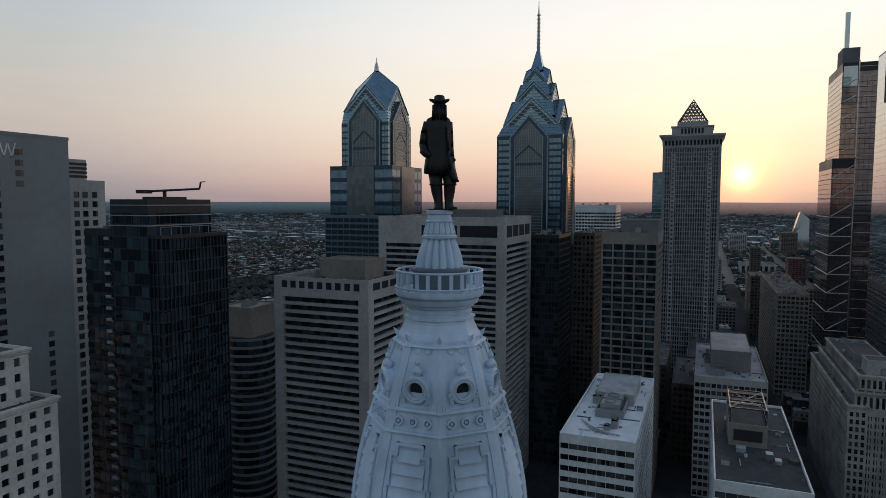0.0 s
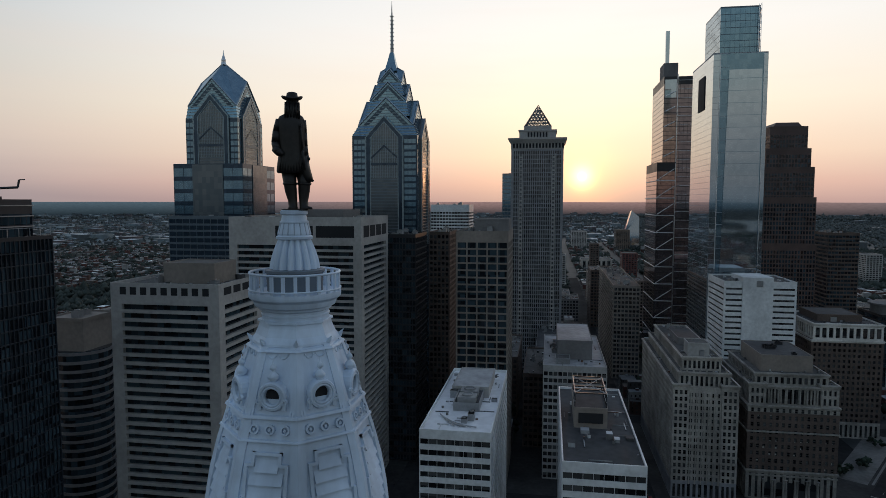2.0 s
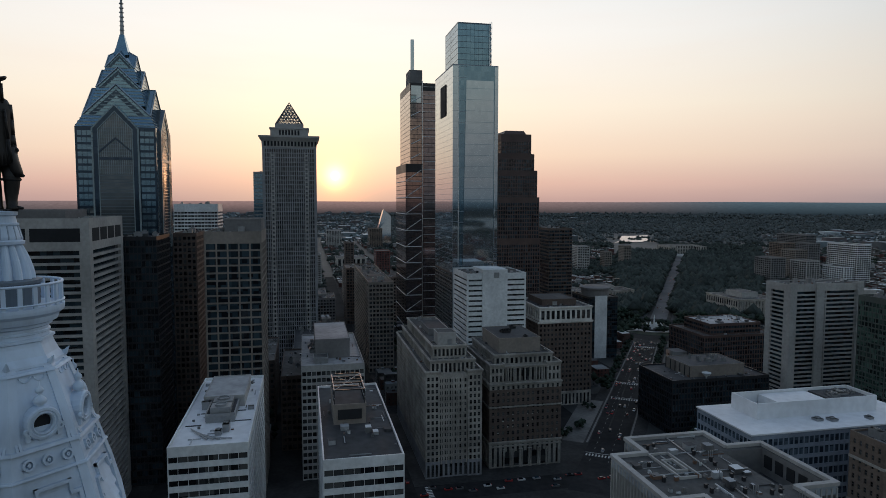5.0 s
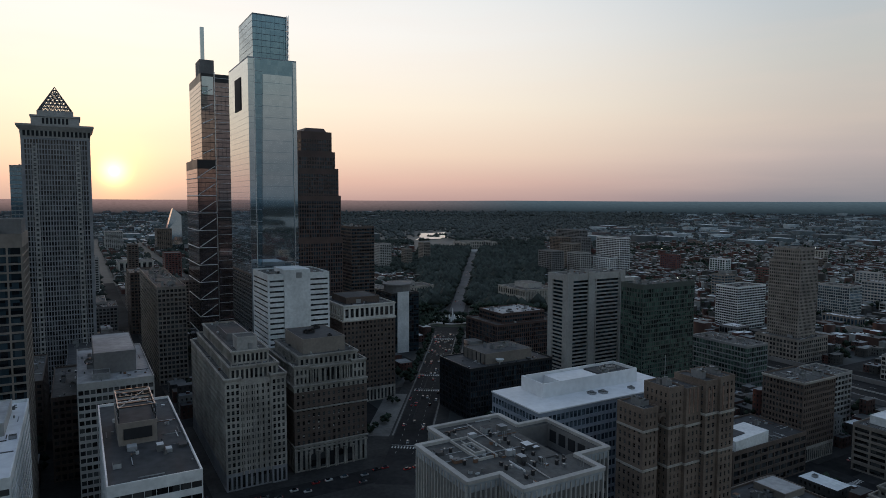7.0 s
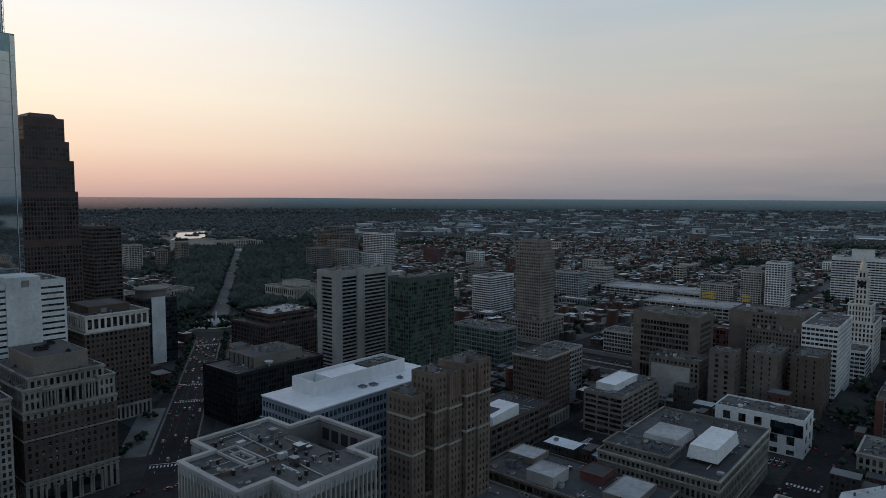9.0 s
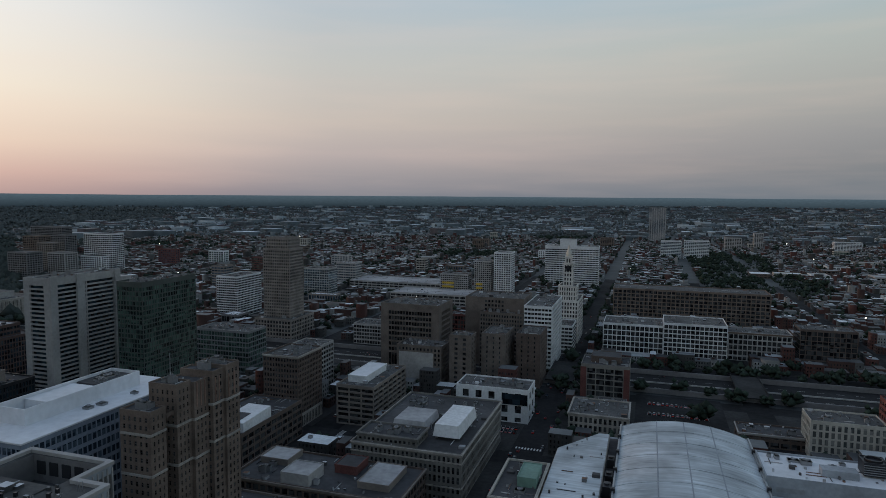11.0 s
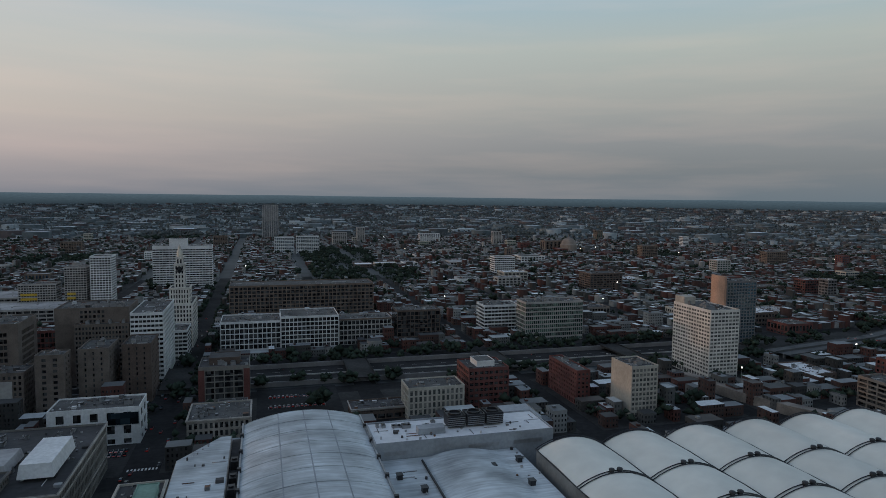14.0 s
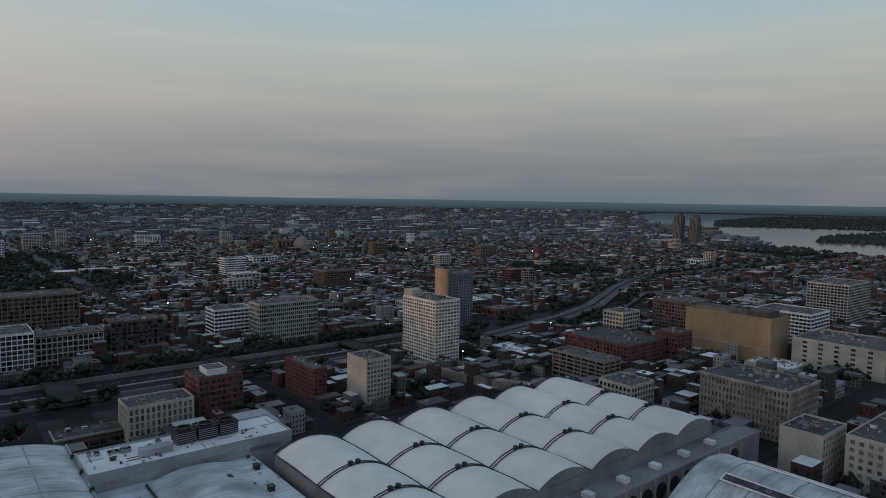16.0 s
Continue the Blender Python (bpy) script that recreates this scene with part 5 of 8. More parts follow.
def build_tower():
    t = thing("clock_tower", "old stone clock tower with blue-grey painted iron dome", "tower", TX, TY)
    g = Geo()
    g.box(TX - 13, TX + 13, TY - 13, TY + 13, 0, 70)
    g.box(TX - 11.5, TX + 11.5, TY - 11.5, TY + 11.5, 70, 90)
    part("shaft", g, "limestone", t, "grey stone tower shaft")
    g = Geo()
    zz = [90, 96, 102, 108, 112, 116, 120, 123, 125.5, 127.4, 129, 130.5, 132, 133.5, 135, 136.6, 138, 139.6, 141, 142.5, 143.1]
    g.loft([[corner(k, dome_r(z), z) for k in range(8)] for z in zz])
    part("dome", g, "dome_paint", t, "eight-sided painted iron dome")
    # corner ribs
    for k in range(8):
        g = Geo()
        rows = []
        for z in zz[4:]:
            r = dome_r(z)
            w = 0.95 - 0.35 * (z - 112) / 31
            a = on_face(k, half_face(z) - w, z, 0.14)
            b = corner(k, r + 0.16, z)
            c = on_face((k + 1) % 8, -half_face(z) + w, z, 0.14)
            rows.append([on_face(k, half_face(z) - w, z, -0.1), a, b, c, on_face((k + 1) % 8, -half_face(z) + w, z, -0.1)])
        g.loft(rows, cap=False, close=False)
        part("corner_rib", g, "dome_paint", t)
    # ledges right round
    for z, o, h in ((136.75, 0.32, 0.25), (134.75, 0.24, 0.16), (142.55, 0.25, 0.2)):
        g = Geo()
        g.loft([[corner(k, dome_r(z) - 0.2, z) for k in range(8)], [corner(k, dome_r(z) + o + 0.1, z) for k in range(8)], [corner(k, dome_r(z + h) + o + 0.05, z + h) for k in range(8)], [corner(k, dome_r(z + h) - 0.3, z + h + 0.05) for k in range(8)]], cap=False)
        part("ledge", g, "dome_paint", t)
    for k in range(8):
        a = radians(45 * k)
        nrm = (math.cos(a), math.sin(a), 0.0)
        slope = (math.cos(a), math.sin(a), 0.3)
        # boarded panel with a stepped frame
        g = Geo()
        for z0, z1, w in ((112, 120, 2.5), (120, 126, 2.4), (126, 130, 2.22), (130, 132.7, 1.98)):
            for s in (-1, 1):
                slab_on_face(g, k, s * w - 0.14, s * w + 0.16, z0, z1, 0.3, 0.3)
        for s in (-1, 1):
            slab_on_face(g, k, s * 1.65 - 0.45, s * 1.65 + 0.45, 132.7, 132.95, 0.3, 0.3)
            slab_on_face(g, k, s * 1.3 - 0.14, s * 1.3 + 0.14, 132.95, 133.9, 0.3, 0.3)
        slab_on_face(g, k, -1.44, 1.44, 133.65, 133.9, 0.3, 0.3)
        part("panel_frame", g, "dome_paint", t)
        z = 112.4
        while z < 132.6:
            w = 1.62 if z > 129 else 1.9
            if z > 131.4:
                w = 1.12
            g = Geo()
            slab_on_face(g, k, -w, w, z, z + 1.02, 0.3, 0.0)
            part("cladding_board", g, "dome_paint", t)
            z += 1.1
        # rosettes
        for u in (-1.5, 0.0, 1.5):
            g = Geo()
            c = on_face(k, u, 135.75, 0.02)
            ring_on(g, c, slope, 0.3, 0.19, 14, 0.3)
            ring_on(g, c, slope, 0.02, 0.13, 8, 0.3)
            part("rosette", g, "dome_paint", t)
        # round dormer
        c0 = Vector(on_face(k, 0, 137.4, 0.12))
        c = Vector((c0.x, c0.y, 138.72))
        side = Vector((-math.sin(a), math.cos(a), 0))
        n = Vector(nrm)
        g = Geo()
        prof = [(0.74, -0.5), (0.74, 0.02), (0.86, 0.16), (1.0, 0.1), (1.08, 0.2), (1.28, 0.18), (1.38, 0.0), (1.38, -2.0)]
        g.loft([[c + n * o + r * (math.cos(2 * math.pi * j / 20) * side + math.sin(2 * math.pi * j / 20) * Vector((0, 0, 1))) for j in range(20)] for r, o in prof], cap=False)
        dormer = part("dormer", g, "dome_paint", t, "round dormer with a dark open oculus")
        g = Geo()
        g.face([c - n * 0.42 + 0.78 * (math.cos(2 * math.pi * j / 20) * side + math.sin(2 * math.pi * j / 20) * Vector((0, 0, 1))) for j in range(20)])
        part("oculus", g, "void", dormer)
        for s in (-1, 1):
            g = Geo()
            ring_on(g, c + side * s * 1.25 + Vector((0, 0, -0.45)) + n * -0.05, nrm, 0.12, 0.2, 10, 0.25)
            lo = c + side * s * 1.2 + Vector((0, 0, -1.25))
            g.loft([[lo + side * u + n * o for u, o in ((-0.18, -0.6), (0.18, -0.6), (0.18, 0.1), (-0.18, 0.1))], [lo + side * u + n * o + Vector((0, 0, 0.9)) for u, o in ((-0.18, -0.8), (0.18, -0.8), (0.18, 0.05), (-0.18, 0.05))]])
            part("scroll_bracket", g, "dome_paint", dormer)
        g = Geo()
        f = c - n * 0.45
        g.lathe(f.x, f.y, [(0.35, 139.75), (0.22, 140.05), (0.5, 140.35), (0.52, 140.6), (0.2, 140.95), (0.12, 141.05), (0.32, 141.25), (0.3, 141.5), (0.06, 141.75), (0.04, 142.1)], 10)
        part("finial", g, "dome_paint", dormer, smooth=True)
        # swag under the collar
        for u in (-0.55, 0.55):
            g = Geo()
            pts = [on_face(k, u + 0.42 * math.cos(math.pi * j / 8), 142.35 - 0.42 * math.sin(math.pi * j / 8), 0.05) for j in range(9)]
            for p, q in zip(pts, pts[1:]):
                g.tube(p, q, 0.07, 5)
            part("swag", g, "dome_paint", t)
        # brackets beside the ledge
        for u in (-2.1, -1.85, 1.85, 2.1):
            g = Geo()
            slab_on_face(g, k, u - 0.1, u + 0.1, 136.95, 137.6, 0.35, 0.12)
            part("bracket", g, "dome_paint", t)
    # collar and corner spikes
    g = Geo()
    g.loft([[corner(k, r, z) for k in range(8)] for r, z in ((4.05, 142.75), (4.45, 142.95), (4.4, 143.15), (3.95, 143.7), (3.6, 144.5), (3.5, 144.85), (3.72, 144.95), (3.7, 145.15), (3.3, 145.25))])
    part("collar", g, "dome_paint", t)
    for k in range(8):
        g = Geo()
        p = corner(k, 4.3, 143.15)
        q = corner(k, 4.75, 143.75)
        g.tube(p, q, 0.3, 5, r2=0.03)
        part("corner_spike", g, "dome_paint", t)
    g = Geo()
    g.lathe(TX, TY, [(3.3, 145.2), (3.3, 145.5), (3.38, 145.55), (3.38, 145.7), (3.28, 145.75), (3.28, 146.0), (3.55, 146.15), (3.6, 146.35), (3.95, 146.5), (4.05, 146.75), (4.12, 147.0), (4.5, 147.3), (4.55, 147.55), (4.55, 147.85), (3.0, 147.9)], 48)
    part("balcony", g, "dome_paint", t, "round balcony with moulded cornice", smooth=False)
    g = Geo()
    g.lathe(TX, TY, [(2.75, 147.9), (2.75, 149.6), (2.95, 149.75), (2.95, 150.0), (2.5, 150.1)], 32)
    part("drum", g, "drum_dark", t)
    for j in range(24):
        a = 2 * math.pi * (j + 0.5) / 24
        g = Geo()
        c, s = math.cos(a), math.sin(a)

        def loc(r, w, z):
            return (TX + r * c - w * s, TY + r * s + w * c, z)

        g.loft([[loc(4.28, -0.17, z), loc(4.46, -0.17, z), loc(4.46, 0.17, z), loc(4.28, 0.17, z)] for z in (147.86, 149.65)])
        part("rail_post", g, "dome_paint", t)
    for z, r, th in ((149.75, 4.42, 0.12), (148.15, 4.5, 0.09)):
        g = Geo()
        n = 48
        rows = [[(TX + (r + th * math.cos(b)) * math.cos(2 * math.pi * j / n), TY + (r + th * math.cos(b)) * math.sin(2 * math.pi * j / n), z + th * math.sin(b)) for j in range(n)] for b in [2 * math.pi * q / 6 for q in range(7)]]
        g.loft(rows, cap=False)
        part("rail", g, "dome_paint", t)
    # lantern: sixteen lobes, rings and a small pedestal
    g = Geo()
    n = 96
    rows = []
    for r, z in ((2.45, 150.05), (2.42, 150.5), (2.3, 151.1), (2.12, 151.7), (1.9, 152.3), (1.68, 152.8), (1.55, 153.05)):
        rows.append([(TX + r * (0.82 + 0.2 * abs(math.sin(8 * 2 * math.pi * j / n))) * math.cos(2 * math.pi * j / n), TY + r * (0.82 + 0.2 * abs(math.sin(8 * 2 * math.pi * j / n))) * math.sin(2 * math.pi * j / n), z) for j in range(n)])
    g.loft(rows)
    part("lantern_dome", g, "dome_paint", t, "small ribbed dome under the statue")
    g = Geo()
    g.lathe(TX, TY, [(1.5, 152.95), (1.78, 153.05), (1.8, 153.3), (1.6, 153.4), (1.62, 153.6), (1.5, 154.1), (1.36, 154.6), (1.42, 154.65), (1.42, 154.8), (1.28, 154.85), (1.18, 155.4), (1.34, 155.5), (1.36, 155.8), (1.2, 155.88)], 32)
    part("pedestal", g, "dome_paint", t)
    for j in range(16):
        a = 2 * math.pi * j / 16
        g = Geo()
        g.tube((TX + 1.62 * math.cos(a), TY + 1.62 * math.sin(a), 153.45), (TX + 1.36 * math.cos(a), TY + 1.36 * math.sin(a), 154.6), 0.07, 5)
        part("pedestal_rib", g, "dome_shadow", t)


M["drum_dark"] = material("shaded_drum_paint", (0.12, 0.15, 0.18), 0.6)
build_tower()


def build_statue():
    """Standing bronze figure in a long coat and broad hat; one plain shape."""
    h = radians(112.4)
    sx, sy, dx, dy = math.cos(h), math.sin(h), -math.sin(h), math.cos(h)

    def at(s, d, z):
        return (TX + s * sx + d * dx, TY + s * sy + d * dy, z)

    g = Geo()

    def body(rows, n=16):
        g.loft([[at(cs + a * math.cos(2 * math.pi * j / n), cd + b * math.sin(2 * math.pi * j / n), z) for j in range(n)] for z, cs, cd, a, b in rows], cap_bottom=True)

    def limb(pts):
        for (p, r), (q, r2) in zip(pts, pts[1:]):
            g.tube(at(*p), at(*q), r, 10, r2=r2)
            g.ball(at(*q), r2, 8)

    # plinth, shoes and legs
    body([(155.86, 0.12, 0, 1.35, 1.2), (156.02, 0.12, 0, 1.35, 1.2)])
    body([(156.0, -0.1, -0.2, 0.5, 0.75), (156.25, -0.08, -0.05, 0.44, 0.5), (156.8, -0.12, 0, 0.45, 0.46), (157.7, -0.26, 0, 0.58, 0.58), (158.4, -0.34, 0, 0.62, 0.62), (159.6, -0.42, 0, 0.74, 0.72)])
    body([(156.0, 1.05, -0.35, 0.52, 0.7), (156.25, 0.98, -0.1, 0.44, 0.48), (156.8, 0.95, 0, 0.44, 0.45), (157.7, 1.0, 0, 0.56, 0.56), (158.4, 1.04, 0, 0.6, 0.6), (159.6, 0.98, 0, 0.74, 0.7)])
    limb([((1.2, -0.3, 156.14), 0.2), ((1.68, -0.55, 156.08), 0.13)])
    for cs, z in ((-0.34, 158.5), (1.04, 158.5)):
        body([(z - 0.12, cs, 0, 0.66, 0.66), (z, cs, 0, 0.72, 0.7), (z + 0.14, cs, 0, 0.66, 0.66)])
    # coat: flared skirt with a split, waist, chest and sloping shoulders
    body([(159.55, -0.12, 0.0, 1.42, 0.98), (159.75, -0.1, 0, 1.52, 1.04), (160.4, -0.08, 0, 1.48, 1.0), (161.3, -0.06, 0, 1.36, 0.92), (162.2, -0.06, 0, 1.28, 0.86), (163.2, -0.1, 0, 1.32, 0.86), (164.1, -0.12, 0, 1.38, 0.82), (164.7, -0.14, 0, 1.34, 0.74), (165.1, -0.12, 0, 1.12, 0.62), (165.35, -0.05, 0, 0.7, 0.5)], 22)
    body([(158.7, 1.5, -0.1, 0.42, 0.6), (159.2, 1.3, -0.05, 0.56, 0.8), (160.0, 1.05, 0, 0.6, 0.85), (161.2, 0.85, 0, 0.6, 0.8)])
    limb([((1.6, -0.2, 159.0), 0.2), ((1.9, -0.3, 158.82), 0.09)])
    for k in range(10):
        u = -1.3 + 0.27 * k
        deep = math.sqrt(max(0.1, 1 - (u / 1.75) ** 2))
        limb([((u, -0.96 * deep, 159.7), 0.12), ((u * 0.86, -0.8 * deep, 161.6), 0.05)])
    # arms with wide cuffs: one bent at the waist, one hanging with a scroll
    limb([((-1.2, 0, 164.75), 0.42), ((-1.5, 0.05, 163.6), 0.44), ((-1.66, 0.05, 162.5), 0.43), ((-1.5, -0.3, 161.75), 0.42), ((-1.22, -0.6, 161.55), 0.3)])
    limb([((-1.62, -0.2, 161.9), 0.46), ((-1.36, -0.5, 161.55), 0.4), ((-1.05, -0.72, 161.42), 0.24)])
    limb([((0.92, 0, 164.75), 0.4), ((1.02, 0.05, 163.5), 0.38), ((1.08, 0.05, 162.2), 0.36), ((1.12, -0.1, 161.3), 0.4), ((1.3, -0.2, 160.8), 0.28)])
    limb([((1.25, -0.2, 161.2), 0.2), ((1.5, -0.3, 160.95), 0.16)])
    limb([((0.75, -0.8, 164.3), 0.09), ((0.9, -0.86, 161.8), 0.11), ((1.1, -0.85, 159.9), 0.11)])
    for k in range(9):
        g.ball(at(0.72 + 0.035 * k, -0.86, 164.1 - 0.45 * k), 0.09, 6)
    # long hair on the shoulders, head, broad hat with a turned brim
    body([(164.7, -0.05, 0.0, 0.8, 0.62), (165.2, -0.04, 0, 0.78, 0.64), (165.7, -0.03, 0, 0.72, 0.6), (166.2, -0.02, 0, 0.66, 0.58), (166.7, 0.0, 0, 0.6, 0.55)])
    for k in range(6):
        limb([((-0.62 + 0.24 * k, -0.5, 166.4), 0.13), ((-0.7 + 0.27 * k, -0.6, 164.9), 0.1)])
    n = 28
    rims = []
    for r, z, lift in ((0.55, 166.62, 0.0), (0.98, 166.68, 0.2), (1.06, 166.78, 0.26), (0.98, 166.86, 0.24), (0.62, 166.84, 0.05), (0.56, 167.1, 0.0), (0.5, 167.36, 0.0), (0.3, 167.46, 0.0), (0.05, 167.48, 0.0)):
        rims.append([at(-0.02 + r * math.cos(2 * math.pi * j / n), r * 0.94 * math.sin(2 * math.pi * j / n), z + lift * math.cos(2 * math.pi * j / n) ** 2) for j in range(n)])
    g.loft(rims, cap_bottom=True)
    lone("statue", g, "bronze", "dark bronze standing figure in a broad hat and long coat", "statue", base=(TX, TY, 155.86), smooth=True)


build_statue()

# ---- north-west: civic blocks and the boulevard ----
def finned_block():
    """A cross-shaped block: two bars over one another, with a sunken well in the north arm."""
    h, wx0, wx1, wy0, wy1 = 80.0, -111.5, -86.5, 150.0, 164.4
    t = thing("civic_building", "white finned municipal office block with open roof well", "building", -99, 140)
    outline = [(-114, 114.6), (-84, 114.6), (-84, 125.4), (-73, 125.4), (-73, 153.5), (-84, 153.5), (-84, 166), (-114, 166), (-114, 153.5), (-126, 153.5), (-126, 125.4), (-114, 125.4)]
    g = Geo()
    g.prism(outline, 0, h - 9)
    part("wall", g, "concrete_dark", t)
    for a, b, c, d in ((-126, -73, 125.4, wy0), (-114, -84, 114.6, 125.4), (-126, wx0, wy0, 153.5), (wx1, -73, wy0, 153.5), (-114, wx0, 153.5, 166), (wx1, -84, 153.5, 166), (wx0, wx1, wy1, 166)):
        g = Geo()
        g.box(a, b, c, d, h - 9, h - 0.9, 0, 1)
        part("roof", g, ["concrete_dark", "roof_grey"], t)
    g = Geo()
    g.face([(wx0, wy0, h - 8.9), (wx1, wy0, h - 8.9), (wx1, wy1, h - 8.9), (wx0, wy1, h - 8.9)])
    part("roof_well", g, "roof_dark", t)
    for k in range(5):
        g = Geo()
        x = wx0 + 1.5 + k * 4.8
        g.box(x, x + 3.2, wy1 - 0.25, wy1 + 0.02, h - 6.5, h - 2.5)
        part("well_opening", g, "void", t)
    for n, ((ax, ay), (bx, by)) in enumerate(zip(outline, outline[1:] + outline[:1])):
        length = math.hypot(bx - ax, by - ay)
        ux, uy = (bx - ax) / length, (by - ay) / length
        nx, ny = uy, -ux
        # pale fascia and coping along the edge
        def slab(u0, u1, o0, o1, z0, z1):
            q = Geo()
            q.prism([(ax + ux * u + nx * o, ay + uy * u + ny * o) for u, o in ((u0, o1), (u1, o1), (u1, o0), (u0, o0))], z0, z1)
            return q
        part("coping", slab(-0.5, length + 0.5, -0.9, 0.85, h - 0.9 + 0.02 * (n % 2), h + 0.1 + 0.02 * (n % 2)), "concrete", t)
        part("fascia", slab(0, length, 0, 0.55, h - 3.4, h - 1.0), "grey_panel", t)
        count = max(2, round(length / 1.75))
        for k in range(count + 1):
            u = 0.2 + k * (length - 0.6) / count
            part("fin", slab(u, u + 0.42, 0, 0.8, 6, h - 1.5), "concrete", t)
    for z in np.arange(8, h - 6, 3.9):
        g = Geo()
        g.loft([[(x + (0.05 if x > -99 else -0.05), y + (0.05 if y > 140 else -0.05), q) for x, y in outline] for q in (z, z + 2.4)], cap=False)
        part("ribbon_window", g, "glass_dark", t)
    for a, b, c, d in ((-113, -95.5, 125.6, 132.4), (-108, -100, 127, 131)):
        for x0, x1, y0, y1 in ((a, b, c, c + 0.5), (a, b, d - 0.5, d), (a, a + 0.5, c + 0.5, d - 0.5), (b - 0.5, b, c + 0.5, d - 0.5)):
            g = Geo()
            g.box(x0, x1, y0, y1, h - 0.88, h - 0.1)
            part("skylight_kerb", g, "concrete", t)
    for k, (x, y) in enumerate(((-118, 130), (-88, 130), (-86, 137), (-80, 132), (-104, 141), (-92, 141), (-82, 146), (-112, 141), (-97, 120), (-106, 120))):
        for q in range(3):
            g = Geo()
            u, v = x + 1.7 * math.cos(q * 2.4 + k), y + 1.7 * math.sin(q * 2.4 + k)
            g.box(u - 0.45, u + 0.45, v - 0.35, v + 0.35, h - 0.9, h - 0.1 + 0.3 * q)
            g.tube((u, v, h - 0.2), (u + 0.9, v + 0.4, h + 0.2 + 0.3 * q), 0.1, 5)
            part("vent", g, "metal_black" if q else "metal_grey", t)
    for a, b in (((-125, 139, h - 0.5), (-75, 136, h - 0.5)), ((-99, 116, h - 0.5), (-98, 149, h - 0.5)), ((-112, 134, h - 0.5), (-112, 149, h - 0.5))):
        g = Geo()
        g.tube(a, b, 0.2, 5)
        part("roof_pipe", g, "metal_grey", t)
    for x, y in ((-96, 137), (-84, 140), (-108, 143), (-79, 150)):
        for q in range(3):
            g = Geo()
            g.tube((x + q * 0.9, y, h - 0.9), (x + q * 0.9, y, h + 1.2 + q * 0.4), 0.12, 5)
            part("vent_pipe", g, "metal_grey", t)


finned_block()
t = building("court_building", "blue glass courthouse with bright white roof", -191, -155, 195, 282, 64.6, "blue_panel", "glass_court", roof="roof_white", fl=4.3, bay=2.4, pier=0.5, span=1.6, depth=0.3, plant=0, top=1.2)
g = Geo()
g.box(-191.4, -154.6, 194.6, 282.4, 64.7, 65.3, bottom=True)
part("roof_slab", g, "roof_white", t, "white roof slab")
for a, b, c, d in ((-186.8, -170, 209, 209.5), (-186.8, -170, 268.7, 269.2), (-186.8, -186.3, 209.5, 268.7), (-170.5, -170, 209.5, 268.7)):
    g = Geo()
    g.box(a, b, c, d, 65.3, 72.0)
    part("roof_screen", g, "roof_white", t, "white metal roof screen")
for a, b, c, d, m in ((-186, -171, 222, 246, "roof_white"), (-186, -171, 248, 268, "roof_dark")):
    g = Geo()
    g.box(a, b, c, d, 65.3, 70.8)
    part("plant_room", g, m, t)
rooftop(t, -185, -172, 249, 267, 70.8, 9, 9, 1.2)
rooftop(t, -185, -172, 211, 221, 65.3, 10, 4, 2.5)
rooftop(t, -168, -157, 230, 275, 65.3, 12, 3, 1.0)


def brick_apartments():
    t = thing("apartment_tower", "tan brick apartment tower with pale string courses", "building", -124, 246)
    masses = ((-135, -120.2, 221, 229.5, 72.5), (-136, -124.5, 229.5, 233.5, 71), (-132, -118.2, 233.5, 242, 80), (-131, -116.6, 242, 251, 79), (-131, -114.2, 251, 258.5, 81.5), (-129, -113, 258.5, 268, 82.5))
    for k, (x0, x1, y0, y1, h) in enumerate(masses):
        building("", "", x0, x1, y0, y1, h, "brick_tan", fl=3.15, bay=2.5, pier=1.55, span=1.45, depth=0.3, single=True, plant=3 if k in (0, 2, 4, 5) else 0, tower=t, top=2.0, parapet=0.7, roof="roof_dark")
        for z in (62.5, 46.0) if k != 1 else (62.5,):
            g = Geo()
            g.box(x1 - 0.1, x1 + 0.3, y0 - 0.02, y1 + 0.02, z + (0 if k < 4 else 4), z + 1.0 + (0 if k < 4 else 4), bottom=True)
            part("string_course", g, "limestone", t)
            g = Geo()
            g.box(x0, x1 + 0.3, y0 - 0.3, y0 + 0.05, z + (0 if k < 4 else 4), z + 1.0 + (0 if k < 4 else 4), bottom=True)
            part("string_course", g, "limestone", t)
    # arches that bridge the recessed slot
    for z in (66.0, 24.0):
        g = Geo()
        arc = [(229.5, z)] + [(231.5 - 2.0 * math.cos(radians(a)), z + 2.0 * math.sin(radians(a))) for a in range(15, 180, 15)] + [(233.5, z)]
        pts = arc + [(233.5, z + 3.4), (229.5, z + 3.4)]
        g.face([(-119.6, y, q) for y, q in pts][::-1])
        g.face([(-120.4, y, q) for y, q in pts])
        part("arch", g, "brick_tan", t)
    for y in (243.5, 246, 248.5, 252.5, 255, 260, 264):
        g = Geo()
        x1 = -116.6 if y < 251 else (-114.2 if y < 258 else -113)
        g.box(x1, x1 + 0.25, y, y + 0.5, 68, 78.5)
        part("pilaster", g, "pink_brick", t)
    g = Geo()
    g.tube((-124, 237, 79), (-124, 237, 92), 0.12, 5)
    part("flagpole", g, "steel", t)


M["pink_brick"] = material("pale_pink_brick", (0.27, 0.17, 0.13), 0.9, scale=1.2)
brick_apartments()

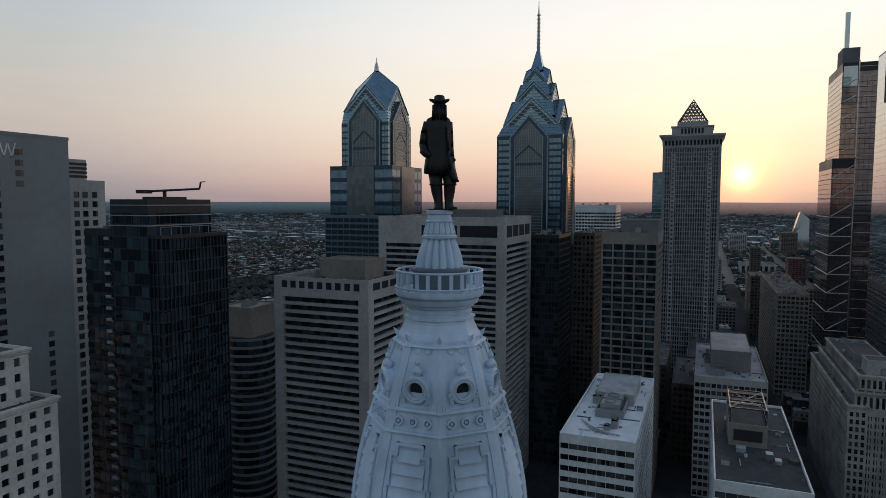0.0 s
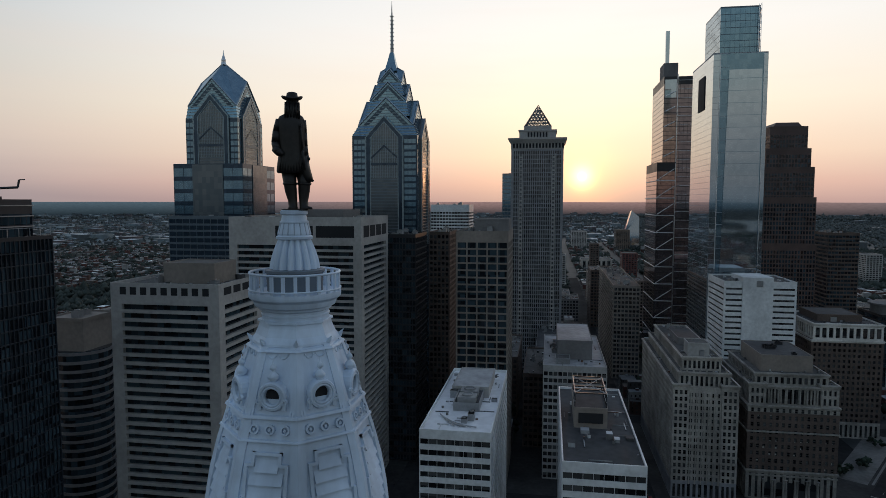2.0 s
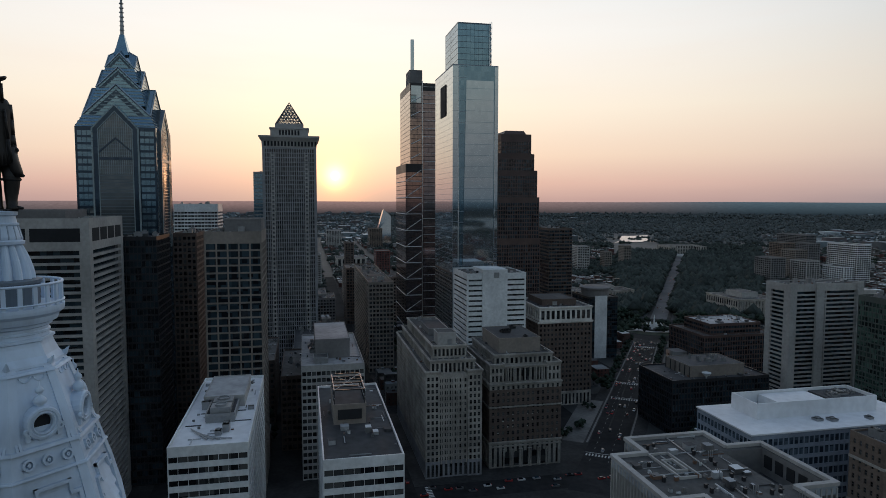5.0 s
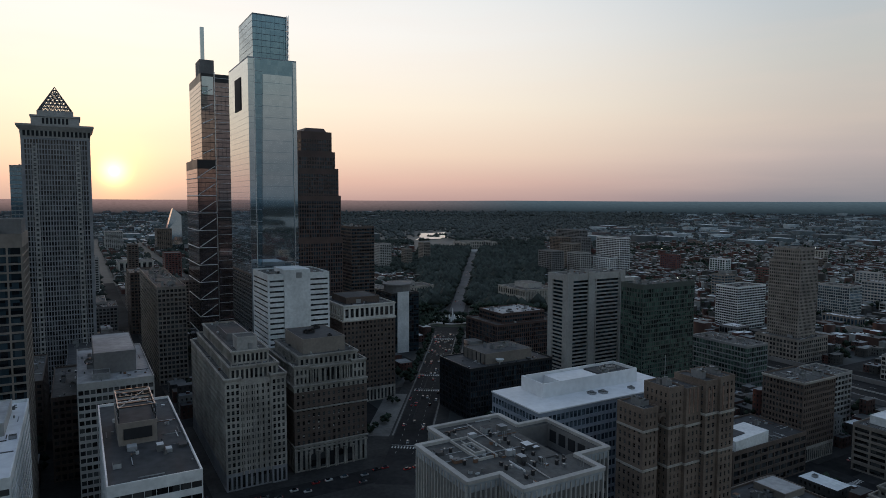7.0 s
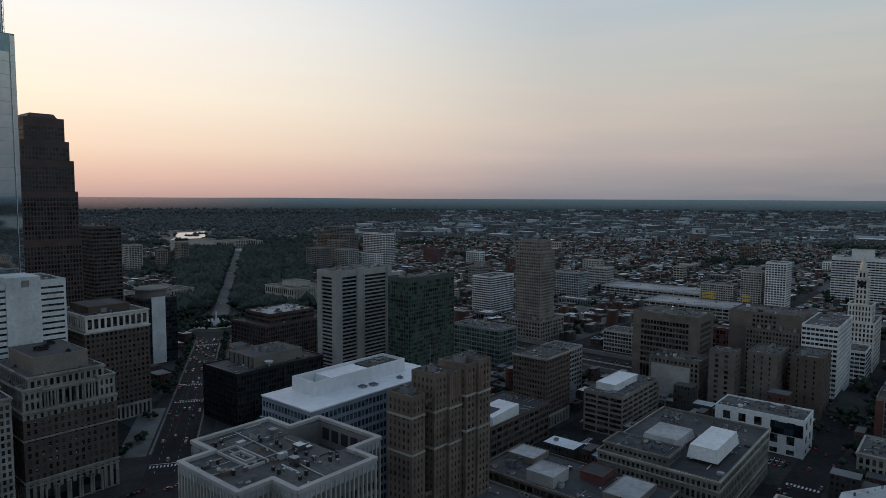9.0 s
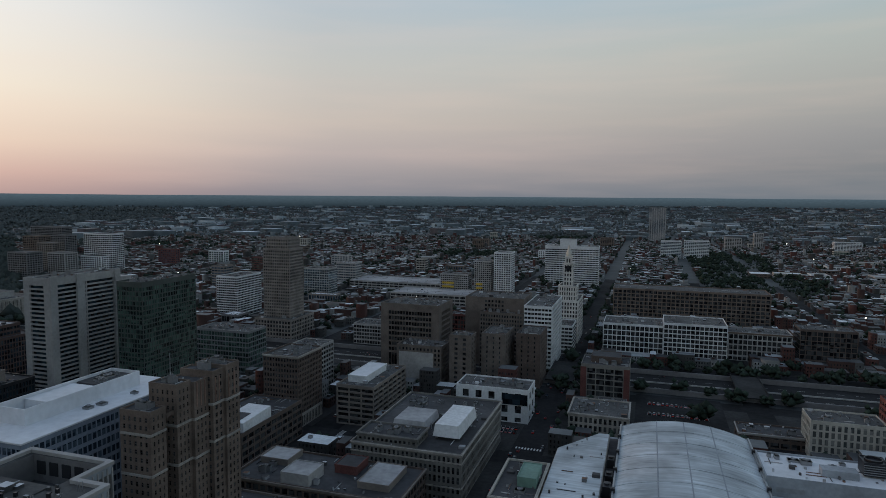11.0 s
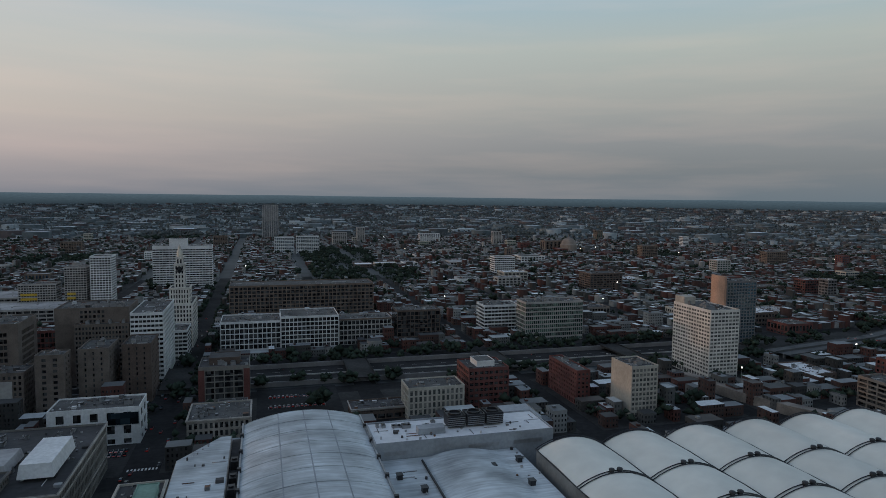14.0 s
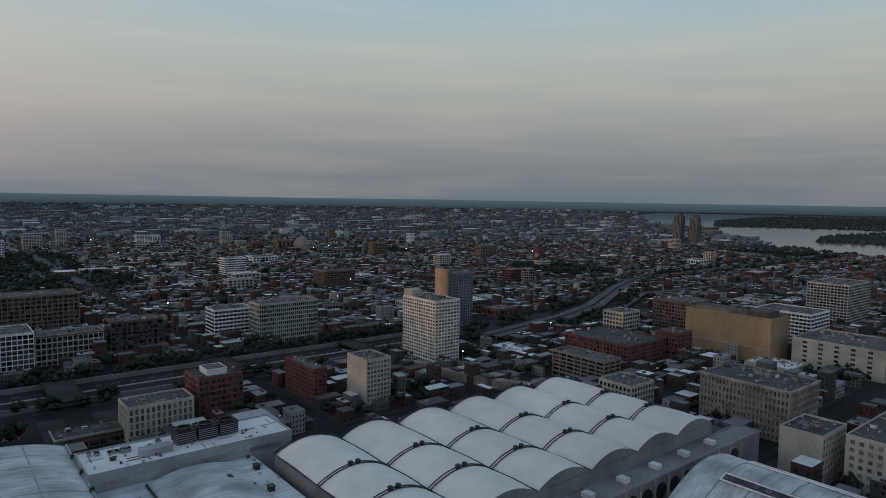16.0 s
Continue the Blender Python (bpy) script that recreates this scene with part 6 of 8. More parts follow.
t = building("office_building", "dark glass office block with satellite dish", -362, -318, 262, 336, 38, "metal_black", "glass_black", roof="roof_dark", bay=2.2, pier=0.7, span=0.9, depth=0.4, plant=0)
penthouse(t, -356, -326, 280, 322, 37, 7.5, "concrete_warm", "roof_dark")
rooftop(t, -355, -328, 284, 320, 44.6, 3, 7)
for k in range(6):
    g = Geo()
    g.box(-356 + k * 5.9, -355.4 + k * 5.9, 279.6, 280, 37, 44.4)
    part("panel_joint", g, "metal_black", t)
g = Geo()
g.lathe(-322, 290, [(0.4, 37), (0.6, 38.4), (2.2, 39.2), (3.2, 40.9), (3.0, 41.0), (1.9, 39.6), (0.2, 39.0)], 14)
part("satellite_dish", g, "white", t, "white roof-mounted satellite dish")
t = building("office_building", "dark brown two-tier office block with pale roof strip", -489, -433, 364, 435, 40, "granite_red", "glass_black", roof="roof_dark", bay=2.5, pier=0.9, span=1.0, plant=0)
building("", "", -480, -440, 374, 425, 49, "granite_red", "glass_black", z0=39, roof="roof_pale", bay=3, pier=0.6, span=1.8, base=0.3, plant=6, tower=t)
t = building("hotel_tower", "pale concrete hotel slab with recessed window columns", -357, -333, 362.2, 424, 98, "concrete", "glass_black", fl=3.1, bay=22, pier=0.9, span=1.15, depth=1.3, plant=4, edge=5, top=5)
g = Geo()
g.box(-356, -333.5, 424, 437, 0, 92)
part("end_wall", g, "concrete", t)
for ya, yb in ((361.9, 367.5), (384.0, 390.5), (419, 424)):
    g = Geo()
    g.box(-333.2, -331.6, ya, yb, 0, 99)
    part("pier", g, "concrete", t)
building("hotel_podium", "low grey hotel podium with flat roofs", -380, -310, 340, 360, 20, "concrete", bay=4, plant=5)
building("residential_tower", "dark green glass apartment tower with chequered panels", -287.3, -265.5, 375, 429.4, 97, "chequer", "glass_green", roof="roof_dark", fl=3.2, bay=2.7, pier=0.5, span=0.75, depth=0.3, plant=9, top=3.5)
building("office_building", "dark brick office block with pale stone bands", -184.5, -158, 395, 428, 50, "brick_brown", fl=3.5, bay=2.2, pier=0.8, span=1.4, trim="limestone", plant=6, base=9, base_mat="limestone")
building("office_building", "grey gridded office block with flat roof", -212, -186, 440, 500, 37, "concrete", bay=4.2, pier=0.6, span=1.3, depth=0.6)
t = building("store_building", "low dark store with white roof hut", -187, -151, 322, 388, 24, "brick_brown", roof="roof_dark", bay=6, plant=3)
g = Geo()
g.loft([[(-168, 326, z0), (-152.5, 326, z0), (-152.5, 354, z1), (-168, 354, z1)] for z0, z1 in ((23, 23), (28.5, 30))])
part("roof_hut", g, "white", t, "white roof hut with sloping top")
g = Geo()
g.loft([[(-166.5, 328, z + a), (-157, 328, z + a), (-157, 340, z + b), (-166.5, 340, z + b)] for z, a, b in ((28.55, 0.1, 0.75), (28.8, 0.1, 0.75))])
part("hut_skylight", g, "roof_dark", t)
building("office_building", "green glass office block with white end wall", -327, -271, 503, 531, 37, "metal_grey", "glass_green", fl=4, bay=3, pier=0.2, span=1.0, plant=3)
building("apartment_slab", "white apartment slab with ribbon balconies", -467, -436, 719, 773, 53, "white", fl=3.0, bay=3.2, pier=0.4, span=1.2, depth=0.7)
t = building("art_deco_tower", "tan stone art deco tower with stepped crown", -341, -308, 634, 663, 99, "tan_stone", fl=3.4, bay=2.2, pier=1.1, span=1.5, depth=0.4, plant=0)
building("", "", -338, -311, 636, 661, 111, "tan_stone", z0=98, fl=3.4, bay=2.2, pier=1.1, span=1.5, base=0.3, plant=0, tower=t)
building("", "", -345, -300, 622, 672, 24, "tan_stone", bay=3.5, pier=1.4, plant=4, tower=t)
building("apartment_tower", "white apartment tower with many balconies", -1000, -930, 1015, 1045, 79.4, "white", bay=3, pier=0.5, span=1.2, depth=0.7)
building("apartment_slab", "grey apartment slab among trees", -1400, -1300, 1232, 1262, 76, "concrete_dark", bay=4, pier=0.7, span=1.4)
building("office_building", "pale school block with gridded front", -235, -195, 640, 668, 22, "concrete", bay=3, pier=0.5, span=1.2)
building("exhibition_hall", "long low grey hall with flat roof", -300, -160, 900, 960, 16, "concrete", roof="roof_pale", bay=8, plant=7)
building("exhibition_hall", "long low pale warehouse with flat roof", -420, -250, 1010, 1080, 15, "concrete", roof="roof_pale", bay=8, plant=7)
building("apartment_block", "brown apartment block beside a blue glass one", -480, -450, 905, 930, 45, "brick_brown", bay=3)
building("apartment_block", "blue grey gridded apartment block", -447, -405, 905, 935, 45, "concrete", "glass_blue", bay=3, pier=0.6, span=1.0)

# hospital group
t = building("hospital_block", "tan brick hospital block with a recessed window grid", -162, -108, 544, 584, 63, "brick_hospital", fl=4.2, bay=2.6, pier=0.3, span=1.5, depth=0.9, edge=7, plant=8, top=6, base=20)
building("", "", -136, -97, 517, 543, 34, "brick_hospital", fl=3.8, bay=3, pier=1.5, span=1.6, plant=3, tower=t)
g = Geo()
g.box(-134, -104, 516.4, 517.2, 6, 28)
part("blank_panel", g, "concrete", t)
building("hospital_tower", "slender tan brick hospital tower", -89, -71, 513, 530, 46, "brick_hospital", fl=3.6, bay=6, pier=4.2, span=1.8, plant=4)
building("hospital_tower", "brown hospital tower with window column", -66, -46, 527, 563, 46, "brick_hospital", fl=3.6, bay=6, pier=4.2, span=1.8, plant=4)
building("hospital_tower", "dark brown hospital tower beside the avenue", -40, -20, 541, 577, 45, "brick_brown", fl=3.6, bay=6, pier=4.2, span=1.8, plant=4)
t = building("hospital_slab", "tall tan hospital slab with blank side", -100, -45, 599, 640, 64, "brick_hospital", fl=3.7, bay=3, pier=1.2, span=1.6, plant=6, edge=18)
building("", "", -84, -44, 590, 600, 52, "brick_hospital", fl=3.7, bay=2.4, pier=1.0, span=1.6, plant=4, tower=t)
building("hospital_wing", "white striped hospital wing by the avenue", -43, -18, 590, 660, 60, "white", fl=3.7, bay=3, pier=0.4, span=1.8, plant=3)
t = building("clinic_building", "low white building with dark display window", -66, -14, 455, 482, 24, "white", fl=6, bay=9, pier=5, span=3.4, plant=6, roof="roof_grey")
g = Geo()
g.box(-32, -14.5, 454.4, 455.1, 13, 20.5)
part("display_window", g, "glass_black", t)
t = building("school_building", "old grey stone school with white roof boxes", -86, -25, 327, 418, 27, "cream_dark", fl=4.1, bay=2.5, pier=1.1, span=1.5, roof="roof_dark", trim="limestone", plant=6, single=True)
for x0, x1, y0, y1, hh, mat in ((-72, -52, 350, 374, 4.5, "roof_pale"), (-46, -31, 344, 380, 6.5, "white")):
    g = Geo()
    g.loft([[(x0, y0, 28), (x1, y0, 28), (x1, y1, 28), (x0, y1, 28)], [(x0 + 1, y0 + 1, 28 + hh), (x1 - 1, y0 + 1, 28 + hh), (x1 - 1, y1 - 1, 28 + hh), (x0 + 1, y1 - 1, 28 + hh)]])
    part("roof_box", g, mat, t)
building("", "", -84, -50, 330, 348, 31, "cream_dark", z0=26, fl=3.4, bay=2.5, pier=1.0, span=1.2, base=0.4, plant=5, tower=t, roof="roof_dark", trim="cream_dark")
for z in (8.5, 21.5):
    for a, b, c, d in ((-86.4, -24.6, 326.6, 327.05), (-25.05, -24.6, 327.05, 418)):
        g = Geo()
        g.box(a, b, c, d, z, z + 0.7, bottom=True)
        part("string_course", g, "limestone", t)
rooftop(t, -84, -30, 380, 415, 26, 77, 14, 2.0)
t = building("parking_garage", "tan parking garage with white roof hut", -140, -112, 415, 475, 28, "concrete_warm", fl=3.4, bay=9, pier=0.8, span=1.2, depth=1.0, plant=3)
penthouse(t, -136, -122, 425, 462, 27, 4.5, "white", "roof_white")
building("arts_building", "low grey arts building with cluttered roof", -122, -38, 236, 276, 18, "concrete_warm", roof="roof_dark", bay=5, plant=12)
t = building("arts_building", "low dark arts annex with white roof huts", -130, -42, 283, 321, 20, "brick_brown", roof="roof_dark", bay=4, plant=12, trim="concrete_warm")
penthouse(t, -103, -88, 285, 300, 19, 5.5, "concrete", "roof_pale")
penthouse(t, -84, -72, 304, 318, 19, 4.0, "brick_red", "roof_dark")
penthouse(t, -66, -50, 292, 316, 19, 3.0, "concrete_warm", "roof_pale")
penthouse(t, -126, -110, 303, 318, 19, 3.0, "concrete_warm", "roof_pale")
t = building("corner_building", "narrow cream building with green copper roof hut", 2.5, 21, 272, 312, 35, "cream", bay=4, pier=1.8, plant=4, trim="cream", roof="roof_dark")
penthouse(t, 11.5, 19.5, 286, 302, 34, 4, "copper", "copper")

# avenue north
t = building("state_building", "wide white office slab with ribbon windows", -110, -19, 1146, 1172, 73, "white", fl=3.6, bay=3.4, pier=0.25, span=1.8, depth=0.4, plant=0, top=5)
penthouse(t, -85, -58, 1150, 1168, 72, 12, "white")
t = building("newspaper_tower", "white stepped newspaper building with clock tower", -33, -8, 719, 770, 46, "marble", fl=4, bay=3, pier=1.4, span=1.6, plant=0)
for x0, x1, y0, y1, z0, h in ((-30, -11, 721, 745, 45, 62), (-25.5, -15.5, 724, 736, 61, 86), (-24, -17, 726, 734, 85, 93)):
    building("", "", x0, x1, y0, y1, h, "marble", z0=z0, fl=4, bay=2.6, pier=1.4, span=1.6, base=0.3, plant=0, tower=t, trim="marble")
g = Geo()
g.lathe(-20.5, 730, [(3.0, 92), (2.9, 97), (2.0, 99.5), (1.2, 101), (1.2, 103), (0.2, 105.5)], 12)
part("cupola", g, "cupola_gold", t)
g = Geo()
g.tube((-20.5, 723.7, 80), (-20.5, 724.1, 80), 3.2, 20)
part("clock_face", g, "glass_dark", t)
building("office_building", "white banded office building on the avenue", -32, -8, 667, 702, 29, "white", fl=3.6, bay=4, pier=0.4, span=1.6)
building("apartment_tower", "white apartment tower with dark bays", -161, -135, 974, 1005, 73, "white", fl=3.2, bay=3.4, pier=1.0, span=1.3)
for x0, x1, h in ((-250, -205, 36), (-195, -168, 58)):
    t = building("apartment_block", "grey apartment block with yellow accent panels", x0, x1, 985, 1010, h, "concrete", "glass_dark", fl=3.2, bay=3.2, pier=0.8, span=1.3)
    for k in range(3):
        g = Geo()
        g.box(x0 + 3, x0 + (x1 - x0) * 0.5, 984.6, 985.1, 8 + k * 6, 11 + k * 6)
        part("accent_panel", g, "yellow", t)
building("loft_building", "long tan brick loft building with big windows", 21, 201, 855, 900, 44, "brick_tan", fl=4.6, bay=5.2, pier=1.1, span=1.3, depth=0.4, plant=12)
building("loft_building", "white gridded loft building with arched bays", 21, 78, 676, 718, 33, "white", fl=4.4, bay=4.4, pier=0.7, span=1.0, depth=0.5, plant=5)
building("loft_building", "white gridded loft building facing the expressway", 78, 135, 673, 718, 37, "white", fl=4.1, bay=4.0, pier=0.6, span=1.0, depth=0.5, plant=5)
building("loft_building", "pale loft building with orange roof edge", 138, 194, 696, 725, 28, "concrete", fl=4.4, bay=4.4, pier=0.9, span=1.3, plant=4, trim="brick_tan")
building("loft_building", "dark frame loft building with large windows", 201, 249, 700, 730, 34, "brick_brown", fl=4.2, bay=4.6, pier=0.6, span=0.7, plant=4)
building("office_building", "white banded office building near the expressway", 303, 345, 707, 735, 35, "white", fl=4, bay=4, pier=0.4, span=1.7, plant=5)
building("office_building", "green glass office building with white grid", 336, 405, 666, 692, 44, "concrete", "glass_green", fl=4.2, bay=2.4, pier=0.5, span=1.3, plant=6)
t = building("brick_building", "brick and white framed corner building with large windows", 15, 51, 519, 550, 30, "cream_dark", fl=3.8, bay=6.2, pier=0.8, span=0.8, plant=6, roof="roof_dark", edge=4.4, top=3.0)
for a, b, c, d in ((14.8, 19.2, 518.8, 519.0), (46.8, 51.2, 518.8, 519.0), (14.8, 15.0, 519.0, 523.4), (14.8, 15.0, 545.8, 550.2)):
    g = Geo()
    g.box(a, b, c, d, 0, 27.5)
    part("brick_pier", g, "brick_red", t)
penthouse(t, 22, 44, 528, 546, 29, 5, "brick_brown", "roof_dark")
building("stone_building", "grey stone building with balustrade roof", 15, 53, 440, 475, 17, "limestone", fl=4, bay=3, pier=1.3, plant=6, trim="limestone")
t = building("brick_building", "dark red brick office block with dark windows", 205.6, 237, 463, 493, 32, "brick_red", fl=4, bay=4, pier=0.9, span=2.0, roof="roof_dark", plant=0, single=True)
penthouse(t, 214, 228, 470, 486, 31, 4, "white")
building("art_deco_building", "cream art deco block with vertical piers", 158, 199, 452, 476, 24, "cream", "glass_pale", fl=3.7, bay=3.2, pier=1.4, span=1.0, plant=4, base=4)
building("apartment_tower", "cream apartment tower with blank flank", 314, 335.5, 421, 449, 38, "cream", "glass_pale", fl=3.2, bay=2.8, pier=0.8, span=1.3, plant=6, blank="w", roof="roof_dark")
building("apartment_stair", "low brick annex of the cream apartment tower", 318, 332, 449.5, 462, 14, "brick_brown", bay=4, plant=1)
t = building("apartment_tower", "tall cream apartment tower with gridded balconies", 433, 463, 490, 542, 62, "marble", "glass_pale", fl=3.1, bay=3.6, pier=0.9, span=1.5, depth=0.4, plant=5)
g = Geo()
g.box(434, 446, 528, 541.5, 60, 68)
part("stair_head", g, "cream", t)
t = building("apartment_tower", "blue grey tower with blank wall coloured sunset pink", 548, 587, 610, 633, 69, "concrete_dark", "glass_blue", fl=3.3, bay=4, pier=1.0, span=1.0, plant=5)
g = Geo()
g.box(545.5, 548.2, 611, 633, 0, 74)
part("blank_wall", g, "pink_render", t)
building("brick_building", "red brick row block with white flank", 289.5, 301, 457, 506, 27, "brick_red", fl=3.3, bay=3, pier=1.6, plant=3)
t = thing("warehouse_block", "large tan windowless warehouse block", "building", 721, 347)
g = Geo()
g.box(701, 741, 302, 392, 0, 45, 0, 1)
part("wall", g, ["tan_panel", "roof_dark"], t)
g = Geo()
g.loft([[(701 - o, 302 - o, z), (741 + o, 302 - o, z), (741 + o, 392 + o, z), (701 - o, 392 + o, z)] for o, z in ((0.02, 44), (0.4, 44.2), (0.4, 46), (-0.6, 46), (-0.6, 45))], cap=False)
part("parapet", g, "tan_panel", t)
g = Geo()
g.box(700.6, 701.1, 302, 392, 15, 15.6, bottom=True)
part("string_course", g, "concrete", t)
penthouse(t, 708, 736, 310, 330, 45, 5, "brick_brown", "roof_dark")
penthouse(t, 708, 728, 350, 384, 45, 3.5, "concrete_warm", "roof_dark")
rooftop(t, 704, 738, 304, 390, 45, 14, 12)
building("brick_building", "brown brick loft with rows of windows", 642, 668, 365, 391, 28, "brick_red", fl=3.8, bay=3.2, pier=1.4, plant=4)
building("department_store", "tan stone store with heavy cornice", 497, 543, 198.5, 261, 36, "tan_stone", "glass_pale", roof="roof_dark", fl=4.4, bay=2.7, pier=1.2, span=1.7, depth=0.7, trim="limestone", plant=12)
building("office_building", "cream blank-sided office block with dark roof", 441, 475, 158, 181, 31, "cream", blank="w", fl=3.8, bay=4, pier=1.9, span=1.9, roof="roof_dark", plant=6)
building("office_building", "white office block with dark roof and square windows", 450, 520, 90, 150, 33, "cream", "glass_pale", fl=4, bay=4.4, pier=2.2, span=2.0, roof="roof_dark", plant=10)
building("parking_garage", "tan concrete parking deck with open sides", 502, 526, 349, 406, 24, "concrete_warm", fl=3.4, bay=8, pier=0.8, span=1.1, depth=1.0, plant=2)
building("brick_building", "long dark red brick warehouse", 576, 640, 377, 454, 22, "brick_red", bay=4, pier=1.8, plant=8, roof="roof_dark")
building("office_building", "long cream building with blank walls", 721, 790, 211, 290, 29, "cream", bay=14, pier=10, span=2.4, plant=9)
building("office_building", "white banded office block behind the warehouse", 790, 840, 300, 360, 42, "white", bay=4, pier=0.5, span=1.7)
building("office_building", "grey gridded office block", 980, 1060, 330, 380, 56, "concrete", bay=4, pier=0.8, span=1.4)
building("brick_building", "large brown brick block beside the warehouse", 760, 810, 420, 470, 40, "brick_brown", bay=4)
building("brick_building", "white small-windowed block with flat roof", 470, 500, 300, 330, 20, "cream", bay=3.4, pier=1.4)
for x, y, h in ((2412, 1424, 108), (2442, 1372, 104)):
    t = building("apartment_tower", "tall grey-brown riverside apartment tower", x - 16, x + 16, y - 16, y + 16, h, "tower_grey", bay=4, pier=1.2, span=1.2)
    building("", "", x - 10, x + 10, y - 10, y + 10, h + 9, "tower_grey", z0=h - 1, bay=4, base=0.3, plant=0, tower=t)


def convention_hall():
    """White vaulted hall with a seamed roof, and the flat roofs beside it."""
    t = thing("convention_hall", "white vaulted convention hall with seamed metal roof", "building", 81, 286)
    g = Geo()
    g.box(51, 112, 190, 371, 0, 35.4)
    part("wall", g, "white", t)
    n = 14

    def arc(y, o=0.0):
        return [(51 + 61 * i / n, y, 35.4 + o + 5.7 * math.sin(math.pi * i / n) ** 0.8) for i in range(n + 1)]

    strips = np.linspace(190, 371, 13)
    for a, b in zip(strips, strips[1:]):
        g = Geo()
        g.loft([arc(a), arc(b)], cap=False, close=False)
        part("roof_sheet", g, "metal_roof", t, smooth=True)
    for y in strips[1:]:
        g = Geo()
        g.loft([arc(y - 0.12, 0.02), arc(y - 0.1, 0.22), arc(y + 0.1, 0.22), arc(y + 0.12, 0.02)], cap=False, close=False)
        part("roof_seam", g, "metal_roof", t)
    for i in (4, 7, 10):
        g = Geo()
        a, b = arc(190, 0.06)[i], arc(371, 0.06)[i]
        g.face([(a[0] - 0.3, *a[1:]), (a[0] + 0.3, *a[1:]), (b[0] + 0.3, *b[1:]), (b[0] - 0.3, *b[1:])])
        part("roof_joint", g, "grey_panel", t)
    for y in (190, 371):
        g = Geo()
        g.face(arc(y))
        part("gable_end", g, "white", t)
    for x in (50.3, 112.0):
        g = Geo()
        g.box(x, x + 0.7, 190, 371.5, 33.6, 36.4)
        part("gutter", g, "metal_grey", t)
        for y in np.arange(205, 370, 21):
            g = Geo()
            g.box(x - 0.5, x + 1.2, y, y + 1.6, 35.4, 37.5)
            part("roof_vent", g, "metal_black", t)
    t = thing("hall_annex", "flat white roofed annex beside the vaulted hall", "building", 33, 290)
    g = Geo()
    g.prism([(22, 190), (45.5, 190), (45.5, 362), (40, 362), (22, 335)], 0, 33.5)
    part("wall", g, "limestone", t)
    g = Geo()
    g.prism([(22.4, 190.4), (45.1, 190.4), (45.1, 361), (40.2, 361), (22.4, 334.6)], 33.4, 33.9)
    part("roof", g, "metal_roof", t)
    for k in range(8):
        g = Geo()
        y = 215 + k * 16
        g.box(46.3, 49.3, y, y + 6, 30, 33 + (k % 3))
        g.lathe(47.8, y + 3, [(1.2, 33 + k % 3), (1.2, 33.7 + k % 3)], 10)
        part("rooftop_unit", g, "metal_black", t)
    g = Geo()
    g.box(45.5, 50.3, 190, 366, 0, 30)
    part("service_deck", g, "roof_dark", t)
    # grey service block with cooling towers
    t = thing("service_block", "long grey service block with dark cooling towers", "building", 160, 335)
    g = Geo()
    g.box(112.8, 206, 322, 352, 0, 37)
    g.ring(112.8, 206, 322, 352, 37, 38, 0.5)
    g.box(192, 210, 345, 368, 0, 36)
    g.box(136, 150, 330, 336, 37, 40.5)
    part("wall", g, "grey_panel", t)
    g = Geo()
    g.face([(113.4, 322.6, 37.2), (205.4, 322.6, 37.2), (205.4, 351.4, 37.2), (113.4, 351.4, 37.2)])
    part("roof", g, "roof_white", t)
    for k in range(3):
        g = Geo()
        x = 153 + k * 10.5
        g.box(x, x + 9, 335, 344, 38.0, 43.5)
        g.ring(x - 0.2, x + 9.2, 334.8, 344.2, 43.0, 44.0, 0.4)
        g.lathe(x + 4.5, 339.5, [(3.6, 43.5), (3.6, 44.6), (3.1, 44.6), (3.1, 43.6)], 14)
        part("cooling_tower", g, "metal_black", t)
        g = Geo()
        for q in range(5):
            g.box(x - 0.15, x + 9.15, 334.7, 334.95, 38.6 + q, 38.9 + q, bottom=True)
        part("louvre", g, "metal_grey", t)
    for x0, x1 in ((117, 128), (160, 176), (184, 200)):
        g = Geo()
        g.box(x0, x1, 321.7, 322.1, 31.5, 33.5)
        part("louvre", g, "metal_grey", t)
    rooftop(t, 114, 150, 338, 351, 37.2, 21, 8, 2.5)
    # low white roofs
    t = thing("lobby_roof", "low white roofed lobby with shallow vault", "building", 150, 260)
    g = Geo()
    g.box(112.8, 185, 190, 321.5, 0, 29.5)
    part("wall", g, "grey_panel", t)
    g = Geo()
    g.face([(113, 190.2, 29.6), (184.8, 190.2, 29.6), (184.8, 321.3, 29.6), (113, 321.3, 29.6)])
    part("roof", g, "metal_roof", t)
    g = Geo()
    rows = []
    for y in (240, 319):
        rows.append([(136 + 38 * i / 8, y, 29.7 + 3.2 * math.sin(math.pi * i / 8)) for i in range(9)])
    g.loft(rows, cap=False, close=False)
    g.face(rows[0])
    part("shallow_vault", g, "metal_roof", t, smooth=True)
    g = Geo()
    g.tube((134.5, 235, 30.2), (134.5, 316, 30.2), 0.6, 6)
    part("gutter", g, "metal_black", t)
    for k, (x, y) in enumerate(((120, 300), (128, 285), (140, 262), (165, 300), (176, 280), (180, 305))):
        g = Geo()
        g.box(x - 1.2, x + 1.2, y - 1.5, y + 1.5, 29.6, 31.8)
        g.box(x - 1.5, x + 1.5, y - 1.8, y + 1.8, 31.6, 32.0, bottom=True)
        part("roof_vent", g, "metal_black", t)


convention_hall()


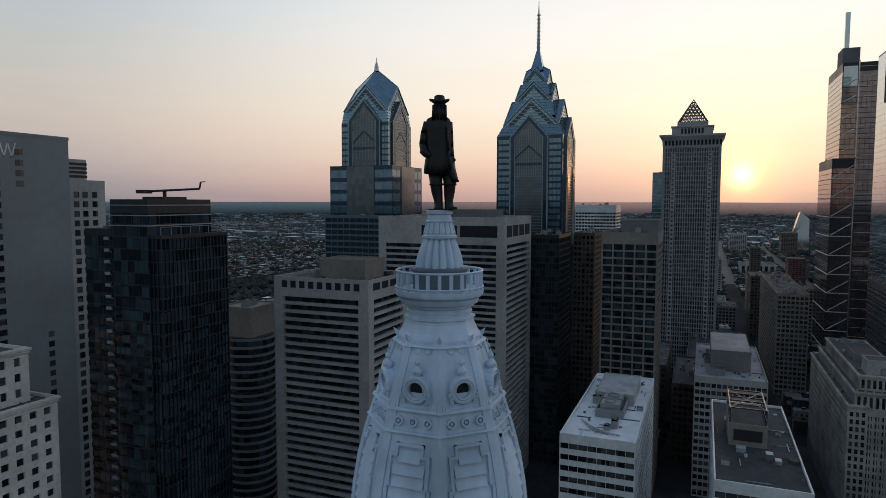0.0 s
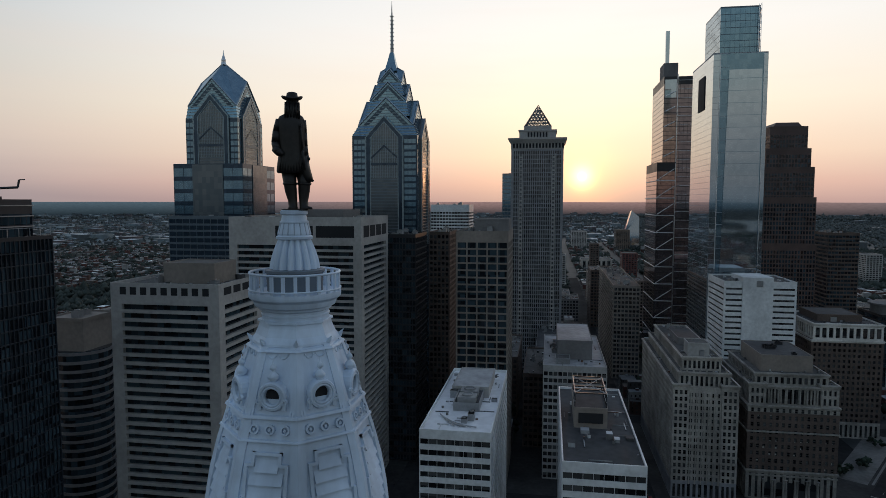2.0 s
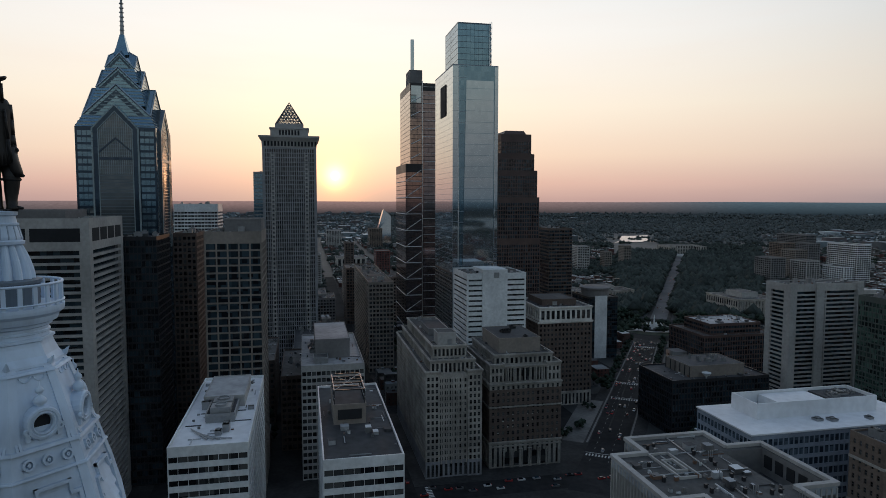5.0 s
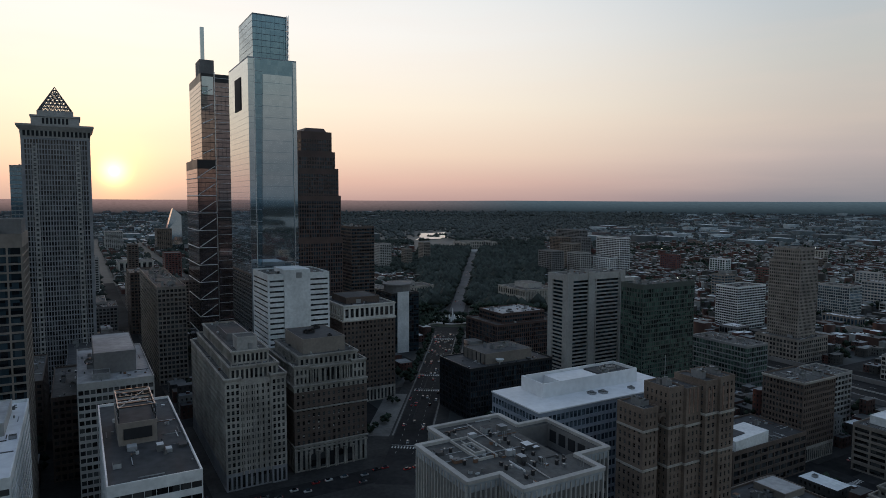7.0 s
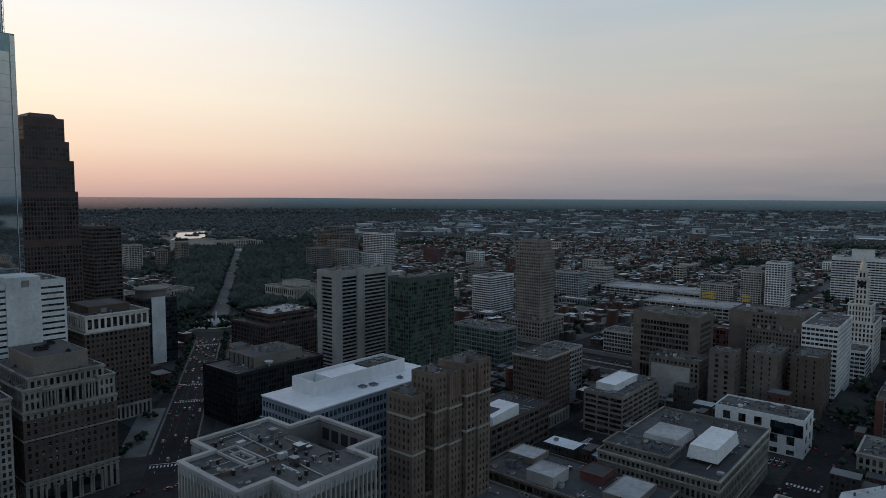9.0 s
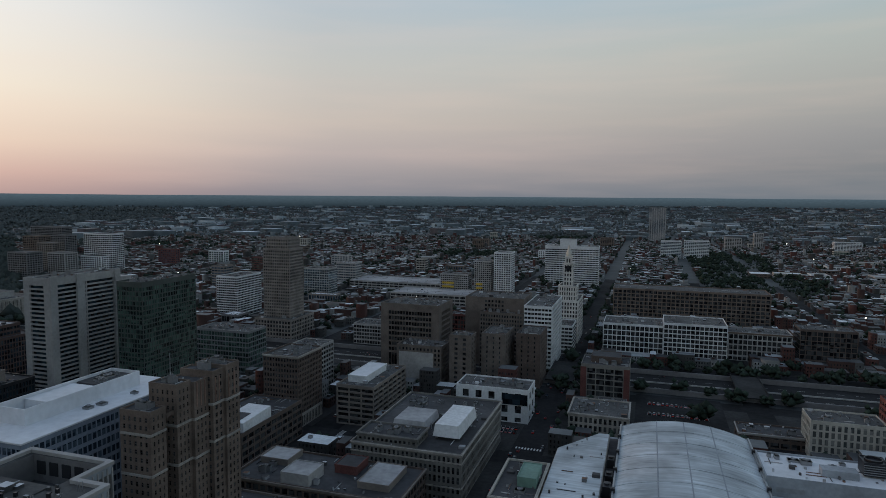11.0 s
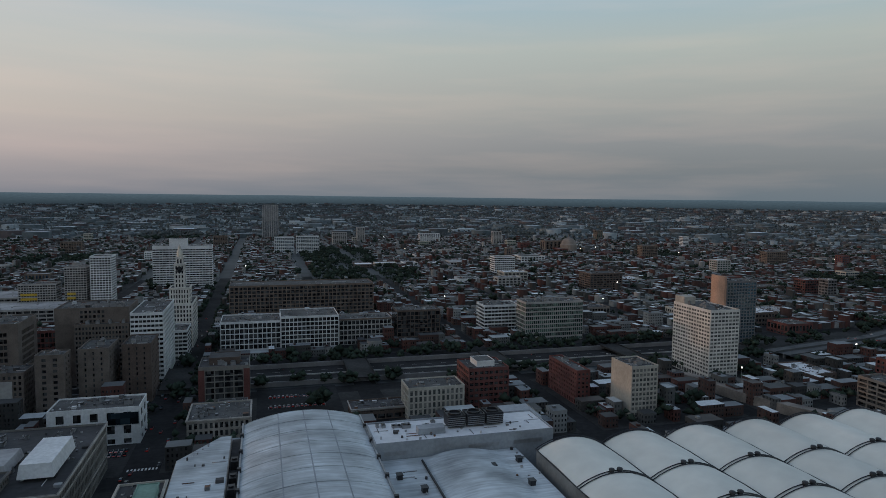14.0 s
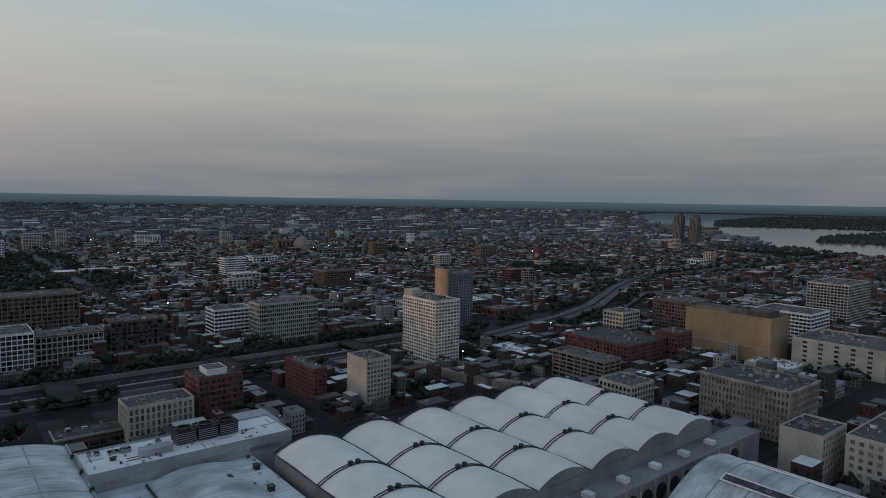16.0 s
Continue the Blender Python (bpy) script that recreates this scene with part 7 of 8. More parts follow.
def pillow_roof():
    """Exhibition halls under rows of white vaults with dark paired ribs and ventilators."""
    t = thing("exhibition_hall", "exhibition hall under rows of white vaulted roofs", "building", 293, 250)
    g = Geo()
    g.box(189, 404, 202, 305, 0, 34)
    part("wall", g, "shed_grey", t)
    xs = [189 + 35.7 * k for k in range(7)]
    ys = [305, 262, 231, 202]
    n = 10

    def arc(x0, x1, y, o=0.0, rise=5.4):
        return [(x0 + (x1 - x0) * i / n, y, 34.2 + o + rise * math.sin(math.pi * i / n) ** 0.85) for i in range(n + 1)]

    for a, b in zip(xs, xs[1:]):
        for c, d in zip(ys, ys[1:]):
            g = Geo()
            rows = []
            for k in range(5):
                f = k / 4
                rows.append(arc(a + 0.4, b - 0.4, c + (d - c) * f, 0.7 * math.sin(math.pi * f)))
            g.loft(rows, cap=False, close=False)
            part("roof_vault", g, "membrane", t, smooth=True)
        for y in ys[:-1]:
            for off in (-0.9, 0.9):
                g = Geo()
                pts = arc(a, b, y + off, 0.35)
                for p, q in zip(pts, pts[1:]):
                    g.tube(p, q, 0.28, 4)
                part("roof_rib", g, "metal_black", t)
            if y < 305:
                for off in (-1.9, 1.9):
                    g = Geo()
                    cx = (a + b) / 2 + off
                    g.box(cx - 0.7, cx + 0.7, y - 0.8, y + 0.8, 38.6, 41.0)
                    g.lathe(cx, y, [(1.25, 40.6), (1.35, 40.9), (1.1, 41.4), (0.4, 41.6)], 10)
                    part("ventilator", g, "metal_black", t)
        for y in (305, 202):
            g = Geo()
            g.face(arc(a, b, y))
            part("lunette", g, "shed_grey", t)
    for x in xs:
        g = Geo()
        g.tube((x, 202, 34.5), (x, 305, 34.5), 0.35, 4)
        part("valley_gutter", g, "metal_black", t)
    # arcaded south wing below the vaults
    w = thing("hall_arcade", "grey arcade wing with arched bays", "building", 300, 195)
    g = Geo()
    g.box(196, 432, 188, 201.6, 0, 27)
    g.ring(195.6, 432.4, 187.6, 201.9, 26.4, 27.6, 0.6)
    part("wall", g, "shed_grey", w)
    for k in range(18):
        x = 202 + k * 11.8
        g = Geo()
        g.tube((x, 187.6, 20), (x, 188.1, 20), 4.0, 16)
        part("arch", g, "void", w)
        g = Geo()
        g.box(x + 5.2, x + 6.6, 187.2, 188, 0, 27)
        part("pier", g, "limestone", w)
    for k in range(7):
        g = Geo()
        x = 232 + k * 26
        g.box(x, x + 4, 193, 198, 27, 29.2)
        part("rooftop_unit", g, "white", w)


pillow_roof()


def train_shed():
    t = thing("train_shed", "broad white barrel-roofed train shed with skylights", "building", 345, 96)
    x0, x1, y0, y1 = 305.0, 400.0, 10.0, 176.0
    n = 18

    def arc(y, o=0.0):
        return [(x0 + (x1 - x0) * i / n, y, 17 + o + 18.5 * math.sin(math.pi * i / n)) for i in range(n + 1)]

    g = Geo()
    g.box(x0, x1, y0, y1, 0, 17)
    part("wall", g, "brick_red", t)
    ys = np.linspace(y0, y1, 13)
    for a, b in zip(ys, ys[1:]):
        g = Geo()
        g.loft([arc(a), arc(b)], cap=False, close=False)
        part("roof_sheet", g, "metal_roof", t, smooth=True)
        g = Geo()
        g.loft([arc(b - 0.25, 0.02), arc(b - 0.2, 0.3), arc(b, 0.3)], cap=False, close=False)
        part("roof_seam", g, "metal_grey", t)
    for y in (y0, y1):
        g = Geo()
        g.face(arc(y))
        part("gable_end", g, "white", t)
    for i in (6, 11):
        a, b = arc(y0 + 8, 0.5), arc(y1 - 14, 0.5)
        g = Geo()
        g.face([a[i], a[i + 1], b[i + 1], b[i]])
        part("skylight", g, "glass_dark", t)
        g = Geo()
        for p, q in ((a[i], b[i]), (a[i + 1], b[i + 1]), (b[i], b[i + 1])):
            g.tube(p, q, 0.5, 4)
        part("skylight_frame", g, "white", t)


train_shed()


def scattered_mid_rises():
    """Lofts, schools and flats that stand above the row houses."""
    rnd = random.Random(23)
    spots = MID_RISES
    mats = ["brick_brown", "brick_red", "concrete", "concrete_warm", "white", "limestone", "brick_tan", "concrete_dark", "cream"]
    tries = 0
    while len(spots) < 62 and tries < 4000:
        tries += 1
        az, d = rnd.uniform(-72, 48), 640 + 1900 * rnd.random() ** 1.3
        x, y = EYE[0] - d * math.sin(radians(az)), EYE[1] + d * math.cos(radians(az))
        w, dep, h = rnd.uniform(16, 46), rnd.uniform(14, 28), rnd.choice((12, 14, 16, 18, 20, 24, 30, 38))
        if abs(x) < 40 + w or (548 < y + dep and y - dep < 630) or y < 60:
            continue
        if any(segment_gap_simple(x, y, q) < 60 for q in FREEWAY_LINE):
            continue
        if any(abs(x - a) < (w + b) / 2 + 10 and abs(y - c) < (dep + e) / 2 + 10 for a, b, c, e in spots):
            continue
        if any(abs(x - a) < (w + b) / 2 + 6 and abs(y - c) < (dep + e) / 2 + 6 for a, b, c, e in NAMED):
            continue
        spots.append((x, w, y, dep))
        building("mid_rise", "mid-rise city block standing above row houses", x - w / 2, x + w / 2, y - dep / 2, y + dep / 2, h, rnd.choice(mats), rnd.choice(("glass_dark", "glass_dark", "glass_green", "glass_court")), roof=rnd.choice(("roof_pale", "roof_grey", "roof_dark", "roof_white")), fl=4.2, bay=rnd.choice((3.0, 3.6, 4.4)), pier=rnd.choice((0.6, 1.2, 1.6)), span=rnd.choice((1.2, 1.6, 2.0)), plant=1, base=4.5)


def segment_gap_simple(px, py, q):
    ax, ay, bx, by = q
    dx, dy = bx - ax, by - ay
    f = max(0.0, min(1.0, ((px - ax) * dx + (py - ay) * dy) / (dx * dx + dy * dy)))
    return math.hypot(px - ax - f * dx, py - ay - f * dy)


FREEWAY_LINE = [(560, 548, 719, 578), (719, 578, 834, 616), (834, 616, 1036, 719), (1036, 719, 1174, 774), (1174, 774, 1469, 783), (1469, 783, 2400, 830), (832, 571, 1007, 649), (1007, 649, 1300, 620)]
NAMED, MID_RISES = [], []
for ob in scene.objects:
    if ob.type == "MESH" and ob.parent and ob.name.startswith("roof") and ob.dimensions.x > 5:
        bb = [Vector(c) + ob.parent.location for c in ob.bound_box]
        lo_x, hi_x, lo_y, hi_y = min(c.x for c in bb), max(c.x for c in bb), min(c.y for c in bb), max(c.y for c in bb)
        NAMED.append(((lo_x + hi_x) / 2, hi_x - lo_x, (lo_y + hi_y) / 2, hi_y - lo_y))
scattered_mid_rises()


def warehouses():
    """Low broad sheds and workshops with pale flat roofs among the houses of the north-east."""
    rnd = random.Random(61)
    placed = []
    for _ in range(900):
        if len(placed) >= 34:
            break
        az, d = rnd.uniform(-72, -6), rnd.uniform(520, 2000)
        x, y = EYE[0] - d * math.sin(radians(az)), EYE[1] + d * math.cos(radians(az))
        w, dep, h = rnd.uniform(28, 70), rnd.uniform(20, 45), rnd.choice((8, 9, 11, 14, 17))
        if 540 < y + dep / 2 and y - dep / 2 < 640 and x < 620:
            continue
        if any(segment_gap_simple(x, y, q) < 62 for q in FREEWAY_LINE):
            continue
        if any(abs(x - a) < (w + b) / 2 + 8 and abs(y - c) < (dep + e) / 2 + 8 for a, b, c, e in NAMED + placed + MID_RISES):
            continue
        placed.append((x, w, y, dep))
        building("warehouse", "low broad warehouse with a pale flat roof", x - w / 2, x + w / 2, y - dep / 2, y + dep / 2, h, rnd.choice(("brick_red", "brick_brown", "concrete", "white", "cream")), roof=rnd.choice(("roof_white", "roof_pale", "roof_pale", "roof_grey")), fl=4.5, bay=5, pier=1.6, span=2.2, plant=2, base=4.0)


warehouses()
building("apartment_tower", "tall pale tower far up the avenue", 61, 117, 2440, 2470, 122, "concrete", "glass_court", bay=5, pier=1.2, span=1.6, plant=0)
for x, w, h in ((117, 50, 46), (179, 60, 48)):
    building("apartment_slab", "pale twin apartment slab with ribbon windows", x - w / 2, x + w / 2, 1790, 1812, h, "white", "glass_blue", bay=3.4, pier=0.5, span=1.4, plant=2)
building("office_tower", "white banded office tower among row houses", 516, 560, 1252, 1280, 37, "white", fl=3.8, bay=3, pier=0.4, span=1.8, plant=3)
building("brick_building", "large dark brown brick block near the freeway", 598, 660, 1005, 1045, 30, "brick_brown", bay=4, roof="roof_dark", plant=3)
building("brick_building", "long pale block with flat roof", 574, 644, 2140, 2165, 33, "white", bay=5, plant=1)
for x, y, w, h in ((-60, 2050, 40, 34), (300, 2100, 46, 40), (380, 2180, 26, 52), (820, 2050, 30, 44), (-420, 1900, 50, 30), (1040, 1500, 46, 36), (1260, 1300, 60, 34)):
    building("mid_rise", "mid-rise block standing above distant row houses", x - w / 2, x + w / 2, y, y + 24, h, "brick_tan" if h < 40 else "concrete", bay=4, pier=1.2, span=1.6, plant=1)


def domed_church():
    t = building("church", "tan domed church with long nave", 852, 908, 1745, 1775, 34, "brick_tan", bay=9, pier=4, span=6, fl=14, plant=0)
    g = Geo()
    g.lathe(916, 1720, [(24, 0), (24, 24), (21, 26), (20, 31), (16, 38), (9, 43), (2, 45), (1.5, 49), (0.3, 51)], 24)
    part("dome", g, "concrete_warm", t, smooth=False)


domed_church()
t = building("museum", "distant tan stone museum with long wings", -1745, -1690, 1090, 1200, 26, "limestone", bay=6, pier=3, span=3, fl=9, plant=0)
building("", "", -1730, -1660, 1085, 1105, 24, "limestone", bay=6, pier=3, span=3, fl=9, plant=0, tower=t)
building("", "", -1730, -1660, 1185, 1205, 24, "limestone", bay=6, pier=3, span=3, fl=9, plant=0, tower=t)

# ---- the wide city: row houses, trees, water ----
TAKEN = []  # plan rectangles that hold named buildings
for ob in list(scene.objects):
    if ob.type == "EMPTY" and ob.parent is None:
        for c in ob.children:
            if c.type == "MESH" and len(c.data.vertices):
                co = np.empty(len(c.data.vertices) * 3, dtype=np.float32)
                c.data.vertices.foreach_get("co", co)
                co = co.reshape(-1, 3)
                lo, hi = co.min(0), co.max(0)
                o = ob.location
                p = c.location
                TAKEN.append((lo[0] + o.x + p.x, hi[0] + o.x + p.x, lo[1] + o.y + p.y, hi[1] + o.y + p.y))
TAKEN += [(-410, -285, 172, 262), (-290, -60, 86, 186), (-300, -268, 186, 262), (-420, -300, 170, 262), (-30, 90, -150, 120), (-330, 60, -160, 60), (30, 205, 455, 560), (-62, -10, 425, 455)]
_t = np.array(TAKEN)
_t = _t[(_t[:, 1] - _t[:, 0]) * (_t[:, 3] - _t[:, 2]) > 60]


def is_taken(x0, x1, y0, y1, pad=4.0):
    return bool(np.any((_t[:, 0] - pad < x1) & (_t[:, 1] + pad > x0) & (_t[:, 2] - pad < y1) & (_t[:, 3] + pad > y0)))


def segment_gap(px, py, ax, ay, bx, by):
    dx, dy = bx - ax, by - ay
    f = max(0.0, min(1.0, ((px - ax) * dx + (py - ay) * dy) / (dx * dx + dy * dy)))
    return math.hypot(px - ax - f * dx, py - ay - f * dy)


BOULEVARD = (-285, 200, -1690, 1140)
FREEWAY = FREEWAY_LINE


def land_use(x, y):
    """What stands at a place: 'park', 'water', 'road' or 'city'."""
    if segment_gap(x, y, *BOULEVARD) < 26:
        return "road"
    if any(segment_gap(x, y, *s) < 20 for s in FREEWAY):
        return "road"
    if 555 < y < 622 and -700 < x < 900:
        return "road"
    if segment_gap(x, y, -650, 442, -660, 448) < 95:
        return "park"
    dx, dy = x - EYE[0], y - EYE[1]
    az, d = math.degrees(math.atan2(-dx, dy)), math.hypot(dx, dy)
    if az < -56 and d > 2350 + max(0, (az + 68)) * 260:
        return "water"
    if 59.2 < az < 63.2 and 1950 < d < 3250:
        return "water"
    if 51.5 < az < 62.5 and 880 < d < 3500:
        return "park"
    if 62.5 <= az < 84 and d > 1000 and noise.noise((x * 0.004, y * 0.004, 2)) > (0.05 if d < 2200 else -0.3):
        return "park"
    if 41 < az < 64 and d > 2600 + abs(az - 56) * 130 and noise.noise((x * 0.0012, y * 0.0012, 9)) > -0.55:
        return "park"
    if d > 900 and noise.noise((x * 0.0021, y * 0.0021, 5)) > 0.5:
        return "park"
    return "city"


def in_view(x, y, pad=6):
    dx, dy = x - EYE[0], y - EYE[1]
    az = math.degrees(math.atan2(-dx, dy))
    return -78 - pad < az < 150 + pad


def blocks_mesh(name, rows, mats, label, category):
    """Many plain blocks, each with walls and a separate flat roof."""
    a = np.array(rows, dtype=np.float64)
    n = len(a)
    x0, x1, y0, y1, z0, z1 = a.T
    low = np.stack([np.stack(c, -1) for c in ((x0, y0, z0), (x1, y0, z0), (x1, y1, z0), (x0, y1, z0))], 1)
    high = low.copy()
    high[:, :, 2] = z1[:, None]
    verts = np.concatenate([low, high, high], 1).reshape(-1, 3)
    q = np.array([(0, 1, 5, 4), (1, 2, 6, 5), (2, 3, 7, 6), (3, 0, 4, 7), (8, 9, 10, 11)])
    faces = (q[None] + (np.arange(n) * 12)[:, None, None]).reshape(-1, 4)
    me = bpy.data.meshes.new(name)
    me.vertices.add(len(verts))
    me.vertices.foreach_set("co", verts.ravel())
    me.loops.add(faces.size)
    me.loops.foreach_set("vertex_index", faces.ravel().astype(np.int32))
    me.polygons.add(len(faces))
    me.polygons.foreach_set("loop_start", np.arange(0, faces.size, 4, dtype=np.int32))
    me.polygons.foreach_set("loop_total", np.full(len(faces), 4, dtype=np.int32))
    for m in mats:
        me.materials.append(M[m])
    me.polygons.foreach_set("material_index", np.tile([0, 0, 0, 0, 1], n).astype(np.int32))
    me.update(calc_edges=True)
    return tagged(new(name, me), label, category, kind="stuff")


def clump_mesh(name, spots, mat, label, category):
    """Many leaf clumps: spots are rows of x, y, z, radius."""
    a = np.array(spots, dtype=np.float64)
    n = len(a)
    rng = np.random.default_rng(3)
    base = np.array([(1, 0, 0), (-0.5, 0.87, 0), (-0.5, -0.87, 0), (0, 0, 0.85), (0, 0, -0.6)], dtype=np.float64)
    turn = rng.uniform(0, 6.28, n)
    jit = rng.uniform(0.7, 1.35, (n, 5, 1))
    pts = base[None] * jit
    c, s = np.cos(turn)[:, None], np.sin(turn)[:, None]
    x = pts[:, :, 0] * c - pts[:, :, 1] * s
    y = pts[:, :, 0] * s + pts[:, :, 1] * c
    v = np.stack([a[:, None, 0] + x * a[:, None, 3], a[:, None, 1] + y * a[:, None, 3], a[:, None, 2] + pts[:, :, 2] * a[:, None, 3]], -1).reshape(-1, 3)
    f = np.array([(0, 1, 3), (1, 2, 3), (2, 0, 3), (1, 0, 4), (2, 1, 4), (0, 2, 4)])
    faces = (f[None] + (np.arange(n) * 5)[:, None, None]).reshape(-1, 3)
    me = bpy.data.meshes.new(name)
    me.vertices.add(len(v))
    me.vertices.foreach_set("co", v.ravel())
    me.loops.add(faces.size)
    me.loops.foreach_set("vertex_index", faces.ravel().astype(np.int32))
    me.polygons.add(len(faces))
    me.polygons.foreach_set("loop_start", np.arange(0, faces.size, 3, dtype=np.int32))
    me.polygons.foreach_set("loop_total", np.full(len(faces), 3, dtype=np.int32))
    me.materials.append(M[mat])
    me.update(calc_edges=True)
    me.shade_smooth()
    return tagged(new(name, me), label, category, kind="stuff")


def build_wide_city():
    rnd = random.Random(11)
    near, wide, trees, woods, haze = [], [], [], [], []

    def tree(x, y, size, count):
        px, py, pz, k = spot(x, y)
        for _ in range(count):
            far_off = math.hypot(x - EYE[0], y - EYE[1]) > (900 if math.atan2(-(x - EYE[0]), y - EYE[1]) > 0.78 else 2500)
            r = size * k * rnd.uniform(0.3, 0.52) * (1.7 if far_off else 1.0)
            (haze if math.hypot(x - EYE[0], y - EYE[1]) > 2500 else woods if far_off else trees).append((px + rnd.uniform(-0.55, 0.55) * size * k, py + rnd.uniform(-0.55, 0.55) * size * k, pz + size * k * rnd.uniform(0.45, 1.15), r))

    # near rows: houses of a few metres' front, block by block between the streets
    wins = []
    xl = [(-1230 - 132 * k, 7) for k in range(12, 0, -1)] + NS + [(1190 + 132 * k, 7) for k in range(1, 14)]
    yl = [(-560 - 118 * k, 7) for k in range(18, 0, -1)] + EW + [(1240 + 118 * k, 7) for k in range(1, 12)]
    for (ax, aw), (bx, bw) in zip(xl, xl[1:]):
        for (ay, ah), (by, bh) in zip(yl, yl[1:]):
            x0, x1, y0, y1 = ax + aw + 3, bx - bw - 3, ay + ah + 3, by - bh - 3
            mx, my = (x0 + x1) / 2, (y0 + y1) / 2
            d = math.hypot(mx - EYE[0], my - EYE[1])
            if d < 230 or d > 2500 or not in_view(mx, my):
                continue
            office = d < 900 and my < 100
            n = max(1, int((y1 - y0) // 17))
            for row in range(n):
                yy = y0 + row * (y1 - y0) / n
                xx = x0
                while xx < x1 - 5:
                    w = min(rnd.choice((5.5, 5.5, 7, 10, 14, 20 if d < 900 else 8)) if not office else rnd.uniform(12, 30), x1 - xx)
                    dep = rnd.uniform(9, 13.5)
                    h = rnd.choice((6.2, 6.8, 7.5, 8.5, 9.5) if d > 800 else (7, 8, 9, 10, 12)) + (rnd.uniform(0, 12) if rnd.random() < (0.05 if d > 900 else 0.2) else 0) + (rnd.uniform(0, 14) if office else 0)
                    use = land_use(xx + w / 2, yy + dep / 2)
                    if use == "city" and rnd.random() > 0.13 and not is_taken(xx, xx + w, yy, yy + dep):
                        near.append((xx, xx + w - 0.1, yy, yy + dep, 0, h))
                        if rnd.random() < 0.25:
                            near.append((xx + w * 0.2, xx + w * 0.2 + 2.2, yy + dep * 0.4, yy + dep * 0.4 + 2.4, h, h + 1.4))
                        if d < 860:
                            for k in range(int(h // 3.3)):
                                z = 1.2 + k * 3.3
                                q = xx + 1.0
                                while q < xx + w - 1.6:
                                    for face_y, o in ((yy, -0.05), (yy + dep, 0.05)):
                                        wins.append([(q, face_y + o, z), (q + 1.0, face_y + o, z), (q + 1.0, face_y + o, z + 1.7), (q, face_y + o, z + 1.7)])
                                    q += 2.4
                                q = yy + 1.2
                                while q < yy + dep - 1.6:
                                    for face_x, o in ((xx, -0.05), (xx + w - 0.1, 0.05)):
                                        wins.append([(face_x + o, q, z), (face_x + o, q + 1.0, z), (face_x + o, q + 1.0, z + 1.7), (face_x + o, q, z + 1.7)])
                                    q += 3.1
                    elif use in ("city", "park") and rnd.random() < 0.6 and not is_taken(xx, xx + w, yy, yy + dep, 1):
                        tree(xx + w / 2, yy + dep / 2, rnd.uniform(6, 11), 5)
                    if rnd.random() < (0.34 if use == "city" else 0.6) and use in ("city", "park") and not is_taken(xx, xx + 4, yy + dep, yy + dep + 4, 1):
                        tree(xx + rnd.uniform(0, w), yy + dep + 2.0, rnd.uniform(4.5, 8.5), 3)
                    xx += w + (0 if rnd.random() < 0.9 else rnd.uniform(3, 9))
    g = Geo()
    for q in wins:
        g.face(q)
    lone("house_windows", g, "glass_dark", "small dark sash windows of the row houses", "windows", "stuff", base=(0, 0, 0))
    # far land: longer rows, drawn in towards the rim
    for bx in range(-112, 116):
        for by in range(-100, 128):
            x, y = bx * 132 + 12, by * 118 + 8
            d = math.hypot(x + 60 - EYE[0], y + 50 - EYE[1])
            if d <= 2500 or d > 15000 or not in_view(x + 60, y + 50, 3) or (d > 7500 and (bx * 2 + by) % 4):
                continue
            count = 10 if d < 4500 else (5 if d < 7500 else 3)
            use = land_use(x + 60, y + 50)
            if use == "water":
                continue
            for _ in range(count):
                xx, yy = x + rnd.uniform(0, 110), y + rnd.choice((8, 28, 46, 64, 84, 100))
                if use == "city":
                    w, dep, h = rnd.uniform(9, 36), rnd.uniform(9, 14), rnd.choice((6, 6.5, 7, 8, 9, 14))
                    if rnd.random() < (0.05 if d < 7500 else 0.35):
                        w, dep, h = rnd.uniform(40, 100), rnd.uniform(30, 70), rnd.uniform(8, 26)
                    px, py, pz, k = spot(xx, yy)
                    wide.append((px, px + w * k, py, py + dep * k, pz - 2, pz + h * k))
                if rnd.random() < (0.55 if use == "city" else 1.0):
                    tree(xx + rnd.uniform(-20, 20), yy + 12, rnd.uniform(9, 14), 1 if use == "city" else 2)
            if use == "park":
                for _ in range(6 if d < 6000 else 3):
                    tree(x + rnd.uniform(0, 130), y + rnd.uniform(0, 118), rnd.uniform(9, 15) * (1 if d < 6000 else 1.7), 2)
    # trees along the boulevard and in its park
    ax, ay, bx, by = BOULEVARD
    length = math.hypot(bx - ax, by - ay)
    ux, uy = (bx - ax) / length, (by - ay) / length
    s = 560.0
    while s < length - 90:
        for off in (-40, -30, -21, 21, 30, 40):
            x, y = ax + ux * s - uy * off, ay + uy * s + ux * off
            if not is_taken(x - 4, x + 4, y - 4, y + 4, 2):
                tree(x + rnd.uniform(-2, 2), y + rnd.uniform(-2, 2), rnd.uniform(8, 12), 6)
        s += 11
    for _ in range(4200):
        az, d = radians(rnd.uniform(51.5, 62.5)), 880 + 1150 * rnd.random() ** 0.8
        x, y = EYE[0] - d * math.sin(az), EYE[1] + d * math.cos(az)
        if segment_gap(x, y, ax, ay, bx, by) > 27 and not is_taken(x - 4, x + 4, y - 4, y + 4):
            tree(x, y, rnd.uniform(8, 13), 3)
    for _ in range(150):
        a, r = rnd.uniform(0, 6.28), rnd.uniform(64, 100)
        x, y = -655 + r * math.cos(a), 446 + r * math.sin(a)
        if segment_gap(x, y, ax, ay, bx, by) > 24 and not is_taken(x - 4, x + 4, y - 4, y + 4):
            tree(x, y, rnd.uniform(8, 13), 8)
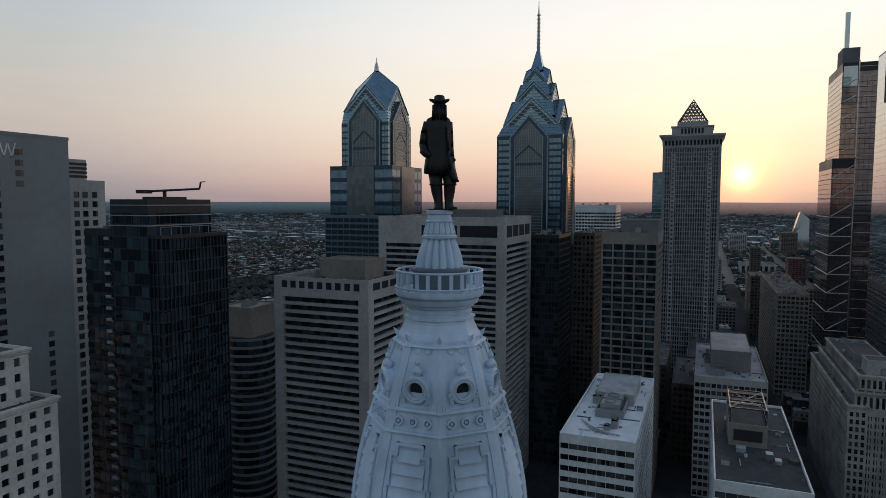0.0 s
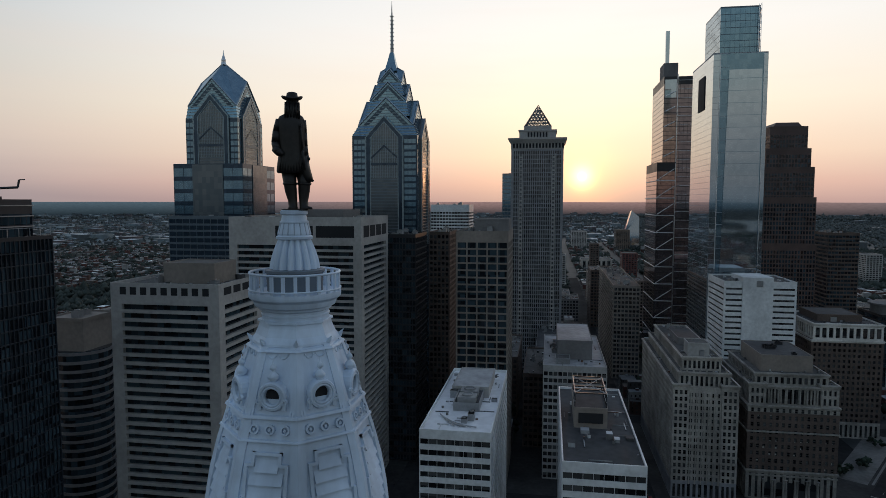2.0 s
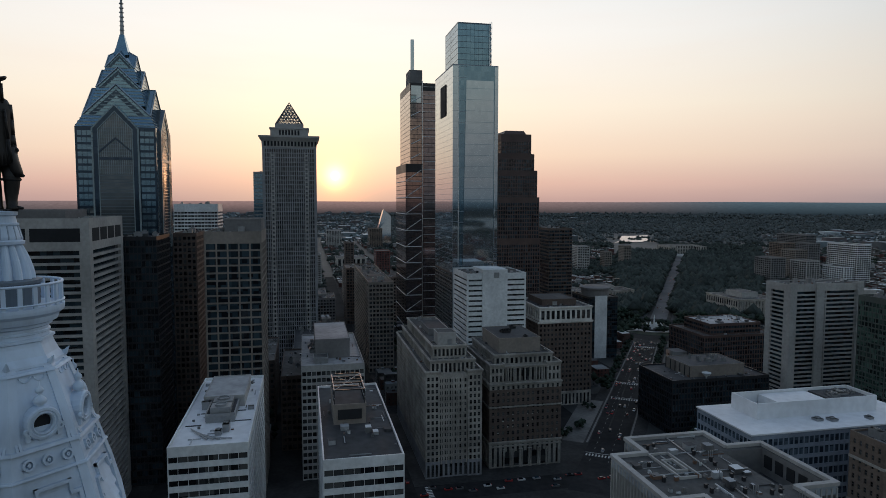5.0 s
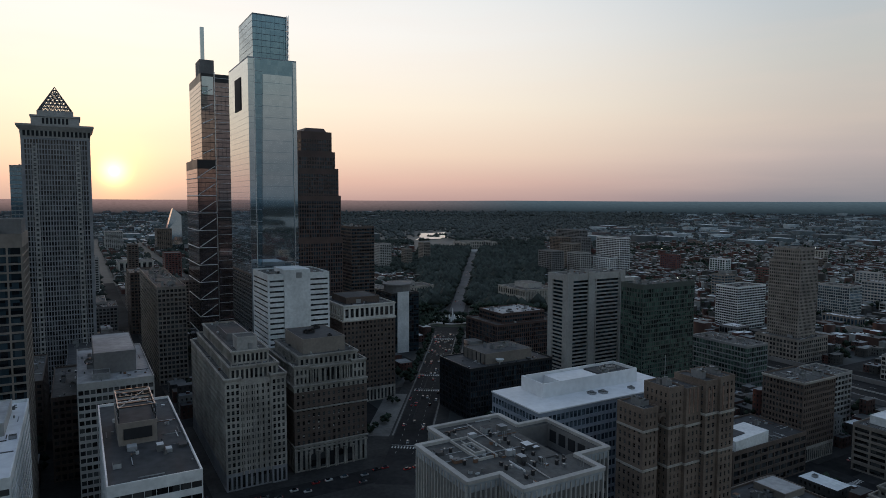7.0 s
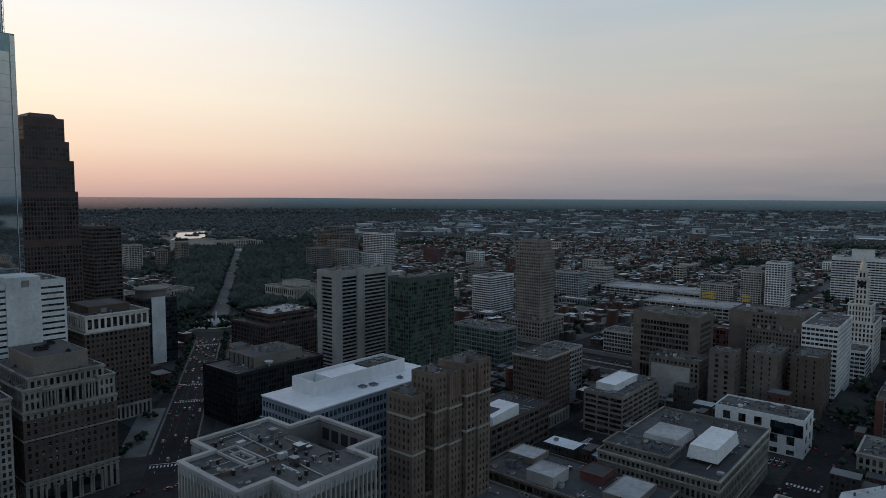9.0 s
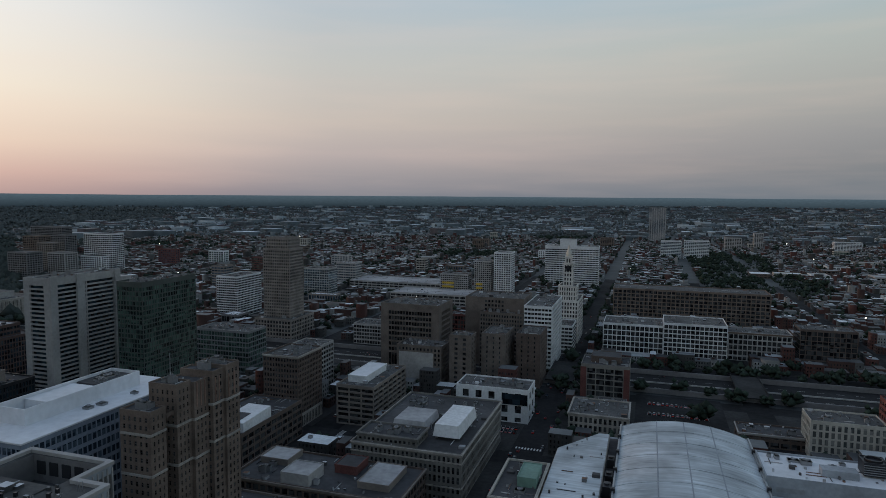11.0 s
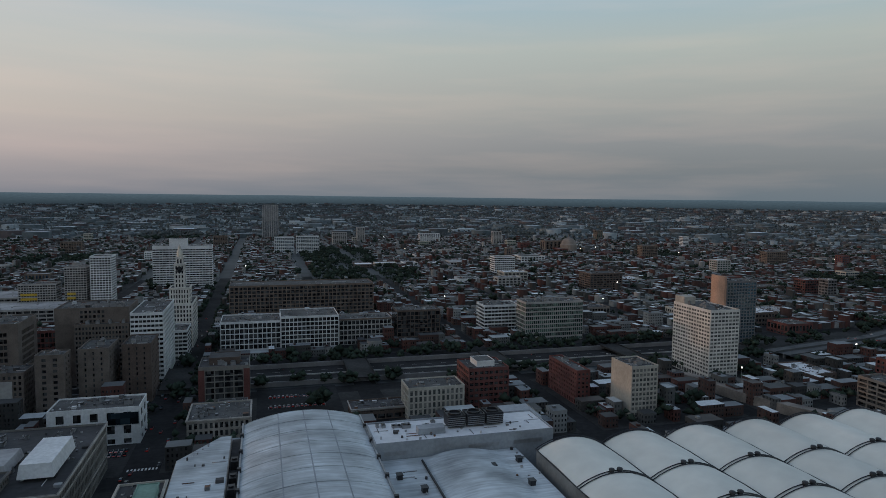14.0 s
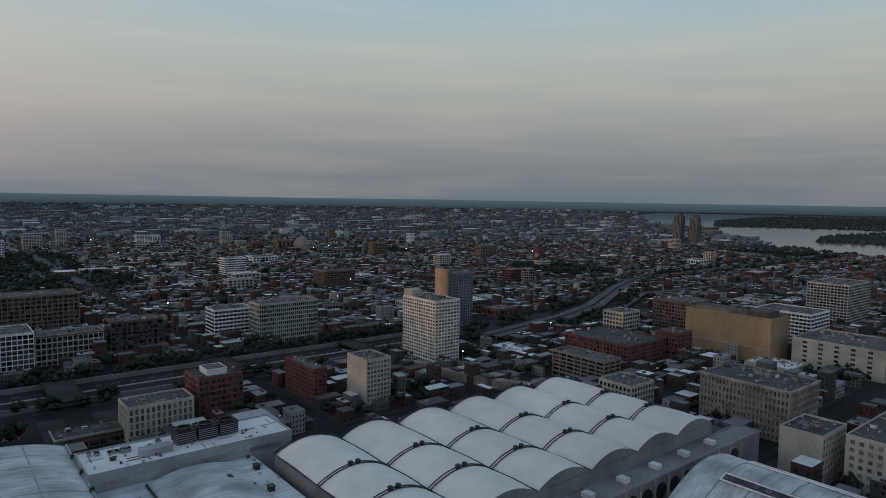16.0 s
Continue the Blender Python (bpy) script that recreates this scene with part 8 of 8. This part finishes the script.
    for _ in range(40):
        a, r = rnd.uniform(0, 6.28), rnd.uniform(24, 38)
        tree(-655 + r * math.cos(a), 446 + r * math.sin(a), rnd.uniform(5, 8), 8)
    for _ in range(9):  # plaza beside the brick block
        s, off = rnd.uniform(30, 120), rnd.uniform(24, 34)
        tree(ax + ux * s - uy * off, ay + uy * s + ux * off, rnd.uniform(3, 5), 9)
    for k in range(64):
        s, off = 20 + k * 5.6, (-13.5 if k % 2 else 21.5)
        x, y = ax + ux * s - uy * off, ay + uy * s + ux * off
        if not is_taken(x - 2, x + 2, y - 2, y + 2, 1):
            tree(x, y, rnd.uniform(4, 6), 8)
    # trees beside the freeway, the car park and the viaduct
    for fx0, fy0, fx1, fy1 in FREEWAY[:6]:
        fl = math.hypot(fx1 - fx0, fy1 - fy0)
        for k in range(int(fl // 6)):
            for sgn in (-1, 1):
                f, off = (k + rnd.random()) * 6 / fl, sgn * rnd.uniform(21, 46)
                x, y = fx0 + (fx1 - fx0) * f - (fy1 - fy0) / fl * off, fy0 + (fy1 - fy0) * f + (fx1 - fx0) / fl * off
                if rnd.random() < 0.7 and not is_taken(x - 3, x + 3, y - 3, y + 3, 2):
                    tree(x, y, rnd.uniform(6, 10), 5)
    for x, y, size in ((89, 561, 9), (167, 556, 9), (131, 553, 8), (126, 556, 7), (100, 494, 11), (150, 552, 7), (60, 556, 8), (112, 560, 7), (196, 520, 7), (44, 500, 7)):
        tree(x, y, size, 16)
    # trees along the expressway and avenue
    for x in range(-160, 560, 13):
        for y in (541, 549, 625, 632, 640):
            if rnd.random() < 0.6 and not is_taken(x - 4, x + 4, y - 4, y + 4, 2):
                tree(x, y, rnd.uniform(6, 10), 7)
    for y in range(430, 1200, 14):
        for x in (-17.6, 7.5):
            if rnd.random() < 0.45 and not is_taken(x - 3, x + 3, y - 3, y + 3, 1):
                tree(x, y, rnd.uniform(5, 8), 8)
    blocks_mesh("row_houses", near, ["house_wall", "house_roof"], "dense brick row houses with flat grey roofs", "houses")
    # far houses and woods carry the haze in their colours
    blocks_mesh("far_houses", wide, ["far_wall", "far_roof"], "distant rows of houses, colours paled for haze", "houses")
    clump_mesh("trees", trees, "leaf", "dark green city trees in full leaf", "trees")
    clump_mesh("trees", woods, "leaf_far", "distant grey-green woods and street trees, colours paled for haze", "trees")
    clump_mesh("trees", haze, "leaf_hazy", "far woods towards the horizon, leaf colour paled for haze", "trees")


build_wide_city()


def polar(az, d):
    return (EYE[0] - d * math.sin(radians(az)), EYE[1] + d * math.cos(radians(az)))


def build_water():
    g = Geo()
    rows = []
    shore = [(-56, 6900, 8200), (-57.5, 5200, 10500), (-59.5, 3400, 13500), (-61.5, 2800, 17000), (-64, 2520, 21000), (-67, 2420, 23000), (-70, 2420, 23000), (-74, 2450, 23000), (-79, 2480, 23000), (-86, 2500, 23000)]
    for az, a, b in shore:
        row = []
        for k in range(9):
            d = a * (min(b, 10500) / a) ** (k / 8)
            px, py, pz, _ = spot(*polar(az, d))
            row.append((px, py, pz + 2.2))
        rows.append(row)
    g.loft(rows, cap=False, close=False)
    lone("water", g, "water", "broad pale grey river at dusk", "water", "structure", smooth=True)
    # wooded far bank and island
    rnd = random.Random(5)
    spots = []
    for az0, az1, d0, d1, n in ((-62, -76, 4900, 9500, 3200), (-69.5, -80, 3150, 4300, 1300), (-62, -69, 2400, 2480, 160)):
        for _ in range(n):
            az = rnd.uniform(az0, az1)
            f = abs(az - az0) / abs(az1 - az0)
            d = d0 + (d1 - d0) * rnd.random() * min(1.0, 0.25 + f * 2)
            px, py, pz, k = spot(*polar(az, d))
            spots.append((px, py, pz + 3 * k + 2, rnd.uniform(9, 20) * k))
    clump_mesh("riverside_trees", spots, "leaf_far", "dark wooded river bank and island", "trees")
    # bend of the smaller river; its colour holds the bright sky reflection
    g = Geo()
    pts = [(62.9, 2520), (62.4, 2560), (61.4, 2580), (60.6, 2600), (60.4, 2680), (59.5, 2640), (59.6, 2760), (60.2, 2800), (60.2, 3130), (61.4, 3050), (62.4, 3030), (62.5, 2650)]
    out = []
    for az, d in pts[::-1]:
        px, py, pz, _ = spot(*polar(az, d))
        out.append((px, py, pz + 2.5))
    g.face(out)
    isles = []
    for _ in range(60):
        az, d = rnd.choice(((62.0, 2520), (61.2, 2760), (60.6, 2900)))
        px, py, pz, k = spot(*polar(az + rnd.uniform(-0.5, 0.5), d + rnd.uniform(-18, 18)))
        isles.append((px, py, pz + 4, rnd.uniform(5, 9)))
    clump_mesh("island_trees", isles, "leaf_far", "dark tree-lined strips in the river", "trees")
    lone("water", g, "bright_water", "small bend of river among trees, bright sky in its colour", "water", "structure")


# pinkish dusk-sky reflection put into a metallic base colour
M["bright_water"] = material("sky_pink_rippled_water", (0.72, 0.62, 0.58), 0.3, 0.85, scale=0.02, vary=0.08, bump=0.0, stains=0.1)
build_water()


def build_roads():
    ax, ay, bx, by = BOULEVARD
    length = math.hypot(bx - ax, by - ay)
    ux, uy = (bx - ax) / length, (by - ay) / length

    def strip(a, b, off, half, z, name, mat, label, h=0.06):
        g = Geo()
        p = [(ax + ux * s - uy * o, ay + uy * s + ux * o) for s, o in ((a, off - half), (b, off - half), (b, off + half), (a, off + half))]
        g.prism(p, z, z + h)
        lone(name, g, mat, label, name, "structure")

    strip(-20, 420, 4.5, 22, 0.0, "pavement", "pavement", "pale paved strip along the boulevard", 0.12)
    strip(-44, 420, 4.5, 11.5, 0.12, "road", "asphalt", "wide asphalt boulevard carriageway", 0.05)
    strip(500, length, 0, 16, 0.0, "pavement", "pavement", "pale paved strip along the tree-lined boulevard", 0.12)
    strip(500, length - 60, 0, 10.5, 0.12, "road", "worn_asphalt", "grey asphalt boulevard between trees", 0.05)
    strip(length - 130, length - 40, 0, 15, 0.2, "steps", "concrete", "broad pale stone steps before the museum", 2.5)
    strip(28, 122, 28, 8.5, 0.12, "plaza", "plaza_stone", "pale paved plaza beside the brick block", 0.06)
    strip(30, 360, 17.4, 0.6, 0.12, "kerb", "plaza_stone", "pale stone kerb of the boulevard", 0.15)
    strip(30, 360, -8.2, 0.6, 0.12, "kerb", "plaza_stone", "pale stone kerb of the boulevard", 0.15)
    strip(60, 230, 7.5, 0.5, 0.17, "traffic_island", "pavement", "long narrow concrete traffic island", 0.15)
    for off in (0.3, 11.0):
        g = Geo()
        s = 0.0
        while s < 380:
            p = [(ax + ux * (s + q) - uy * o, ay + uy * (s + q) + ux * o) for q, o in ((0, off - 0.07), (3, off - 0.07), (3, off + 0.07), (0, off + 0.07))]
            g.prism(p, 0.17, 0.19)
            s += 10
        tagged(lone("lane_marking", g, "road_paint", "dashed white lane marking", "road marking"), kind="stuff")
    # crossings of the boulevard: stop lines and ladders of stripes
    for s in (8, 132, 178, 330):
        strip(s + 5, s + 5.6, 4.5, 11, 0.172, "stop_line", "road_paint", "white stop line on asphalt", 0.02)
        for k in range(11):
            strip(s, s + 3.2, -5 + k * 1.95, 0.45, 0.172, "crossing_stripe", "road_paint", "white painted crossing stripe on asphalt", 0.02)
    # crossings
    for cx, cy, along in ((-268, 190, 0), (-143, 190, 0), (-143, 90, 0), (-268, 88, 0), (-6, 381, 0), (-128, 205, 1), (-152, 205, 1), (-128, 300, 1), (-143, 288, 0), (-6, 412, 0), (-160, 395, 1), (-128, 395, 1), (-143, 218, 0)):
        for k in range(9):
            g = Geo()
            if along:
                g.box(cx - 1.6, cx + 1.6, cy - 8 + k * 1.9, cy - 7 + k * 1.9, 0.05, 0.075)
            else:
                g.box(cx - 8 + k * 1.9, cx - 7 + k * 1.9, cy - 1.6, cy + 1.6, 0.05, 0.075)
            lone("crossing_stripe", g, "road_paint", "white painted crossing stripe on asphalt", "road marking", group="crossing stripes")
    # traffic circle with fountain
    g = Geo()
    g.lathe(-655, 446, [(70, 0.1), (70, 0.2)], 48)
    lone("road", g, "asphalt", "round asphalt traffic circle", "road", "structure")
    g = Geo()
    g.lathe(-655, 446, [(44, 0.12), (44, 0.35), (40, 0.4)], 48)
    lone("lawn", g, "grass", "round grassed island of the traffic circle", "lawn", "structure")
    g = Geo()
    g.lathe(-655, 446, [(27, 0.38), (27, 0.46)], 40)
    lone("plaza", g, "concrete", "pale round plaza about the fountain", "plaza", "structure")
    for k in range(4):
        a = radians(11 + 90 * k)
        g = Geo()
        c, q = math.cos(a), math.sin(a)
        g.prism([(-655 + c * u - q * v, 446 + q * u + c * v) for u, v in ((26, -3), (45, -3), (45, 3), (26, 3))], 0.36, 0.44)
        lone("path", g, "concrete", "pale path across the round lawn", "path", "structure")
    t = thing("fountain", "round stone fountain with white jets", "fountain", -655, 446, 0.4)
    g = Geo()
    g.lathe(-655, 446, [(19, 0.4), (19, 1.3), (18, 1.3), (18, 0.9)], 32)
    part("basin", g, "pavement", t)
    g = Geo()
    for k in range(9):
        a = 2 * math.pi * k / 8
        r = 0 if k == 8 else 9
        g.lathe(-655 + r * math.cos(a), 446 + r * math.sin(a), [(1.6, 0.9), (1.2, 5), (0.5, 7 if k < 8 else 17)], 7)
    part("water_jet", g, "white", t, "white water jets")
    # sunken expressway with bridges
    g = Geo()
    g.box(-720, 560, 562, 616, 0.02, 0.06)
    lone("road", g, "asphalt", "sunken asphalt expressway", "road", "structure")
    for y in (558.5, 616.5):
        g = Geo()
        g.box(-720, 560, y, y + 1.6, 0, 4.0)
        lone("retaining_wall", g, "concrete_dark", "long grey concrete retaining wall of the expressway", "wall", "structure")
    g = Geo()
    g.box(-720, 560, 588.6, 589.6, 0.05, 1.1)
    lone("median_barrier", g, "concrete", "concrete median barrier of the expressway", "barrier", "structure")
    for y in (575, 603):
        g = Geo()
        for k in range(90):
            g.box(-715 + k * 14, -709 + k * 14, y - 0.12, y + 0.12, 0.06, 0.08)
        tagged(lone("lane_marking", g, "road_paint", "dashed white lane marking", "road marking"), kind="stuff")
    for x, w in NS:
        if -700 < x < 560:
            g = Geo()
            g.box(x - w - 2, x + w + 2, 556, 620, 3.6, 4.4, bottom=True)
            g.box(x - w - 2, x - w - 1.6, 556, 620, 4.4, 5.4)
            g.box(x + w + 1.6, x + w + 2, 556, 620, 4.4, 5.4)
            lone("bridge", g, "pavement", "street bridge over the expressway", "bridge", "structure")
    # elevated freeway ramps running out to the river
    for n, (x0, y0, x1, y1) in enumerate(FREEWAY):
        g = Geo()
        d = math.hypot(x1 - x0, y1 - y0)
        vx, vy = (x1 - x0) / d, (y1 - y0) / d
        hh = 4.5
        for off, half in (((-8, 6.5), (8, 6.5)) if n < 6 else ((0, 6.5),)):
            pts = [(x0 - vy * (off - half), y0 + vx * (off - half)), (x1 - vy * (off - half), y1 + vx * (off - half)), (x1 - vy * (off + half), y1 + vx * (off + half)), (x0 - vy * (off + half), y0 + vx * (off + half))]
            pts = [spot(*p)[:3] for p in pts]
            g.face([(p[0], p[1], p[2] + hh) for p in pts][::-1])
            for a, b in ((0, 1), (3, 2)):
                g.face([(pts[a][0], pts[a][1], pts[a][2] + hh - 1.5), (pts[b][0], pts[b][1], pts[b][2] + hh - 1.5), (pts[b][0], pts[b][1], pts[b][2] + hh + 1.0), (pts[a][0], pts[a][1], pts[a][2] + hh + 1.0)])
        for k in range(int(d // 40)):
            cx, cy, cz, _ = spot(x0 + vx * 40 * k, y0 + vy * 40 * k)
            for off in (-8, 8) if n < 6 else (0,):
                g.box(cx - vy * off - 1, cx - vy * off + 1, cy + vx * off - 1, cy + vx * off + 1, cz, cz + hh)
        lone("elevated_road", g, "deck", "pale concrete elevated freeway ramp", "road", "structure")
    # curved viaduct wall and car park
    g = Geo()
    pts = [(372, 545), (395, 520), (412, 480), (418, 440), (430, 400), (452, 360)]
    for (x0, y0), (x1, y1) in zip(pts, pts[1:]):
        g.face([(x0, y0, 0), (x1, y1, 0), (x1, y1, 7.5), (x0, y0, 7.5)])
        g.face([(x0, y0, 7.5), (x1, y1, 7.5), (x1 + 9, y1 + 2, 7.5), (x0 + 9, y0 + 2, 7.5)])
    lone("viaduct", g, "tan_stone", "curving old stone rail viaduct", "viaduct", "structure")


M["worn_asphalt"] = material("worn_grey_asphalt", (0.085, 0.087, 0.092), 0.85, scale=0.25, vary=0.2, stains=0.3)
M["plaza_stone"] = material("worn_plaza_stone", (0.16, 0.158, 0.15), 0.9, scale=0.4, vary=0.2, stains=0.4)
M["deck"] = material("worn_concrete_deck", (0.10, 0.104, 0.107), 0.9, scale=0.2, vary=0.2, stains=0.35, spec=0.2)
M["road_paint"] = material("white_road_paint", (0.6, 0.6, 0.58), 0.8, bump=0)
build_roads()


def build_cars():
    rnd = random.Random(8)
    colours = ["car_white", "car_black", "car_silver", "car_red", "car_grey"]
    protos = []
    for c in colours:
        t = thing("car", "small parked or driving city car on asphalt", "car", 0, 0, 0, "street cars")
        g = Geo()
        g.loft([[(-a, -b, z), (a, -b, z), (a, b, z), (-a, b, z)] for a, b, z in ((2.05, 0.8, 0.02), (2.2, 0.87, 0.35), (2.2, 0.85, 0.72), (2.1, 0.8, 0.82))])
        part("body", g, c, t)
        g = Geo()
        g.loft([[(-1.6, -0.8, 0.8), (1.0, -0.8, 0.8), (1.0, 0.8, 0.8), (-1.6, 0.8, 0.8)], [(-1.2, -0.68, 1.42), (0.5, -0.68, 1.42), (0.5, 0.68, 1.42), (-1.2, 0.68, 1.42)]])
        part("cabin", g, "glass_black", t)
        g = Geo()
        g.box(-2.24, -2.19, -0.8, 0.8, 0.6, 0.72, bottom=True)
        part("tail_light", g, "tail_lamp", t)
        protos.append(t)
    used = set()

    def put(x, y, ang, z=0.06):
        i = rnd.randrange(len(protos))
        m = pose(x, y, z, 0, 0, ang)
        if i not in used:
            used.add(i)
            protos[i].matrix_basis = m
        else:
            copy_thing(protos[i], m)

    for _ in range(40):  # avenue north
        put(rnd.choice((-14.6, -11.2, -7.8, -4.4, -1.0, 2.4)), rnd.uniform(300, 900), rnd.choice((90, 270)))
    lanes = (-5.3, -1.6, 2.2, 5.8, 9.2, 12.4, 15.2)
    for k in range(58):  # boulevard, queueing before the lights
        s, off = 18 + 6.4 * rnd.randrange(56), lanes[k % 7]
        put(-285 - 0.8313 * s - 0.5558 * off, 200 + 0.5558 * s - 0.8313 * off, 146 if off > 7 else 326, 0.17)
    for k in range(16):
        s, off = rnd.uniform(560, 1100), rnd.choice((-6, -3, 3, 6))
        put(-285 - 0.8313 * s - 0.5558 * off, 200 + 0.5558 * s - 0.8313 * off, 146, 0.17)
    for k in range(26):
        x0, y0, x1, y1 = FREEWAY[rnd.randrange(5)]
        f, q = rnd.random(), rnd.choice((-10.5, -6, 6, 10.5))
        d = math.hypot(x1 - x0, y1 - y0)
        put(x0 + (x1 - x0) * f - (y1 - y0) / d * q, y0 + (y1 - y0) * f + (x1 - x0) / d * q, math.degrees(math.atan2(y1 - y0, x1 - x0)), 4.52)
    for k in range(26):
        put(66 + 3.2 * (k % 13), 505 + 24 * (k // 13), 90, 0.24)
    for k in range(30):  # car parks
        put(-60 + 2.9 * (k % 15), 436 + 7 * (k // 15), 90, 0.18)
    for k in range(14):
        put(-224 + rnd.choice((0, 4)) * 0.8, 300 + 5.5 * k, 90, 0.18)
    for k in range(10):
        put(rnd.choice((-150, -147, -139, -136)), rnd.uniform(90, 290), 90)
    for k in range(16):
        put(rnd.choice((-274, -270.5, -266, -262.5)), 84 + 7.2 * k + rnd.uniform(-2, 2), rnd.choice((90, 270)))
    for _ in range(12):
        put(rnd.uniform(-460, -150), rnd.choice((65, 69, 74, 78)), rnd.choice((0, 180)))
    for _ in range(12):
        put(rnd.uniform(-300, 500), rnd.choice((568, 574, 580, 596, 603, 610)), rnd.choice((0, 180)))
    for k in range(24):
        x, y = rnd.uniform(340, 395) , 452 + 7 * (k % 8)
        put(x, y, 90, 0.18)
    for k in range(18):
        put(-205 + 5 * (k % 12), 505 + 9 * (k // 12), 90, 0.18)
    for _ in range(10):
        put(rnd.choice((-150, -147, -139, -136)), rnd.uniform(290, 560), 90)




def lamp_material(name, rgb, power):
    m = bpy.data.materials.new(name)
    m.use_nodes = True
    p = m.node_tree.nodes["Principled BSDF"]
    p.inputs["Base Color"].default_value = (*rgb, 1)
    p.inputs["Emission Color"].default_value = (*rgb, 1)
    p.inputs["Emission Strength"].default_value = power
    return m


M["tail_lamp"] = lamp_material("red_tail_lamp", (0.6, 0.03, 0.02), 0.35)
M["lamp_glow"] = lamp_material("lit_lamp_glass", (1.0, 0.95, 0.85), 4.0)


def build_lamps():
    """Lit lamps on tall poles out in the city."""
    rnd = random.Random(31)
    for k in range(22):
        x, y = polar(rnd.uniform(-50, 46), rnd.uniform(560, 2300))
        if is_taken(x - 2, x + 2, y - 2, y + 2, 1):
            continue
        t = thing("street_lamp", "lit street lamp on a tall metal pole", "street lamp", x, y, 0, "lit street lamps")
        g = Geo()
        g.tube((x, y, 0), (x, y, 15), 0.15, 6)
        part("pole", g, "metal_grey", t)
        g = Geo()
        g.ball((x, y, 15.3), 0.45 + math.hypot(x, y) * 0.0003, 8)
        part("lamp", g, "lamp_glow", t)


build_lamps()
for n, c in (("car_white", (0.6, 0.6, 0.6)), ("car_black", (0.02, 0.02, 0.022)), ("car_silver", (0.3, 0.31, 0.32)), ("car_red", (0.25, 0.02, 0.02)), ("car_grey", (0.12, 0.125, 0.13))):
    M[n] = material(n + "_paint", c, 0.35, 0.2, bump=0, vary=0.03, stains=0.05)
build_cars()


def build_car_park():
    g = Geo()
    g.box(56, 118, 484, 552, 0.05, 0.23)
    lone("car_park", g, "asphalt", "dark asphalt car park beside the expressway", "car park", "structure")
    for k in range(14):
        for y in (502, 526):
            g = Geo()
            g.box(64.4 + 3.2 * k, 64.55 + 3.2 * k, y, y + 5.5, 0.23, 0.25)
            lone("parking_line", g, "road_paint", "thin white parking bay line", "road marking", group="parking bay lines")
    building("low_building", "low dark building with pale roof edge", 120, 168, 462, 482, 9, "brick_brown", roof="roof_dark", bay=6, trim="concrete", plant=5)
    building("low_building", "small brick building beside the car park", 172, 196, 466, 490, 13, "brick_tan", roof="roof_dark", bay=4, plant=4)
    building("low_building", "low grey building at the edge of the car park", 30, 50, 470, 500, 11, "concrete_dark", roof="roof_dark", bay=4, plant=4)


build_car_park()


def build_roof_clutter():
    """Vents, hatches, pipes and kerbs, a metre or so across, over all nearer flat roofs."""
    rnd = random.Random(77)
    rows = []
    roofs = [ob for ob in scene.objects if ob.type == "MESH" and ob.parent and (ob.name.startswith("roof.") or ob.name == "roof")]
    for ob in roofs:
        o = ob.parent.location
        bb = [Vector(c) + o for c in ob.bound_box]
        x0, x1, y0, y1, z = min(c.x for c in bb), max(c.x for c in bb), min(c.y for c in bb), max(c.y for c in bb), max(c.z for c in bb)
        d = math.hypot((x0 + x1) / 2 - EYE[0], (y0 + y1) / 2 - EYE[1])
        if d > 1300 or z > 150 or min(x1 - x0, y1 - y0) < 6 or len(ob.data.polygons) > 8 or z < 5:
            continue
        for _ in range(int(min(46, (x1 - x0) * (y1 - y0) / 32))):
            x, y = rnd.uniform(x0 + 1, x1 - 1), rnd.uniform(y0 + 1, y1 - 1)
            kind = rnd.random()
            if kind < 0.55:
                w, dep, h = rnd.uniform(0.4, 1.3), rnd.uniform(0.4, 1.3), rnd.uniform(0.3, 1.3)
            elif kind < 0.75:
                w, dep, h = rnd.uniform(3, 9), 0.3, 0.35
            elif kind < 0.9:
                w, dep, h = 0.3, rnd.uniform(3, 9), 0.35
            else:
                w, dep, h = rnd.uniform(1.5, 3.5), rnd.uniform(1.5, 3), rnd.uniform(0.8, 2.2)
            x, y = min(x, x1 - w - 0.6), min(y, y1 - dep - 0.6)
            if x > x0 and y > y0:
                rows.append((x, x + w, y, y + dep, z - 0.02, z + h))
    blocks_mesh("rooftop_clutter", rows, ["clutter", "clutter"], "small vents, pipes and hatches scattered on flat roofs", "rooftop clutter")


build_roof_clutter()
